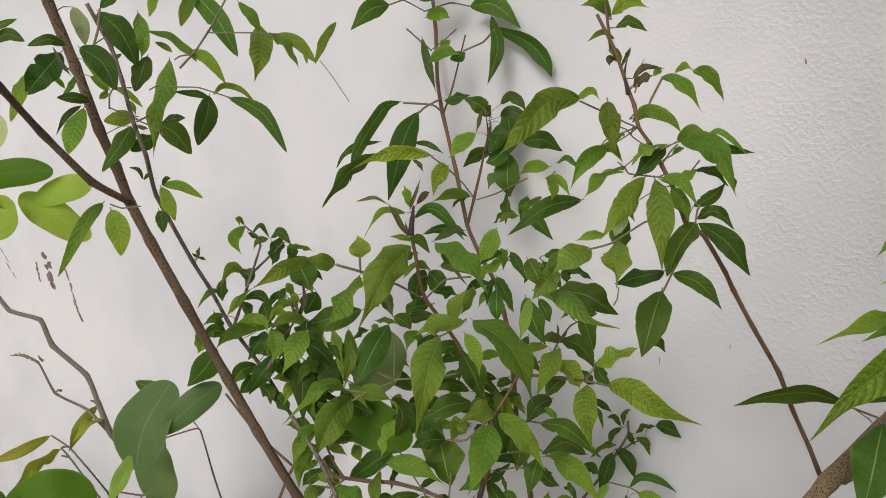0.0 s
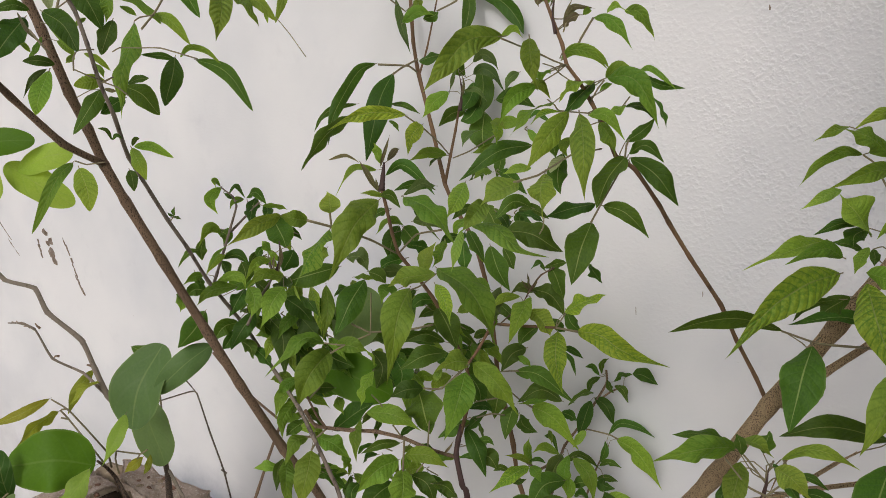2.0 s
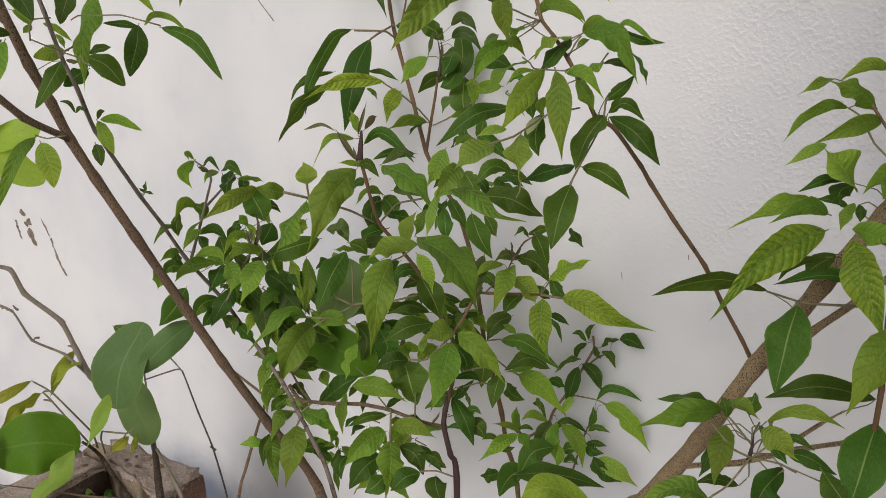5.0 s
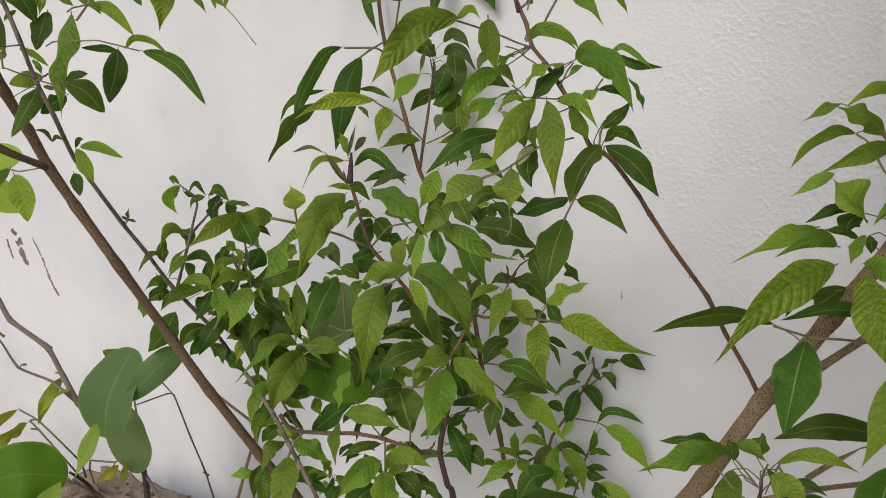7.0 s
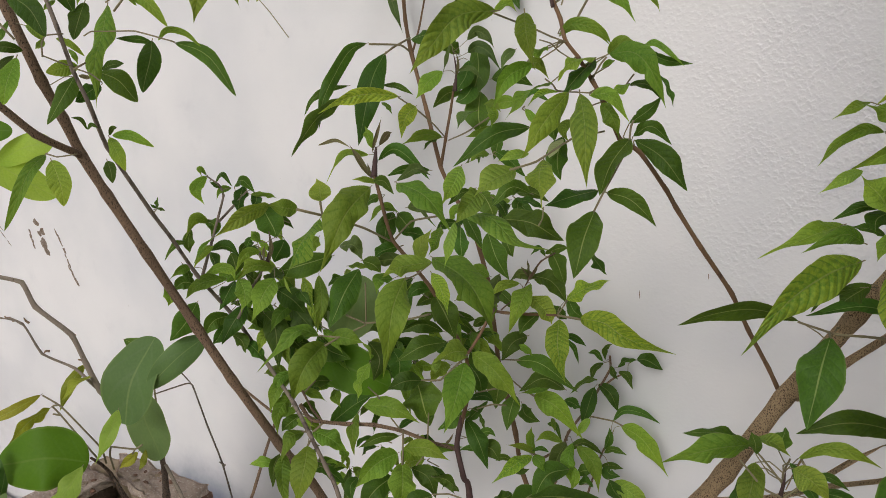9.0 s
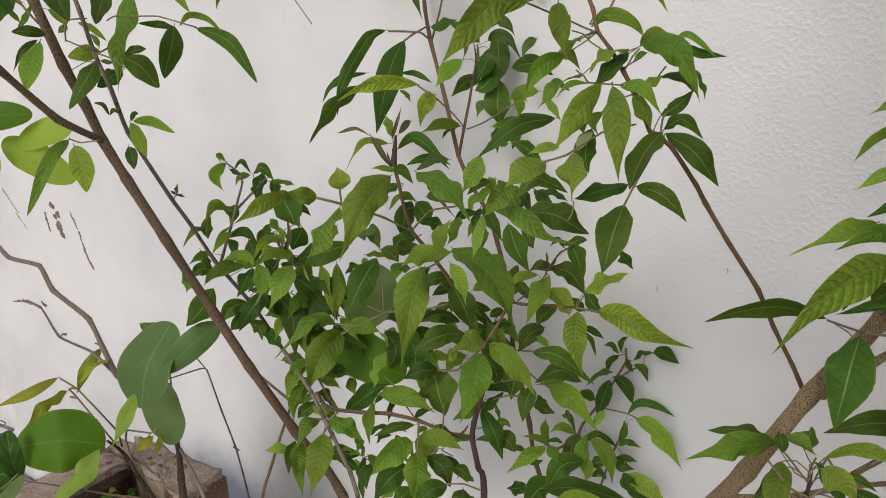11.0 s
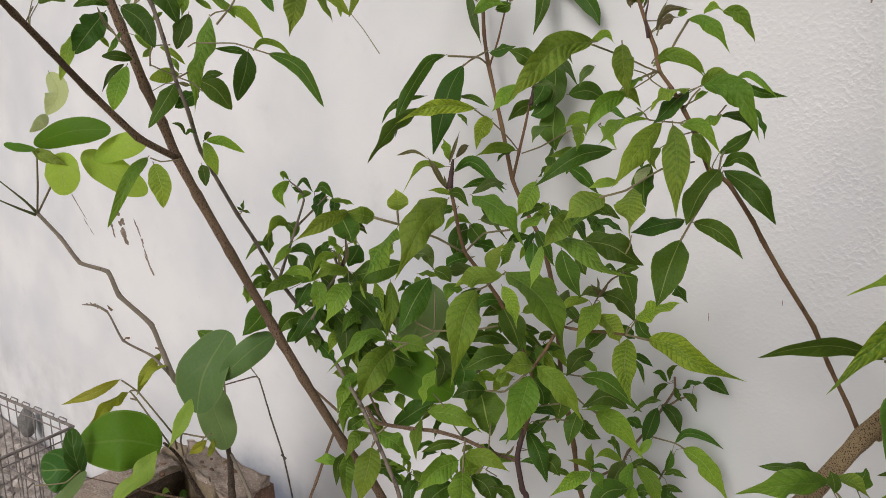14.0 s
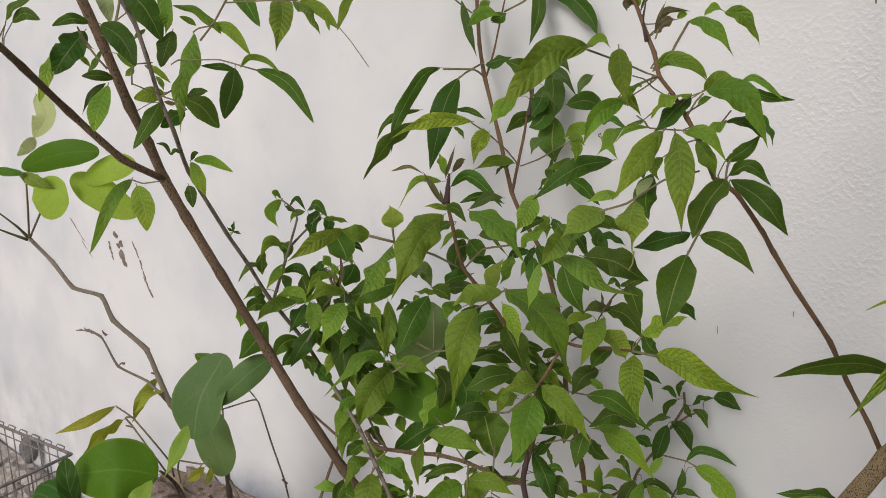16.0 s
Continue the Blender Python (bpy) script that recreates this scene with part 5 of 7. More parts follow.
    leaf(p, 0.018, MID, (-0.154, 0.832, 0.868), (-0.141, 0.827, 0.866), (-0.131, 0.829, 0.847))
    leaf(p, 0.010, MATURE, (-0.190, 0.837, 0.846), (-0.199, 0.824, 0.856), (-0.208, 0.817, 0.851))
    leaf(p, 0.009, MID, (-0.155, 0.899, 0.899), (-0.148, 0.892, 0.893), (-0.145, 0.891, 0.879))
    leaf(p, 0.009, MATURE, (-0.161, 0.896, 0.889), (-0.145, 0.893, 0.891), (-0.136, 0.893, 0.869))
    leaf(p, 0.031, DUSKY, (-0.139, 0.921, 0.850), (-0.142, 0.893, 0.837), (-0.140, 0.886, 0.803))
    leaf(p, 0.022, MID, (-0.124, 0.909, 0.861), (-0.119, 0.882, 0.840), (-0.111, 0.879, 0.807))
    leaf(p, 0.015, MID, (-0.117, 0.896, 0.830), (-0.107, 0.884, 0.819), (-0.112, 0.876, 0.797))
    leaf(p, 0.025, MID, (-0.112, 0.898, 0.865), (-0.081, 0.885, 0.851), (-0.068, 0.883, 0.808))
    leaf(p, 0.014, MATURE, (-0.134, 0.910, 0.845), (-0.104, 0.911, 0.866), (-0.078, 0.924, 0.845))
    leaf(p, 0.012, MATURE, (-0.082, 0.935, 0.849), (-0.075, 0.933, 0.871), (-0.076, 0.938, 0.887))
    leaf(p, 0.010, MATURE, (-0.082, 0.934, 0.844), (-0.067, 0.933, 0.855), (-0.049, 0.943, 0.846))
    leaf(p, 0.012, MATURE, (-0.084, 0.926, 0.825), (-0.065, 0.927, 0.832), (-0.051, 0.936, 0.825))
    leaf(p, 0.017, MATURE, (-0.070, 0.923, 0.832), (-0.066, 0.913, 0.826), (-0.051, 0.922, 0.820))
    leaf(p, 0.034, MATURE, (-0.111, 0.868, 0.842), (-0.129, 0.827, 0.846), (-0.144, 0.808, 0.806))
    leaf(p, 0.034, MID, (-0.064, 0.952, 0.887), (-0.024, 0.941, 0.877), (0.013, 0.952, 0.823))
    leaf(p, 0.014, MATURE, (-0.077, 0.953, 0.891), (-0.059, 0.949, 0.915), (-0.032, 0.956, 0.914), (-0.010, 0.971, 0.896))
    leaf(p, 0.013, YOUNG, (-0.085, 0.874, 0.928), (-0.089, 0.857, 0.921), (-0.096, 0.850, 0.907))
    leaf(p, 0.021, MATURE, (-0.117, 0.912, 0.809), (-0.104, 0.913, 0.818), (-0.093, 0.920, 0.814))
    leaf(p, 0.017, MATURE, (-0.112, 0.910, 0.794), (-0.100, 0.910, 0.800), (-0.090, 0.915, 0.791))
    leaf(p, 0.022, MATURE, (-0.209, 0.652, 0.911), (-0.188, 0.651, 0.915), (-0.173, 0.657, 0.899))
    leaf(p, 0.030, MATURE, (-0.192, 0.662, 0.879), (-0.185, 0.650, 0.873), (-0.173, 0.650, 0.845))
    leaf(p, 0.025, MATURE, (-0.207, 0.647, 0.887), (-0.217, 0.625, 0.888), (-0.231, 0.613, 0.871))
    leaf(p, 0.026, MATURE, (-0.241, 0.615, 0.889), (-0.243, 0.599, 0.884), (-0.255, 0.590, 0.874))
    leaf(p, 0.034, MATURE, (-0.146, 0.804, 0.818), (-0.089, 0.811, 0.834), (-0.023, 0.848, 0.813))
    leaf(p, 0.038, MID, (-0.020, 0.785, 0.819), (-0.066, 0.736, 0.862), (-0.103, 0.708, 0.834))
    leaf(p, 0.027, VEINED, (-0.055, 0.904, 0.820), (-0.023, 0.895, 0.815), (0.009, 0.909, 0.789))
    leaf(p, 0.022, MATURE, (-0.063, 0.906, 0.819), (-0.045, 0.892, 0.808), (-0.016, 0.906, 0.789))
    leaf(p, 0.037, MATURE, (-0.143, 0.830, 0.815), (-0.153, 0.802, 0.813), (-0.165, 0.788, 0.784))
    leaf(p, 0.022, MATURE, (-0.176, 0.811, 0.809), (-0.183, 0.796, 0.809), (-0.196, 0.789, 0.808))
    leaf(p, 0.019, MATURE, (-0.127, 0.858, 0.821), (-0.139, 0.842, 0.832), (-0.146, 0.836, 0.821))
    leaf(p, 0.022, MATURE, (-0.366, 0.972, 1.600), (-0.338, 0.944, 1.546), (-0.342, 0.928, 1.490))
    leaf(p, 0.026, MATURE, (-0.373, 0.975, 1.585), (-0.303, 0.975, 1.559), (-0.269, 0.975, 1.528), (-0.258, 0.975, 1.504))
    leaf(p, 0.019, MATURE, (-0.411, 0.924, 1.531), (-0.395, 0.927, 1.534), (-0.389, 0.934, 1.541))
    leaf(p, 0.021, MID, (-0.434, 0.899, 1.523), (-0.406, 0.903, 1.539), (-0.387, 0.919, 1.535))
    leaf(p, 0.016, MID, (-0.426, 0.915, 1.546), (-0.415, 0.917, 1.556), (-0.411, 0.920, 1.549))
    leaf(p, 0.034, MATURE, (-0.401, 0.962, 1.615), (-0.356, 0.962, 1.614), (-0.313, 0.975, 1.580))
    leaf(p, 0.031, MATURE, (-0.507, 0.890, 1.612), (-0.514, 0.851, 1.600), (-0.535, 0.828, 1.566))
    leaf(p, 0.030, MATURE, (-0.469, 0.921, 1.621), (-0.437, 0.921, 1.638), (-0.409, 0.949, 1.647))
    leaf(p, 0.024, MID, (-0.463, 0.908, 1.631), (-0.475, 0.878, 1.644), (-0.500, 0.861, 1.644))
    leaf(p, 0.021, MID, (-0.445, 0.903, 1.592), (-0.422, 0.908, 1.598), (-0.409, 0.917, 1.590))
    leaf(p, 0.023, MATURE, (-0.476, 0.934, 1.648), (-0.459, 0.929, 1.670), (-0.442, 0.950, 1.688))
    leaf(p, 0.026, MID, (-0.476, 0.919, 1.663), (-0.481, 0.900, 1.680), (-0.501, 0.890, 1.693))
    tuft(p, (-0.362, 0.782, 1.033), 5, 0.056)
    tuft(p, (-0.322, 0.808, 1.018), 5, 0.056)
    tuft(p, (-0.277, 0.812, 1.004), 5, 0.052)
    tuft(p, (-0.247, 0.835, 1.046), 5, 0.048)
    tuft(p, (-0.334, 0.701, 0.907), 4, 0.040)
    tuft(p, (-0.275, 0.735, 0.872), 4, 0.048)
    tuft(p, (-0.218, 0.744, 1.230), 5, 0.040)
    tuft(p, (-0.218, 0.778, 1.255), 4, 0.040)
    tuft(p, (-0.216, 0.879, 1.241), 4, 0.040)
    tuft(p, (-0.266, 0.794, 1.086), 4, 0.048)
    tuft(p, (-0.224, 0.835, 1.115), 4, 0.040)
    tuft(p, (-0.374, 0.726, 1.096), 5, 0.048)
    tuft(p, (-0.356, 0.659, 0.870), 4, 0.044)
    tuft(p, (-0.312, 0.698, 0.842), 4, 0.048)
    tuft(p, (-0.251, 0.883, 1.300), 3, 0.040)
    tuft(p, (-0.210, 0.894, 1.364), 3, 0.040)
    tuft(p, (-0.228, 0.777, 1.062), 5, 0.040)
    tuft(p, (-0.294, 0.745, 1.124), 4, 0.048)
    tuft(p, (-0.251, 0.736, 1.114), 4, 0.040)
    tuft(p, (-0.343, 0.703, 1.025), 5, 0.044)
    tuft(p, (-0.309, 0.741, 1.021), 5, 0.048)
    tuft(p, (-0.343, 0.718, 0.946), 4, 0.036)
    tuft(p, (-0.292, 0.733, 0.908), 4, 0.032)


leafy_shrub()


def young_tree():
    p = thing("young_tree", (-0.097, 0.509, GROUND), "young tree with flecked brown bark and drooping leaves", "tree")
    stem(p, "branch", RED, 0.0011, 0.0021, (0.019, 0.425, 1.508), (0.033, 0.427, 1.484), (0.043, 0.430, 1.459), (0.048, 0.431, 1.448), (0.052, 0.431, 1.434), (0.059, 0.437, 1.423), (0.067, 0.443, 1.408), (0.076, 0.446, 1.392), (0.084, 0.452, 1.370), (0.095, 0.464, 1.360), (0.107, 0.491, 1.331), (0.112, 0.503, 1.316), (0.125, 0.524, 1.286), (0.144, 0.564, 1.240), (0.156, 0.588, 1.202), (0.171, 0.614, 1.162), (0.181, 0.632, 1.132))
    stem(p, "bud", PURPLE, 0.0002, 0.0013, (0.040, 0.433, 1.480), (0.040, 0.429, 1.468), (0.044, 0.428, 1.455))
    stem(p, "main_stem", BARK, 0.0047, 0.0094, (0.291, 0.540, 1.350), (0.281, 0.540, 1.330), (0.265, 0.546, 1.300), (0.232, 0.550, 1.240), (0.190, 0.561, 1.160), (0.155, 0.543, 1.091), (0.118, 0.527, 1.031), (0.094, 0.525, 0.992), (-0.020, 0.517, 0.446), (-0.097, 0.509, -0.130))
    stem(p, "branch", BARK, 0.0022, 0.0035, (0.292, 0.527, 1.282), (0.256, 0.539, 1.235), (0.228, 0.548, 1.202), (0.199, 0.561, 1.163))
    stem(p, "branch", BARK, 0.0015, 0.0026, (0.307, 0.521, 1.152), (0.267, 0.527, 1.131), (0.229, 0.534, 1.109), (0.188, 0.537, 1.083), (0.143, 0.535, 1.067))
    stem(p, "twig", BARK, 0.0006, 0.0017, (0.257, 0.527, 1.153), (0.221, 0.535, 1.109))
    stem(p, "branch", RED, 0.0013, 0.0019, (0.272, 0.503, 1.285), (0.275, 0.491, 1.238), (0.277, 0.485, 1.192), (0.277, 0.502, 1.146))
    stem(p, "twig", RED, 0.0003, 0.0012, (0.295, 0.525, 1.310), (0.268, 0.543, 1.347), (0.259, 0.547, 1.359), (0.245, 0.550, 1.379))
    stem(p, "bud", PURPLE, 0.0002, 0.0018, (0.207, 0.450, 1.160), (0.206, 0.457, 1.145), (0.204, 0.463, 1.130))
    stem(p, "twig", OCHRE, 0.0004, 0.0009, (0.203, 0.517, 1.107), (0.208, 0.514, 1.127), (0.212, 0.520, 1.137))
    stem(p, "twig", BARK, 0.0005, 0.0015, (0.260, 0.551, 1.144), (0.242, 0.558, 1.124), (0.227, 0.556, 1.107))
    stem(p, "branch", RED, 0.0007, 0.0011, (0.010, 0.441, 1.555), (0.019, 0.438, 1.519), (0.027, 0.435, 1.486))
    petiole(p, 0.0007, (0.053, 0.431, 1.433), (0.047, 0.421, 1.436), (0.041, 0.412, 1.440), (0.032, 0.399, 1.445), (0.035, 0.365, 1.448))
    petiole(p, 0.0005, (0.056, 0.433, 1.422), (0.051, 0.424, 1.427), (0.048, 0.417, 1.432), (0.044, 0.409, 1.434))
    petiole(p, 0.0005, (0.053, 0.431, 1.433), (0.051, 0.423, 1.434), (0.052, 0.417, 1.429))
    petiole(p, 0.0007, (0.080, 0.434, 1.376), (0.070, 0.402, 1.373), (0.058, 0.378, 1.361), (0.047, 0.364, 1.357))
    petiole(p, 0.0007, (0.092, 0.452, 1.367), (0.089, 0.432, 1.350), (0.086, 0.421, 1.338), (0.084, 0.410, 1.327))
    petiole(p, 0.0007, (0.067, 0.441, 1.408), (0.072, 0.442, 1.418), (0.077, 0.440, 1.423))
    petiole(p, 0.0006, (0.081, 0.467, 1.404), (0.083, 0.470, 1.408), (0.085, 0.473, 1.412))
    petiole(p, 0.0008, (0.091, 0.452, 1.369), (0.091, 0.454, 1.378), (0.092, 0.456, 1.382))
    petiole(p, 0.0006, (0.043, 0.420, 1.410), (0.048, 0.422, 1.406), (0.050, 0.426, 1.402), (0.070, 0.442, 1.400))
    petiole(p, 0.0005, (0.067, 0.370, 1.335), (0.067, 0.369, 1.328), (0.066, 0.366, 1.324))
    petiole(p, 0.0010, (0.198, 0.519, 1.239), (0.222, 0.532, 1.230), (0.239, 0.543, 1.228), (0.267, 0.504, 1.243))
    petiole(p, 0.0008, (0.182, 0.473, 1.158), (0.189, 0.475, 1.151), (0.205, 0.475, 1.134))
    petiole(p, 0.0008, (0.205, 0.496, 1.144), (0.203, 0.481, 1.140), (0.204, 0.473, 1.133))
    petiole(p, 0.0008, (0.220, 0.508, 1.235), (0.218, 0.519, 1.235))
    petiole(p, 0.0008, (0.235, 0.542, 1.372), (0.243, 0.545, 1.366), (0.253, 0.546, 1.348), (0.262, 0.537, 1.340), (0.277, 0.519, 1.330))
    petiole(p, 0.0006, (0.228, 0.456, 1.136), (0.249, 0.476, 1.120), (0.263, 0.483, 1.112))
    petiole(p, 0.0006, (0.210, 0.447, 1.142), (0.222, 0.450, 1.130), (0.228, 0.445, 1.139))
    petiole(p, 0.0008, (0.181, 0.436, 1.166), (0.196, 0.440, 1.148), (0.207, 0.445, 1.142))
    petiole(p, 0.0008, (0.207, 0.445, 1.142), (0.196, 0.432, 1.124), (0.186, 0.414, 1.120))
    petiole(p, 0.0008, (0.207, 0.445, 1.141), (0.221, 0.457, 1.155), (0.214, 0.467, 1.161))
    petiole(p, 0.0008, (0.208, 0.445, 1.142), (0.224, 0.454, 1.138), (0.234, 0.469, 1.126))
    petiole(p, 0.0009, (0.053, 0.440, 1.442), (0.052, 0.456, 1.454), (0.053, 0.474, 1.469))
    petiole(p, 0.0006, (0.045, 0.443, 1.463), (0.045, 0.439, 1.457))
    leaf(p, 0.016, VEINED, (0.032, 0.373, 1.450), (0.022, 0.347, 1.446), (0.014, 0.329, 1.429), (0.003, 0.322, 1.415))
    leaf(p, 0.006, MID, (0.027, 0.379, 1.450), (0.036, 0.379, 1.454), (0.042, 0.382, 1.449))
    leaf(p, 0.013, MID, (0.046, 0.383, 1.449), (0.053, 0.372, 1.435), (0.058, 0.371, 1.416))
    leaf(p, 0.008, MID, (0.049, 0.410, 1.430), (0.046, 0.402, 1.427), (0.041, 0.398, 1.424))
    leaf(p, 0.008, MID, (0.047, 0.432, 1.437), (0.058, 0.429, 1.444), (0.071, 0.432, 1.440), (0.081, 0.438, 1.429))
    leaf(p, 0.010, MID, (0.073, 0.453, 1.425), (0.083, 0.452, 1.432), (0.094, 0.459, 1.429))
    leaf(p, 0.018, MID, (0.078, 0.442, 1.425), (0.096, 0.437, 1.425), (0.109, 0.435, 1.413), (0.117, 0.438, 1.390))
    leaf(p, 0.006, MID, (0.084, 0.490, 1.430), (0.094, 0.486, 1.433), (0.106, 0.488, 1.425), (0.114, 0.492, 1.416))
    leaf(p, 0.007, MATURE, (0.086, 0.501, 1.427), (0.100, 0.496, 1.421), (0.116, 0.507, 1.418))
    leaf(p, 0.010, MID, (0.070, 0.440, 1.423), (0.061, 0.421, 1.420), (0.054, 0.414, 1.408))
    leaf(p, 0.014, MATURE, (0.066, 0.450, 1.422), (0.062, 0.432, 1.412), (0.053, 0.424, 1.399))
    leaf(p, 0.004, MID, (0.079, 0.450, 1.421), (0.076, 0.444, 1.419), (0.073, 0.441, 1.415))
    leaf(p, 0.008, MID, (0.085, 0.465, 1.406), (0.080, 0.453, 1.402), (0.073, 0.449, 1.400))
    leaf(p, 0.008, MATURE, (0.084, 0.467, 1.405), (0.097, 0.465, 1.405), (0.107, 0.470, 1.395))
    leaf(p, 0.006, MATURE, (0.093, 0.500, 1.413), (0.103, 0.493, 1.401), (0.108, 0.493, 1.389))
    leaf(p, 0.010, MATURE, (0.084, 0.472, 1.379), (0.096, 0.471, 1.387), (0.103, 0.480, 1.397))
    leaf(p, 0.009, MATURE, (0.087, 0.472, 1.370), (0.100, 0.471, 1.377), (0.113, 0.477, 1.365))
    leaf(p, 0.016, MATURE, (0.090, 0.467, 1.368), (0.113, 0.460, 1.356), (0.128, 0.466, 1.335))
    leaf(p, 0.019, MATURE, (0.091, 0.454, 1.370), (0.087, 0.431, 1.356), (0.082, 0.423, 1.335))
    leaf(p, 0.018, VEINED, (0.073, 0.407, 1.401), (0.085, 0.387, 1.379), (0.089, 0.382, 1.346))
    leaf(p, 0.016, MID, (0.068, 0.402, 1.402), (0.064, 0.376, 1.386), (0.055, 0.365, 1.363))
    leaf(p, 0.012, MID, (0.051, 0.414, 1.408), (0.043, 0.392, 1.401), (0.033, 0.382, 1.385))
    leaf(p, 0.012, MID, (0.039, 0.409, 1.419), (0.032, 0.388, 1.411), (0.026, 0.379, 1.392))
    leaf(p, 0.008, MID, (0.033, 0.411, 1.419), (0.042, 0.410, 1.420), (0.050, 0.412, 1.410))
    leaf(p, 0.009, MID, (0.069, 0.434, 1.399), (0.084, 0.430, 1.399), (0.097, 0.435, 1.381))
    leaf(p, 0.012, MID, (0.077, 0.434, 1.394), (0.087, 0.428, 1.386), (0.093, 0.429, 1.371))
    leaf(p, 0.006, LIME, (0.033, 0.469, 1.400), (0.024, 0.453, 1.398), (0.017, 0.447, 1.390))
    leaf(p, 0.010, MATURE, (0.035, 0.464, 1.385), (0.035, 0.453, 1.375), (0.037, 0.453, 1.366))
    leaf(p, 0.008, MID, (0.051, 0.448, 1.382), (0.049, 0.438, 1.376), (0.053, 0.439, 1.367))
    leaf(p, 0.016, MATURE, (0.038, 0.464, 1.369), (0.040, 0.450, 1.356), (0.043, 0.448, 1.339))
    leaf(p, 0.007, PALE, (0.044, 0.451, 1.368), (0.041, 0.441, 1.362), (0.039, 0.438, 1.356))
    leaf(p, 0.009, LIME, (-0.035, 0.481, 1.390), (-0.027, 0.477, 1.383), (-0.027, 0.474, 1.372))
    leaf(p, 0.006, YOUNG, (-0.036, 0.479, 1.390), (-0.027, 0.479, 1.390), (-0.022, 0.481, 1.384))
    leaf(p, 0.017, MATURE, (-0.033, 0.556, 1.367), (-0.048, 0.517, 1.363), (-0.075, 0.494, 1.336))
    leaf(p, 0.007, MID, (-0.066, 0.542, 1.368), (-0.071, 0.528, 1.363), (-0.080, 0.522, 1.359))
    leaf(p, 0.006, YOUNG, (0.051, 0.382, 1.365), (0.045, 0.370, 1.365), (0.038, 0.365, 1.361))
    leaf(p, 0.017, VEINED, (0.060, 0.384, 1.362), (0.063, 0.372, 1.351), (0.067, 0.370, 1.333))
    leaf(p, 0.016, YOUNG, (0.046, 0.374, 1.356), (0.039, 0.356, 1.351), (0.030, 0.349, 1.341))
    leaf(p, 0.014, YOUNG, (0.028, 0.362, 1.342), (0.026, 0.349, 1.335), (0.021, 0.343, 1.324))
    leaf(p, 0.008, YOUNG, (0.016, 0.350, 1.324), (0.019, 0.338, 1.313), (0.018, 0.334, 1.298))
    leaf(p, 0.013, VEINED, (0.011, 0.370, 1.324), (0.032, 0.366, 1.326), (0.049, 0.367, 1.313), (0.067, 0.381, 1.306))
    leaf(p, 0.022, MATURE, (-0.018, 0.476, 1.300), (0.010, 0.475, 1.299), (0.031, 0.486, 1.284))
    leaf(p, 0.013, MATURE, (0.078, 0.433, 1.337), (0.068, 0.413, 1.335), (0.053, 0.403, 1.329))
    leaf(p, 0.012, MATURE, (0.084, 0.432, 1.336), (0.102, 0.428, 1.333), (0.118, 0.435, 1.316))
    leaf(p, 0.022, MATURE, (0.080, 0.422, 1.325), (0.081, 0.401, 1.309), (0.079, 0.394, 1.285))
    leaf(p, 0.009, MATURE, (0.067, 0.454, 1.286), (0.073, 0.450, 1.282), (0.079, 0.452, 1.273))
    leaf(p, 0.014, MATURE, (-0.030, 0.554, 1.308), (-0.040, 0.534, 1.316), (-0.053, 0.522, 1.298))
    leaf(p, 0.009, MATURE, (-0.038, 0.541, 1.304), (-0.024, 0.541, 1.303), (-0.013, 0.547, 1.296))
    leaf(p, 0.012, MATURE, (-0.066, 0.548, 1.302), (-0.054, 0.544, 1.295), (-0.047, 0.545, 1.281))
    leaf(p, 0.021, MATURE, (-0.086, 0.561, 1.304), (-0.074, 0.555, 1.294), (-0.068, 0.556, 1.280))
    leaf(p, 0.011, MATURE, (-0.038, 0.551, 1.304), (-0.038, 0.543, 1.298), (-0.036, 0.542, 1.290))
    leaf(p, 0.019, MATURE, (-0.171, 0.662, 1.242), (-0.163, 0.649, 1.226), (-0.160, 0.647, 1.208))
    leaf(p, 0.025, MATURE, (-0.122, 0.639, 1.245), (-0.105, 0.624, 1.225), (-0.090, 0.628, 1.199))
    leaf(p, 0.016, MATURE, (-0.111, 0.649, 1.243), (-0.100, 0.643, 1.233), (-0.094, 0.643, 1.220))
    leaf(p, 0.024, LIME, (0.233, 0.491, 1.295), (0.216, 0.453, 1.293), (0.198, 0.427, 1.278), (0.180, 0.412, 1.246))
    leaf(p, 0.014, MATURE, (0.196, 0.546, 1.231), (0.171, 0.508, 1.247), (0.149, 0.484, 1.247), (0.126, 0.472, 1.237))
    leaf(p, 0.031, MATURE, (0.219, 0.528, 1.229), (0.217, 0.496, 1.209), (0.213, 0.485, 1.174))
    leaf(p, 0.012, MATURE, (0.178, 0.495, 1.145), (0.163, 0.473, 1.163), (0.138, 0.458, 1.163))
    leaf(p, 0.019, MID, (0.180, 0.492, 1.150), (0.160, 0.456, 1.158), (0.130, 0.436, 1.148))
    leaf(p, 0.009, MATURE, (0.186, 0.468, 1.156), (0.185, 0.465, 1.166), (0.182, 0.465, 1.173))
    leaf(p, 0.012, MATURE, (0.197, 0.498, 1.147), (0.199, 0.495, 1.159), (0.200, 0.499, 1.166))
    leaf(p, 0.010, VEINED, (0.184, 0.473, 1.165), (0.196, 0.471, 1.166), (0.207, 0.476, 1.156))
    leaf(p, 0.009, MID, (0.257, 0.576, 1.398), (0.243, 0.554, 1.401), (0.226, 0.542, 1.389))
    leaf(p, 0.015, MID, (0.252, 0.553, 1.371), (0.238, 0.535, 1.385), (0.222, 0.527, 1.390))
    leaf(p, 0.007, MID, (0.224, 0.538, 1.392), (0.216, 0.522, 1.389), (0.204, 0.514, 1.381))
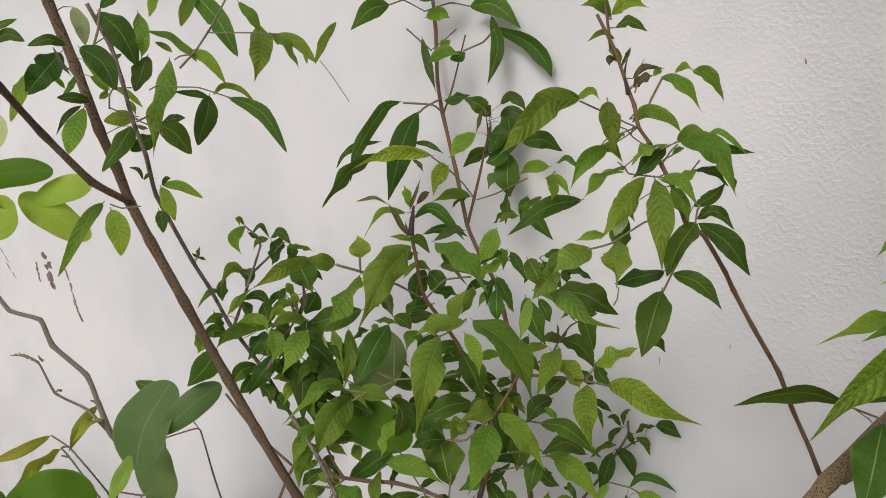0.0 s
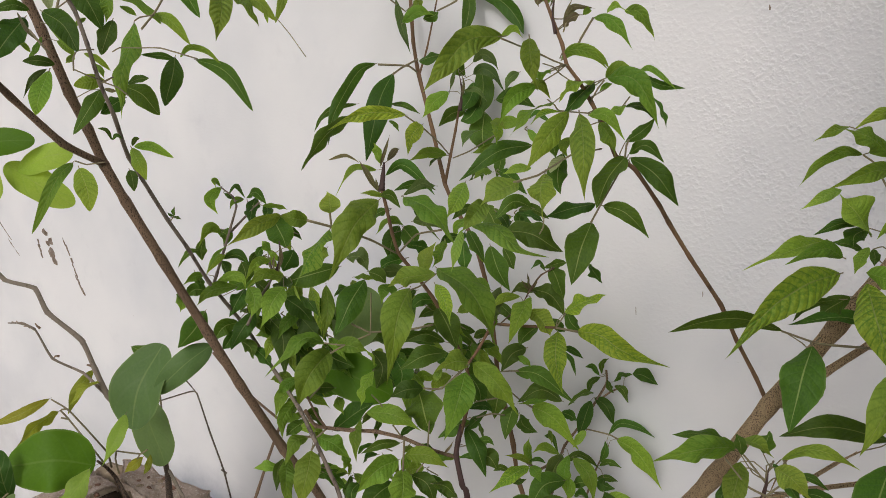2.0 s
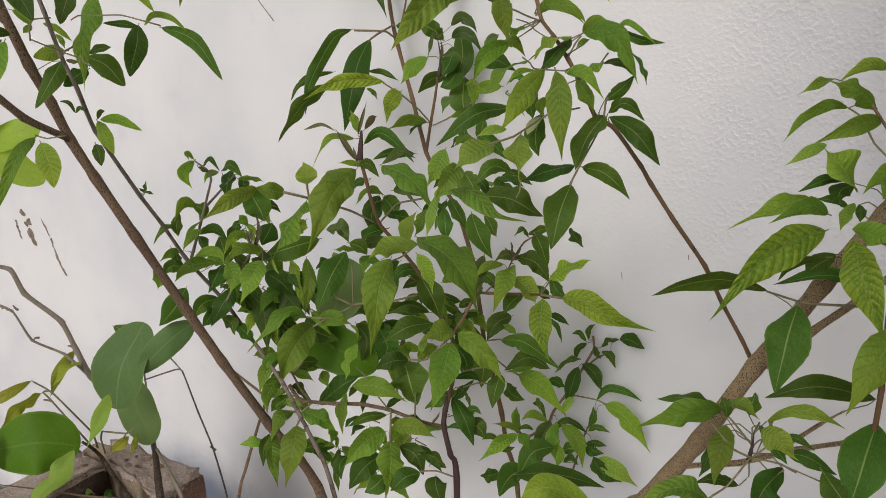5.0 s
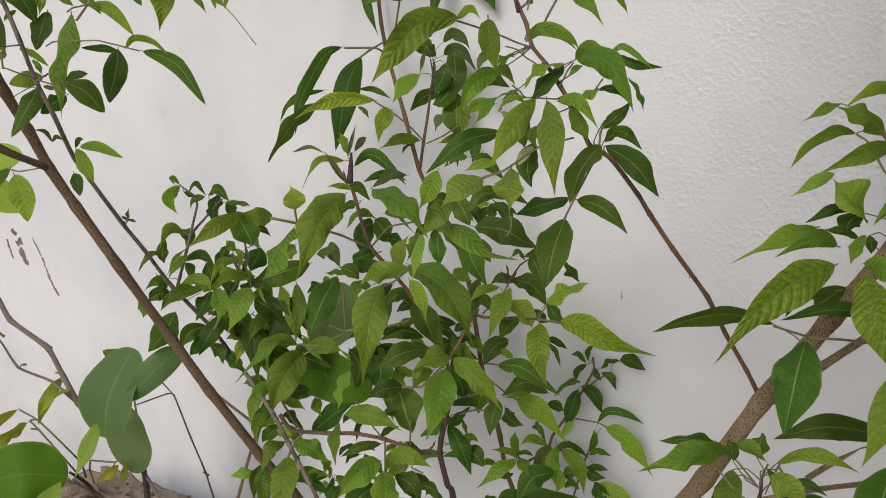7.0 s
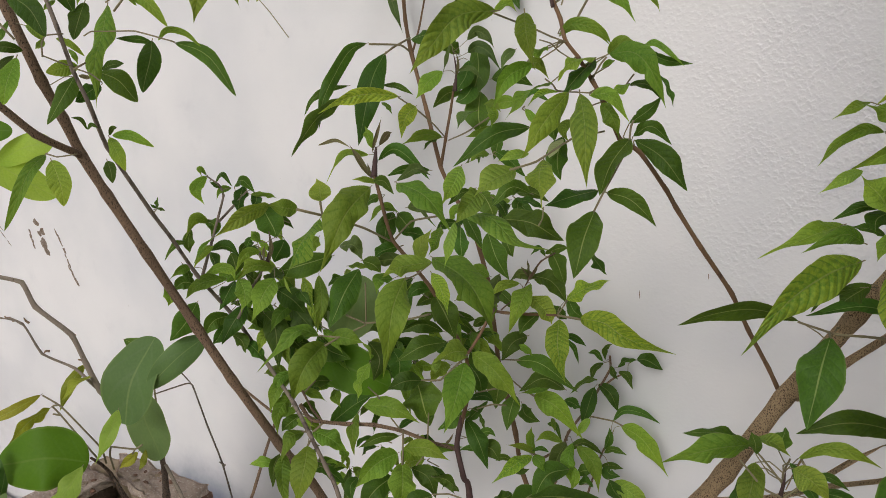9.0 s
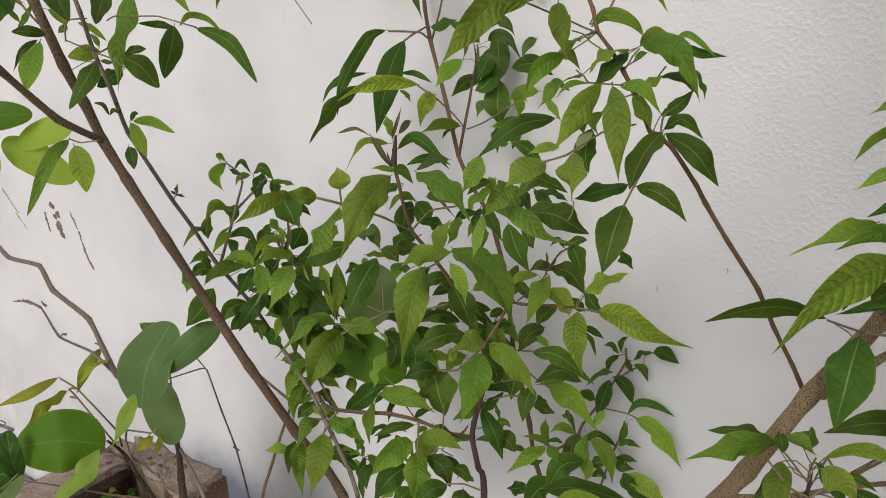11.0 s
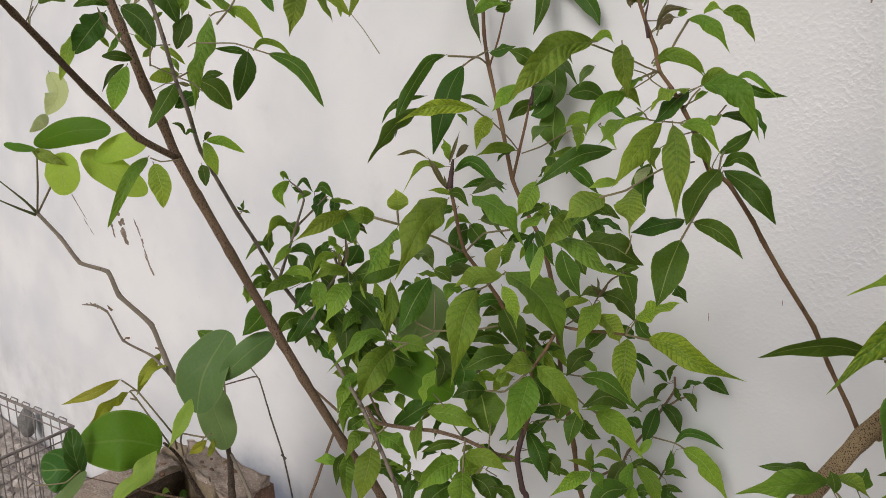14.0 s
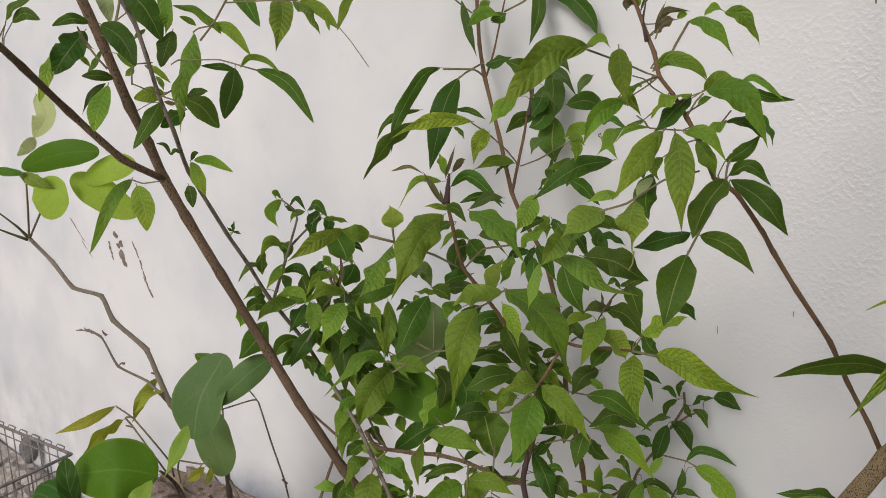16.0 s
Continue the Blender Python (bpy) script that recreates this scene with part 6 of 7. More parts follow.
    leaf(p, 0.008, MID, (0.234, 0.559, 1.371), (0.222, 0.537, 1.374), (0.208, 0.519, 1.364), (0.198, 0.513, 1.349))
    leaf(p, 0.013, MID, (0.256, 0.557, 1.362), (0.241, 0.529, 1.361), (0.216, 0.511, 1.349))
    leaf(p, 0.008, YOUNG, (0.226, 0.516, 1.349), (0.217, 0.498, 1.346), (0.204, 0.488, 1.336))
    leaf(p, 0.025, MID, (0.246, 0.521, 1.319), (0.236, 0.507, 1.336), (0.224, 0.504, 1.347))
    leaf(p, 0.007, MATURE, (0.239, 0.542, 1.322), (0.227, 0.522, 1.324), (0.212, 0.511, 1.316))
    leaf(p, 0.014, MATURE, (0.245, 0.540, 1.320), (0.237, 0.526, 1.316), (0.237, 0.524, 1.307))
    leaf(p, 0.007, MATURE, (0.243, 0.535, 1.304), (0.233, 0.522, 1.310), (0.223, 0.517, 1.311))
    leaf(p, 0.014, MID, (0.218, 0.534, 1.309), (0.202, 0.501, 1.306), (0.172, 0.479, 1.291))
    leaf(p, 0.012, MID, (0.232, 0.522, 1.300), (0.220, 0.500, 1.309), (0.198, 0.485, 1.297))
    leaf(p, 0.012, MID, (0.271, 0.550, 1.329), (0.261, 0.532, 1.328), (0.250, 0.523, 1.316))
    leaf(p, 0.015, MID, (0.276, 0.538, 1.326), (0.267, 0.522, 1.322), (0.262, 0.517, 1.314))
    leaf(p, 0.008, MID, (0.247, 0.514, 1.311), (0.243, 0.502, 1.303), (0.241, 0.498, 1.294))
    leaf(p, 0.007, MATURE, (0.249, 0.535, 1.306), (0.251, 0.531, 1.301), (0.251, 0.529, 1.295))
    leaf(p, 0.015, MID, (0.248, 0.490, 1.298), (0.261, 0.486, 1.296), (0.274, 0.494, 1.290))
    leaf(p, 0.025, LIME, (0.249, 0.488, 1.291), (0.259, 0.464, 1.270), (0.274, 0.465, 1.233))
    leaf(p, 0.023, MID, (0.281, 0.457, 1.248), (0.271, 0.425, 1.234), (0.259, 0.410, 1.203))
    leaf(p, 0.012, MATURE, (0.255, 0.550, 1.247), (0.233, 0.517, 1.257), (0.204, 0.499, 1.250))
    leaf(p, 0.006, MATURE, (0.233, 0.523, 1.269), (0.216, 0.498, 1.268), (0.207, 0.491, 1.256))
    leaf(p, 0.014, MATURE, (0.239, 0.535, 1.269), (0.229, 0.518, 1.264), (0.222, 0.512, 1.257))
    leaf(p, 0.019, MATURE, (0.277, 0.556, 1.155), (0.241, 0.510, 1.176), (0.207, 0.489, 1.168))
    leaf(p, 0.010, MID, (0.211, 0.483, 1.153), (0.228, 0.480, 1.167), (0.245, 0.483, 1.166), (0.261, 0.494, 1.155))
    leaf(p, 0.017, VEINED, (0.211, 0.452, 1.161), (0.224, 0.447, 1.157), (0.235, 0.451, 1.145))
    leaf(p, 0.010, MATURE, (0.207, 0.472, 1.154), (0.219, 0.464, 1.145), (0.228, 0.467, 1.131))
    leaf(p, 0.006, MATURE, (0.222, 0.476, 1.147), (0.232, 0.474, 1.149), (0.244, 0.479, 1.141))
    leaf(p, 0.012, MATURE, (0.226, 0.480, 1.133), (0.241, 0.475, 1.136), (0.259, 0.484, 1.123))
    leaf(p, 0.023, MATURE, (0.250, 0.469, 1.132), (0.263, 0.460, 1.121), (0.272, 0.462, 1.106))
    leaf(p, 0.030, MATURE, (0.278, 0.503, 1.160), (0.273, 0.471, 1.142), (0.267, 0.460, 1.110))
    leaf(p, 0.019, MATURE, (0.227, 0.455, 1.134), (0.219, 0.435, 1.129), (0.214, 0.429, 1.112))
    leaf(p, 0.017, MID, (0.188, 0.453, 1.158), (0.189, 0.434, 1.147), (0.187, 0.427, 1.123))
    leaf(p, 0.010, MATURE, (0.183, 0.456, 1.149), (0.181, 0.439, 1.138), (0.177, 0.433, 1.123))
    leaf(p, 0.009, MATURE, (0.199, 0.465, 1.106), (0.186, 0.448, 1.117), (0.173, 0.440, 1.114))
    leaf(p, 0.016, VEINED, (0.185, 0.429, 1.112), (0.168, 0.403, 1.129), (0.143, 0.386, 1.116))
    leaf(p, 0.009, MID, (0.043, 0.449, 1.440), (0.053, 0.446, 1.446), (0.068, 0.451, 1.440), (0.075, 0.457, 1.431))
    leaf(p, 0.010, MID, (0.048, 0.488, 1.471), (0.061, 0.485, 1.470), (0.071, 0.485, 1.461), (0.079, 0.490, 1.446))
    leaf(p, 0.006, MID, (0.058, 0.489, 1.474), (0.064, 0.487, 1.478), (0.073, 0.494, 1.475))
    leaf(p, 0.010, MID, (0.067, 0.502, 1.476), (0.078, 0.499, 1.475), (0.087, 0.499, 1.465), (0.092, 0.503, 1.453))
    leaf(p, 0.008, BRONZE, (0.041, 0.446, 1.461), (0.048, 0.445, 1.467), (0.055, 0.452, 1.470))
    leaf(p, 0.005, BRONZE, (0.036, 0.460, 1.468), (0.045, 0.458, 1.476), (0.057, 0.469, 1.475))
    leaf(p, 0.002, BRONZE, (0.041, 0.447, 1.463), (0.045, 0.444, 1.472), (0.047, 0.450, 1.482))
    leaf(p, 0.005, MID, (0.049, 0.464, 1.471), (0.053, 0.464, 1.474), (0.054, 0.466, 1.475))
    leaf(p, 0.005, BRONZE, (0.029, 0.438, 1.479), (0.027, 0.433, 1.479), (0.028, 0.432, 1.474))
    leaf(p, 0.007, MID, (0.032, 0.442, 1.478), (0.030, 0.436, 1.483), (0.025, 0.433, 1.486))
    leaf(p, 0.003, MATURE, (0.033, 0.442, 1.476), (0.037, 0.441, 1.483), (0.038, 0.444, 1.488))
    leaf(p, 0.009, MID, (0.025, 0.444, 1.494), (0.021, 0.433, 1.497), (0.013, 0.425, 1.490))
    leaf(p, 0.009, MATURE, (0.025, 0.447, 1.502), (0.035, 0.446, 1.506), (0.046, 0.453, 1.499))
    leaf(p, 0.009, MID, (0.021, 0.447, 1.509), (0.016, 0.434, 1.517), (0.005, 0.427, 1.515))
    leaf(p, 0.010, MID, (0.021, 0.448, 1.511), (0.033, 0.448, 1.519), (0.045, 0.457, 1.515))
    leaf(p, 0.008, MATURE, (0.018, 0.447, 1.520), (0.013, 0.435, 1.528), (0.002, 0.428, 1.530))
    leaf(p, 0.007, MID, (0.018, 0.447, 1.522), (0.025, 0.446, 1.531), (0.034, 0.453, 1.533))


young_tree()


def broad_leaved_sapling():
    p = thing("broad_leaved_sapling", (-0.575, 0.573, GROUND), "twiggy sapling with large round green leaves", "sapling")
    stem(p, "main_stem", TWIG, 0.0032, 0.0049, (-1.046, 0.479, 1.188), (-1.008, 0.496, 1.148), (-0.975, 0.509, 1.106), (-0.935, 0.536, 1.092), (-0.904, 0.536, 1.055), (-0.845, 0.556, 1.012), (-0.830, 0.565, 0.961), (-0.816, 0.574, 0.913), (-0.830, 0.620, 0.840), (-0.766, 0.630, 0.775))
    stem(p, "twig", TWIG, 0.0010, 0.0028, (-0.956, 0.503, 1.038), (-0.926, 0.523, 1.026), (-0.896, 0.531, 0.977), (-0.853, 0.557, 0.952), (-0.821, 0.572, 0.918))
    stem(p, "twig", TWIG, 0.0010, 0.0024, (-0.961, 0.499, 1.036), (-0.941, 0.514, 1.035), (-0.925, 0.523, 1.025))
    stem(p, "twig", GREEN, 0.0009, 0.0028, (-1.067, 0.420, 1.262), (-1.045, 0.461, 1.212), (-1.046, 0.479, 1.188))
    stem(p, "twig", GREEN, 0.0009, 0.0028, (-1.061, 0.413, 1.225), (-1.054, 0.450, 1.201), (-1.047, 0.477, 1.185))
    stem(p, "branch", DEEP, 0.0020, 0.0053, (-0.748, 0.507, 0.845), (-0.759, 0.528, 0.819), (-0.763, 0.542, 0.795), (-0.746, 0.545, 0.769), (-0.736, 0.554, 0.738), (-0.714, 0.557, 0.701), (-0.631, 0.565, 0.301), (-0.575, 0.573, -0.130))
    stem(p, "branch", DEEP, 0.0045, 0.0074, (-0.773, 0.641, 0.774), (-0.741, 0.623, 0.766), (-0.684, 0.584, 0.759), (-0.648, 0.561, 0.727), (-0.574, 0.522, 0.314), (-0.525, 0.483, -0.130))
    stem(p, "twig", TWIG, 0.0028, 0.0044, (-0.740, 0.626, 0.774), (-0.668, 0.597, 0.764), (-0.617, 0.581, 0.728), (-0.534, 0.560, 0.314), (-0.479, 0.539, -0.130))
    stem(p, "twig", DARK, 0.0007, 0.0023, (-0.865, 0.429, 0.775), (-0.817, 0.469, 0.759), (-0.776, 0.514, 0.735), (-0.730, 0.553, 0.722))
    stem(p, "shoot", GREY, 0.0013, 0.0018, (-0.830, 0.678, 0.861), (-0.828, 0.743, 0.856), (-0.825, 0.756, 0.849), (-0.794, 0.757, 0.772), (-0.764, 0.759, 0.701), (-0.728, 0.754, 0.592), (-0.663, 0.746, 0.246), (-0.619, 0.739, -0.130))
    stem(p, "shoot", GREY, 0.0009, 0.0013, (-0.825, 0.756, 0.849), (-0.835, 0.752, 0.862), (-0.846, 0.748, 0.875))
    stem(p, "shoot", GREY, 0.0013, 0.0022, (-0.769, 0.756, 0.705), (-0.764, 0.759, 0.701), (-0.759, 0.761, 0.697))
    stem(p, "shoot", DARK, 0.0022, 0.0026, (-0.476, 0.736, 1.007), (-0.515, 0.672, 0.895), (-0.542, 0.645, 0.789), (-0.546, 0.628, 0.741), (-0.563, 0.557, 0.320), (-0.574, 0.487, -0.130))
    stem(p, "shoot", DARK, 0.0017, 0.0019, (-0.565, 0.597, 1.036), (-0.494, 0.589, 0.998), (-0.436, 0.598, 0.965))
    stem(p, "knot", DARK, 0.0012, 0.0032, (-0.899, 0.582, 1.001), (-0.894, 0.583, 0.996), (-0.890, 0.585, 0.991))
    stem(p, "knot", DARK, 0.0012, 0.0027, (-0.870, 0.574, 0.957), (-0.865, 0.577, 0.956), (-0.860, 0.579, 0.953))
    stem(p, "knot", DARK, 0.0008, 0.0024, (-0.965, 0.544, 1.023), (-0.962, 0.545, 1.018), (-0.957, 0.547, 1.014))
    stem(p, "knot", DARK, 0.0008, 0.0024, (-0.980, 0.532, 1.017), (-0.975, 0.536, 1.018), (-0.971, 0.538, 1.015))
    stem(p, "knot", DARK, 0.0008, 0.0024, (-0.929, 0.549, 0.964), (-0.926, 0.552, 0.968), (-0.921, 0.555, 0.968))
    stem(p, "knot", DARK, 0.0008, 0.0020, (-0.993, 0.527, 1.026), (-0.989, 0.528, 1.023), (-0.984, 0.532, 1.023))
    stem(p, "knot", DARK, 0.0008, 0.0023, (-0.838, 0.581, 0.912), (-0.837, 0.584, 0.918), (-0.833, 0.585, 0.912))
    petiole(p, 0.0017, (-0.901, 0.430, 1.302), (-0.947, 0.445, 1.253), (-1.046, 0.479, 1.188))
    petiole(p, 0.0017, (-0.872, 0.448, 1.286), (-0.930, 0.457, 1.249), (-1.045, 0.481, 1.190))
    petiole(p, 0.0017, (-0.801, 0.661, 0.926), (-0.792, 0.656, 0.855), (-0.767, 0.642, 0.763))
    petiole(p, 0.0016, (-0.891, 0.519, 0.909), (-0.853, 0.527, 0.895), (-0.783, 0.543, 0.835), (-0.771, 0.542, 0.810))
    petiole(p, 0.0016, (-0.867, 0.519, 0.896), (-0.854, 0.523, 0.884), (-0.769, 0.526, 0.831), (-0.767, 0.532, 0.811))
    petiole(p, 0.0016, (-0.856, 0.526, 0.898), (-0.865, 0.520, 0.897))
    petiole(p, 0.0016, (-0.863, 0.517, 0.884), (-0.853, 0.523, 0.882))
    petiole(p, 0.0016, (-0.778, 0.557, 0.831), (-0.745, 0.578, 0.826), (-0.736, 0.586, 0.833))
    petiole(p, 0.0016, (-0.745, 0.578, 0.826), (-0.750, 0.570, 0.812))
    petiole(p, 0.0016, (-0.760, 0.547, 0.800), (-0.768, 0.548, 0.823), (-0.778, 0.557, 0.831))
    petiole(p, 0.0013, (-0.851, 0.348, 0.804), (-0.813, 0.377, 0.810), (-0.798, 0.395, 0.829))
    leaf(p, 0.038, BROAD, (-0.834, 0.400, 1.326), (-0.766, 0.424, 1.347), (-0.727, 0.458, 1.350))
    leaf(p, 0.037, BROAD_PALE, (-0.770, 0.452, 1.306), (-0.721, 0.467, 1.327), (-0.696, 0.491, 1.332))
    leaf(p, 0.046, BROAD_PALE, (-0.798, 0.451, 1.315), (-0.735, 0.458, 1.290), (-0.695, 0.484, 1.260))
    leaf(p, 0.044, BROAD_PALE, (-0.786, 0.410, 1.316), (-0.760, 0.402, 1.294), (-0.754, 0.400, 1.262))
    leaf(p, 0.018, YOUNG, (-0.817, 0.388, 1.320), (-0.777, 0.394, 1.313), (-0.755, 0.409, 1.300))
    leaf(p, 0.012, BROAD, (-0.843, 0.365, 1.328), (-0.813, 0.370, 1.325), (-0.794, 0.385, 1.323))
    leaf(p, 0.033, PALE, (-0.835, 0.432, 1.425), (-0.800, 0.426, 1.397), (-0.811, 0.411, 1.367))
    leaf(p, 0.016, PALE, (-0.820, 0.416, 1.368), (-0.814, 0.405, 1.357), (-0.825, 0.393, 1.343))
    leaf(p, 0.018, YELLOW, (-0.869, 0.506, 0.921), (-0.876, 0.462, 0.909), (-0.917, 0.427, 0.889))
    leaf(p, 0.022, YELLOW, (-0.835, 0.501, 0.909), (-0.833, 0.467, 0.902), (-0.858, 0.441, 0.866))
    leaf(p, 0.088, BROAD_DULL, (-0.739, 0.634, 1.003), (-0.739, 0.584, 0.947), (-0.742, 0.565, 0.877))
    leaf(p, 0.045, BROAD_DULL, (-0.664, 0.671, 1.005), (-0.673, 0.626, 0.985), (-0.710, 0.591, 0.938))
    leaf(p, 0.061, BROAD_GREY, (-0.815, 0.638, 0.892), (-0.770, 0.620, 0.844), (-0.744, 0.622, 0.785))
    leaf(p, 0.026, MATURE, (-0.901, 0.678, 0.952), (-0.857, 0.681, 0.947), (-0.831, 0.700, 0.951))
    leaf(p, 0.039, MATURE, (-0.668, 0.668, 1.065), (-0.662, 0.638, 1.041), (-0.679, 0.620, 1.012))
    leaf(p, 0.095, BROAD, (-0.751, 0.504, 0.838), (-0.784, 0.456, 0.858), (-0.844, 0.416, 0.847))
    leaf(p, 0.025, BACKLIT, (-0.714, 0.541, 0.921), (-0.697, 0.511, 0.896), (-0.712, 0.491, 0.853))
    leaf(p, 0.022, YELLOW, (-0.858, 0.578, 0.950), (-0.850, 0.544, 0.928), (-0.860, 0.528, 0.885))
    leaf(p, 0.018, YELLOW, (-0.820, 0.568, 0.941), (-0.824, 0.539, 0.935), (-0.841, 0.523, 0.909))
    leaf(p, 0.016, YELLOW, (-0.746, 0.583, 0.818), (-0.746, 0.566, 0.811), (-0.759, 0.555, 0.799))
    leaf(p, 0.011, YELLOW, (-0.726, 0.585, 0.828), (-0.718, 0.573, 0.815), (-0.723, 0.567, 0.800))
    leaf(p, 0.068, BROAD_VEINED, (-0.830, 0.413, 0.801), (-0.839, 0.386, 0.818), (-0.868, 0.366, 0.815))
    leaf(p, 0.031, BROAD_VEINED, (-0.825, 0.407, 0.804), (-0.818, 0.398, 0.849), (-0.832, 0.403, 0.885))
    leaf(p, 0.020, BROAD_GREY, (-0.785, 0.398, 0.831), (-0.778, 0.361, 0.809), (-0.803, 0.336, 0.776))
    leaf(p, 0.032, BACKLIT, (-0.695, 0.465, 0.869), (-0.690, 0.423, 0.837), (-0.729, 0.381, 0.786))


broad_leaved_sapling()

# ---- brick planter ----
PALE_BRICK = mottled("buff_brick", rgb(0.40, 0.31, 0.22), rgb(0.30, 0.225, 0.16), rgb(0.50, 0.42, 0.34), 25.0)
# Brick of the hole's side; shade and soil tone are in the colour.
SHADED_BRICK = mottled("shaded_brick", rgb(0.085, 0.058, 0.043), rgb(0.06, 0.043, 0.034), rgb(0.15, 0.11, 0.085), 25.0)
DARK_SOIL = mottled("dark_soil", rgb(0.06, 0.045, 0.035), rgb(0.10, 0.075, 0.055), rgb(0.16, 0.13, 0.10), 20.0)


def prism(plan, z0, z1, bevel, rough, cuts=3):
    """A block on a four-cornered plan, its faces uneven and its edges worn."""
    bm = bmesh.new()
    low = [bm.verts.new((x, y, z0)) for x, y in plan]
    high = [bm.verts.new((x, y, z1)) for x, y in plan]
    bm.faces.new(low[::-1])
    bm.faces.new(high)
    for k in range(4):
        bm.faces.new((low[k], low[(k + 1) % 4], high[(k + 1) % 4], high[k]))
    bmesh.ops.recalc_face_normals(bm, faces=bm.faces)
    bmesh.ops.subdivide_edges(bm, edges=bm.edges[:], cuts=cuts, use_grid_fill=True)
    bmesh.ops.bevel(bm, geom=[e for e in bm.edges if e.calc_face_angle(0) > 0.8], offset=bevel, segments=2, affect="EDGES")
    for v in bm.verts:
        v.co += noise.noise_vector(v.co * 30) * rough + noise.noise_vector(v.co * 110) * rough * 0.6
    return bm


def brick_planter():
    """Ring of old bricks round a planting hole, three sides standing, its top crusted with mortar."""
    p = thing("brick_planter", (-0.80, 0.56, GROUND), "crumbling old brick planter crusted with grey-pink mortar", "planter")
    rng = random.Random(3)
    course = 0.075
    top = 0.722
    for row in range(11):
        z1 = top - row * course
        z0 = z1 - course + 0.008
        s = 0.07 * (row % 2)
        plans = [
            ((-0.815 - s, 0.598), (-0.655 - s * 0.2, 0.570), (-0.676 - s * 0.2, 0.668), (-0.835 - s, 0.660)),
            ((-0.940, 0.600), (-0.822 - s, 0.598), (-0.842 - s, 0.664), (-0.945, 0.640)),
            ((-0.925, 0.452 - s), (-0.828, 0.452 - s), (-0.838, 0.592 - s), (-0.928, 0.592 - s)),
            ((-0.925, 0.302 - s), (-0.828, 0.302 - s), (-0.828, 0.444 - s), (-0.925, 0.444 - s)),
        ]
        if row == 0:
            plans.append(((-0.815, 0.598), (-0.730, 0.583), (-0.750, 0.664), (-0.835, 0.660)))
            plans[0] = ((-0.723, 0.582), (-0.655, 0.570), (-0.676, 0.668), (-0.743, 0.664))
        for plan in plans:
            j = rng.uniform(-0.004, 0.004)
            part("brick", prism([(x + j, y - j) for x, y in plan], z0 - rng.uniform(0, 0.003), z1, 0.005, 0.003), SHADED_BRICK if plan in plans[2:4] else BRICK if plan is plans[0] else PALE_BRICK, p)
    part("mortar_cap", prism([(-0.845, 0.600), (-0.668, 0.578), (-0.684, 0.662), (-0.930, 0.655)], top - 0.004, top + 0.010, 0.003, 0.009, 13), MORTAR, p, "crumbling grey-pink mortar crust")
    part("mortar_cap", prism([(-0.922, 0.250), (-0.832, 0.255), (-0.842, 0.590), (-0.930, 0.596)], top - 0.004, top + 0.010, 0.003, 0.009, 13), MORTAR, p, "crumbling grey-pink mortar crust")
    for k in range(46):
        side = k % 3 == 0
        at = Vector((rng.uniform(-0.915, -0.845), rng.uniform(0.27, 0.59), top + 0.008) if side else (rng.uniform(-0.83, -0.70), rng.uniform(0.600, 0.650), top + 0.008))
        bm = bmesh.new()
        bmesh.ops.create_icosphere(bm, subdivisions=1, radius=rng.uniform(0.003, 0.009))
        for v in bm.verts:
            v.co = Vector((v.co.x * 1.3, v.co.y, v.co.z * 0.7)) * (0.8 + 0.6 * noise.noise(v.co * 140 + at * 50)) + at
        part("crumb", bm, rng.choice((MORTAR, RUBBLE, PALE_BRICK, BRICK)), p, smooth=False)
    part("soil_fill", solid((-0.84, 0.20, GROUND), (-0.60, 0.585, top - 0.10), 0.02, 0.018, 6), DARK_SOIL, p, "dark soil inside the planter")


brick_planter()


def planter_weed():
    """Low weed sprouting from the planting hole."""
    p = thing("weed", (-0.72, 0.50, 0.60), "small leafy green weed sprouting in the planter", "weed")
    rng = random.Random(21)
    for k in range(7):
        foot = Vector((-0.74 + rng.uniform(-0.05, 0.06), 0.50 + rng.uniform(-0.04, 0.05), 0.60))
        head = foot + Vector((rng.uniform(-0.03, 0.03), rng.uniform(-0.02, 0.02), rng.uniform(0.085, 0.125)))
        stem(p, "stem", GREEN, 0.0012, 0.002, head, foot.lerp(head, 0.5) + Vector((0.006, 0, 0)), foot)
        tuft(p, head, 5, 0.034)


planter_weed()


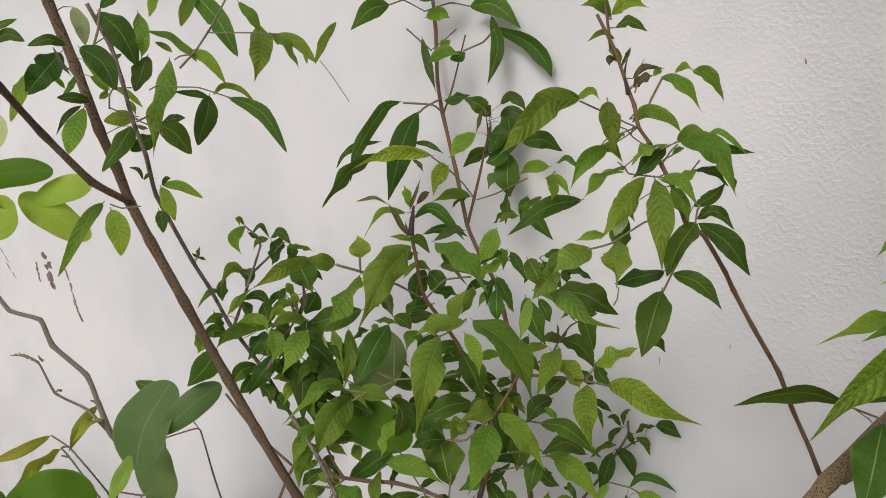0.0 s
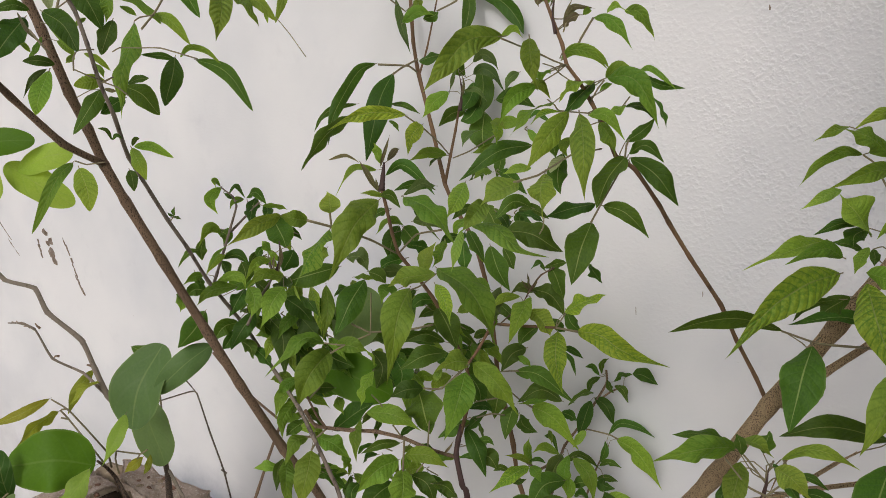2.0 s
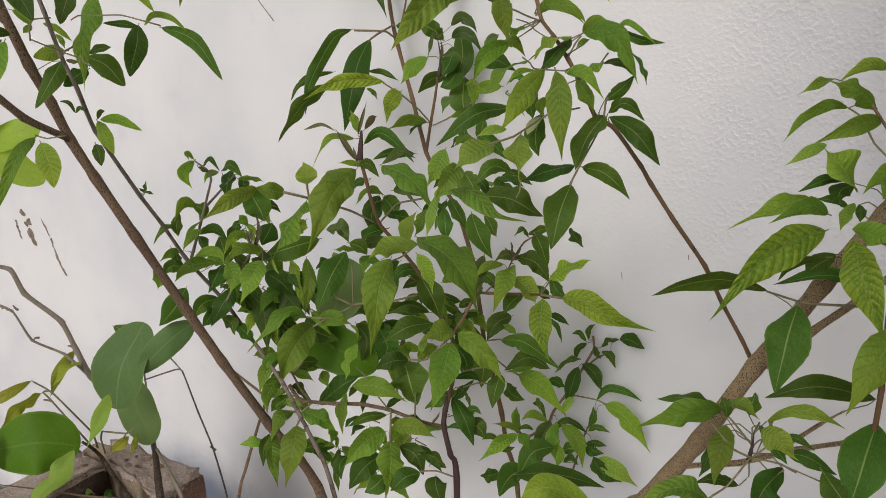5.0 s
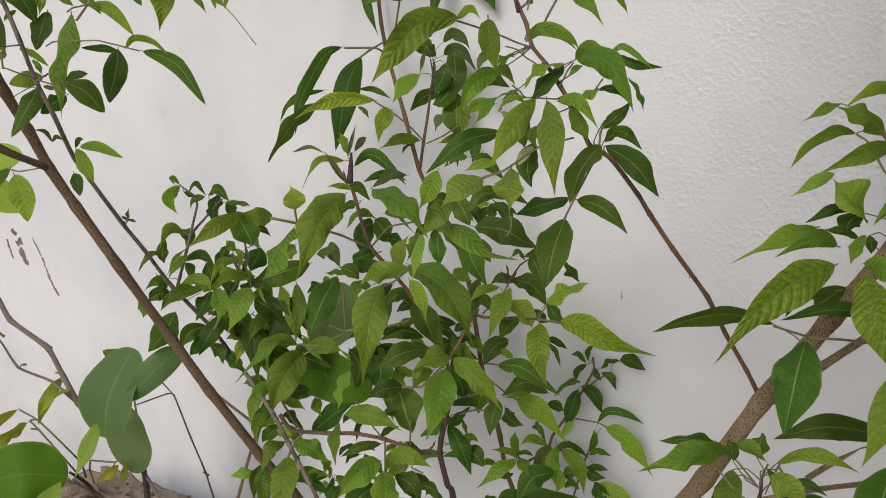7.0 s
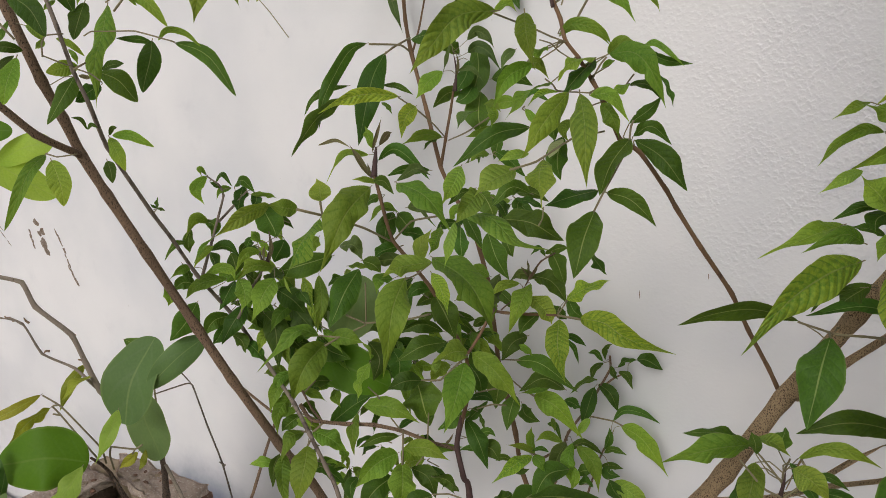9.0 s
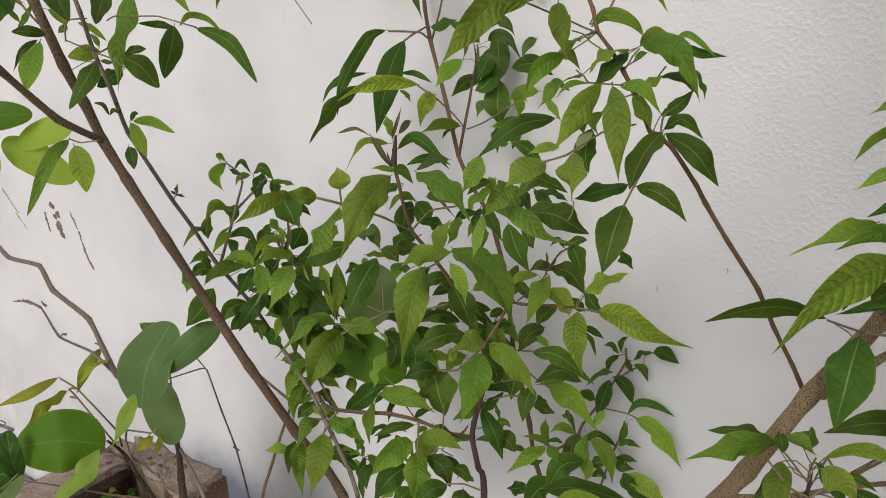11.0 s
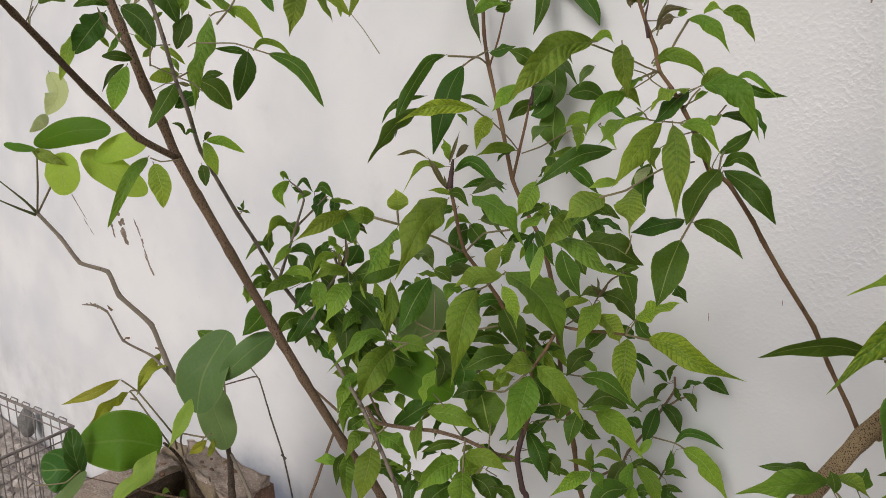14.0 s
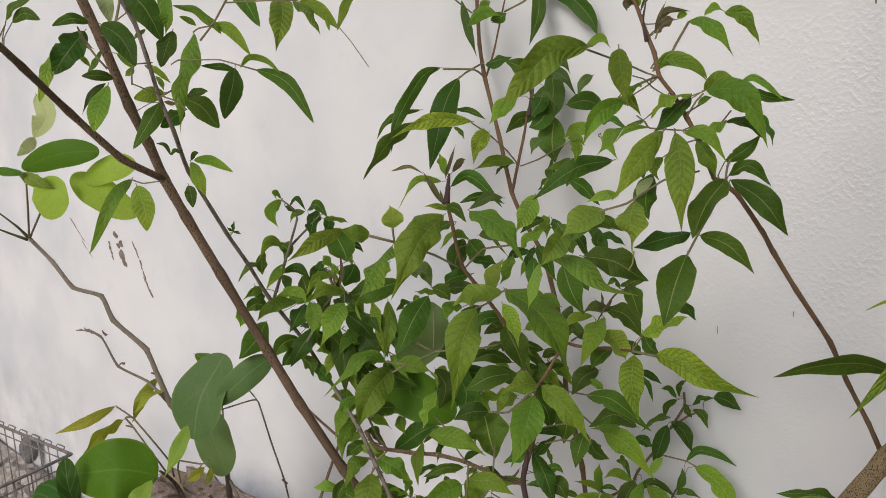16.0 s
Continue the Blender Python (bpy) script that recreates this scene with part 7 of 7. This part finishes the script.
def wire_cage():
    """Open wire cage with hooked bar ends along its rim."""
    x0, x1, y0, y1, z0, z1 = -2.05, -1.265, 0.14, 0.59, GROUND, 0.65
    p = thing("wire_cage", (-1.65, 0.36, GROUND), "rusty grey wire cage with an open top beside the wall", "cage")
    for zz, r in ((z1, 0.0036), (z1 - 0.022, 0.0016), (z1 - 0.2, 0.0028), (z0 + 0.3, 0.0028), (z0 + 0.01, 0.0035)):
        for a, b in (((x0, y1), (x1, y1)), ((x1, y1), (x1, y0)), ((x0, y0), (x1, y0)), ((x0, y0), (x0, y1))):
            part("rail", tube([(*a, zz), (*b, zz)], r, r, 8, 6, 0.04), STEEL, p)
    spots = [(x1 - 0.018 - k * 0.035, y1) for k in range(22)] + [(x1, y1 - 0.02 - k * 0.035) for k in range(12)]
    for k, (x, y) in enumerate(spots):
        part("bar", tube([(x, y, z0), (x, y, (z0 + z1) / 2), (x, y, z1 + 0.004)], 0.0014, 0.0014, 6, 3, 0.03), STEEL, p)
    for k in range(8):
        x = x1 - 0.03 - k * 0.048
        part("hook", tube([(x, y1, z1), (x, y1 + 0.004, z1 + 0.008), (x - 0.026, y1 + 0.004, z1 + 0.008), (x - 0.028, y1, z1)], 0.0015, 0.0015, 6, 3, 0.0), STEEL, p)
    p.location, p.rotation_euler = (-1.646, 0.319, GROUND), (0, 0, radians(8))


wire_cage()


def rubble_heap():
    """Broken lumps of plaster and stone strewn along the foot of the wall."""
    rng = random.Random(9)

    def top(x, y):
        return GROUND + 0.04 + 0.05 * min(max((y - 0.5) / 0.4, 0.0), 1.0) + 0.05 * noise.noise(Vector((x * 4, y * 4, 0)))

    bm = bmesh.new()
    nx, ny = 40, 20
    mound = [[bm.verts.new((x, y, top(x, y) - 0.06 * (i in (0, nx) or k == 0))) for i, x in ((i, -3.9 + 2.0 * i / nx) for i in range(nx + 1))] for k, y in ((k, 0.19 + 0.80 * k / ny) for k in range(ny + 1))]
    for a, b in zip(mound, mound[1:]):
        for k in range(nx):
            bm.faces.new((a[k], a[k + 1], b[k + 1], b[k]))
    for k in range(1500):
        at = Vector((rng.uniform(-3.85, -1.95), rng.uniform(0.22, 0.95), 0))
        size = rng.uniform(0.010, 0.030) if k % 6 else rng.uniform(0.03, 0.055)
        at.z = top(at.x, at.y) + size * 0.3
        made = bmesh.ops.create_icosphere(bm, subdivisions=1, radius=size)["verts"]
        squash = Vector((rng.uniform(0.8, 1.5), rng.uniform(0.8, 1.2), rng.uniform(0.5, 0.9)))
        for v in made:
            v.co = Vector([c * q for c, q in zip(v.co, squash)]) * (0.8 + 0.7 * noise.noise(v.co * 45 + at * 30)) + at
            v.co.y = min(v.co.y, 0.99)
    tagged(part("rubble", bm, RUBBLE, None, smooth=False), "grey broken rubble strewn along the foot of the wall", "rubble", kind="stuff")
    bm = bmesh.new()
    bmesh.ops.create_icosphere(bm, subdivisions=3, radius=0.5)
    for v in bm.verts:
        v.co = Vector((v.co.x * 0.070, v.co.y * 0.06, v.co.z * 0.118)) * (1 + 0.12 * noise.noise(v.co * 4)) + Vector((-2.552, 0.955, 0.097))
    tagged(part("stone", bm, STONE, None), "rounded dark grey stone leaning on the white wall", "stone")


rubble_heap()


# ---- scraped marks on the wall ----
def scrape(at, length, width, lean):
    """A line of ragged flecks where paint and cement were scraped on the plaster."""
    rng = random.Random(int(at[0] * 1000))
    p = thing("scrape_mark", (at[0], 0.998, at[1]), "ragged brown scrape mark on the white plaster", "scrape mark", "scrape marks on the wall")
    count = max(1, int(length / 0.014))
    for k in range(count):
        f = (k + rng.uniform(0.1, 0.9)) / count
        mid = Vector((at[0] + lean * (f - 0.5) * length + rng.uniform(-0.4, 0.4) * width, 0.9975, at[1] + (0.5 - f) * length))
        w = width * rng.uniform(0.35, 0.75)
        tall = min(length * 0.5, rng.uniform(0.009, 0.02))
        sides = 8
        bm = bmesh.new()
        ring = [bm.verts.new(mid + Vector((w * math.cos(a) * r - lean * tall * math.sin(a) * r, 0.002, tall * math.sin(a) * r))) for a, r in ((6.283 * n / sides, rng.uniform(0.5, 1.1)) for n in range(sides))]
        top = bm.verts.new(mid)
        for n in range(sides):
            bm.faces.new((ring[n], ring[(n + 1) % sides], top))
        part("fleck", bm, SCRAPE, p)


scrape((-1.765, 0.975), 0.095, 0.03, 0.4)
scrape((-1.825, 0.970), 0.06, 0.016, 0.4)
scrape((-1.665, 0.955), 0.11, 0.011, 0.5)
scrape((-1.635, 0.885), 0.06, 0.012, 0.6)
scrape((-2.03, 1.01), 0.06, 0.006, 1.2)
scrape((-1.97, 0.945), 0.04, 0.006, 1.2)
scrape((-0.061, 1.084), 0.02, 0.0011, 0.1)
scrape((0.036, 1.126), 0.012, 0.001, 0.1)
scrape((0.089, 1.523), 0.01, 0.0018, 0.1)
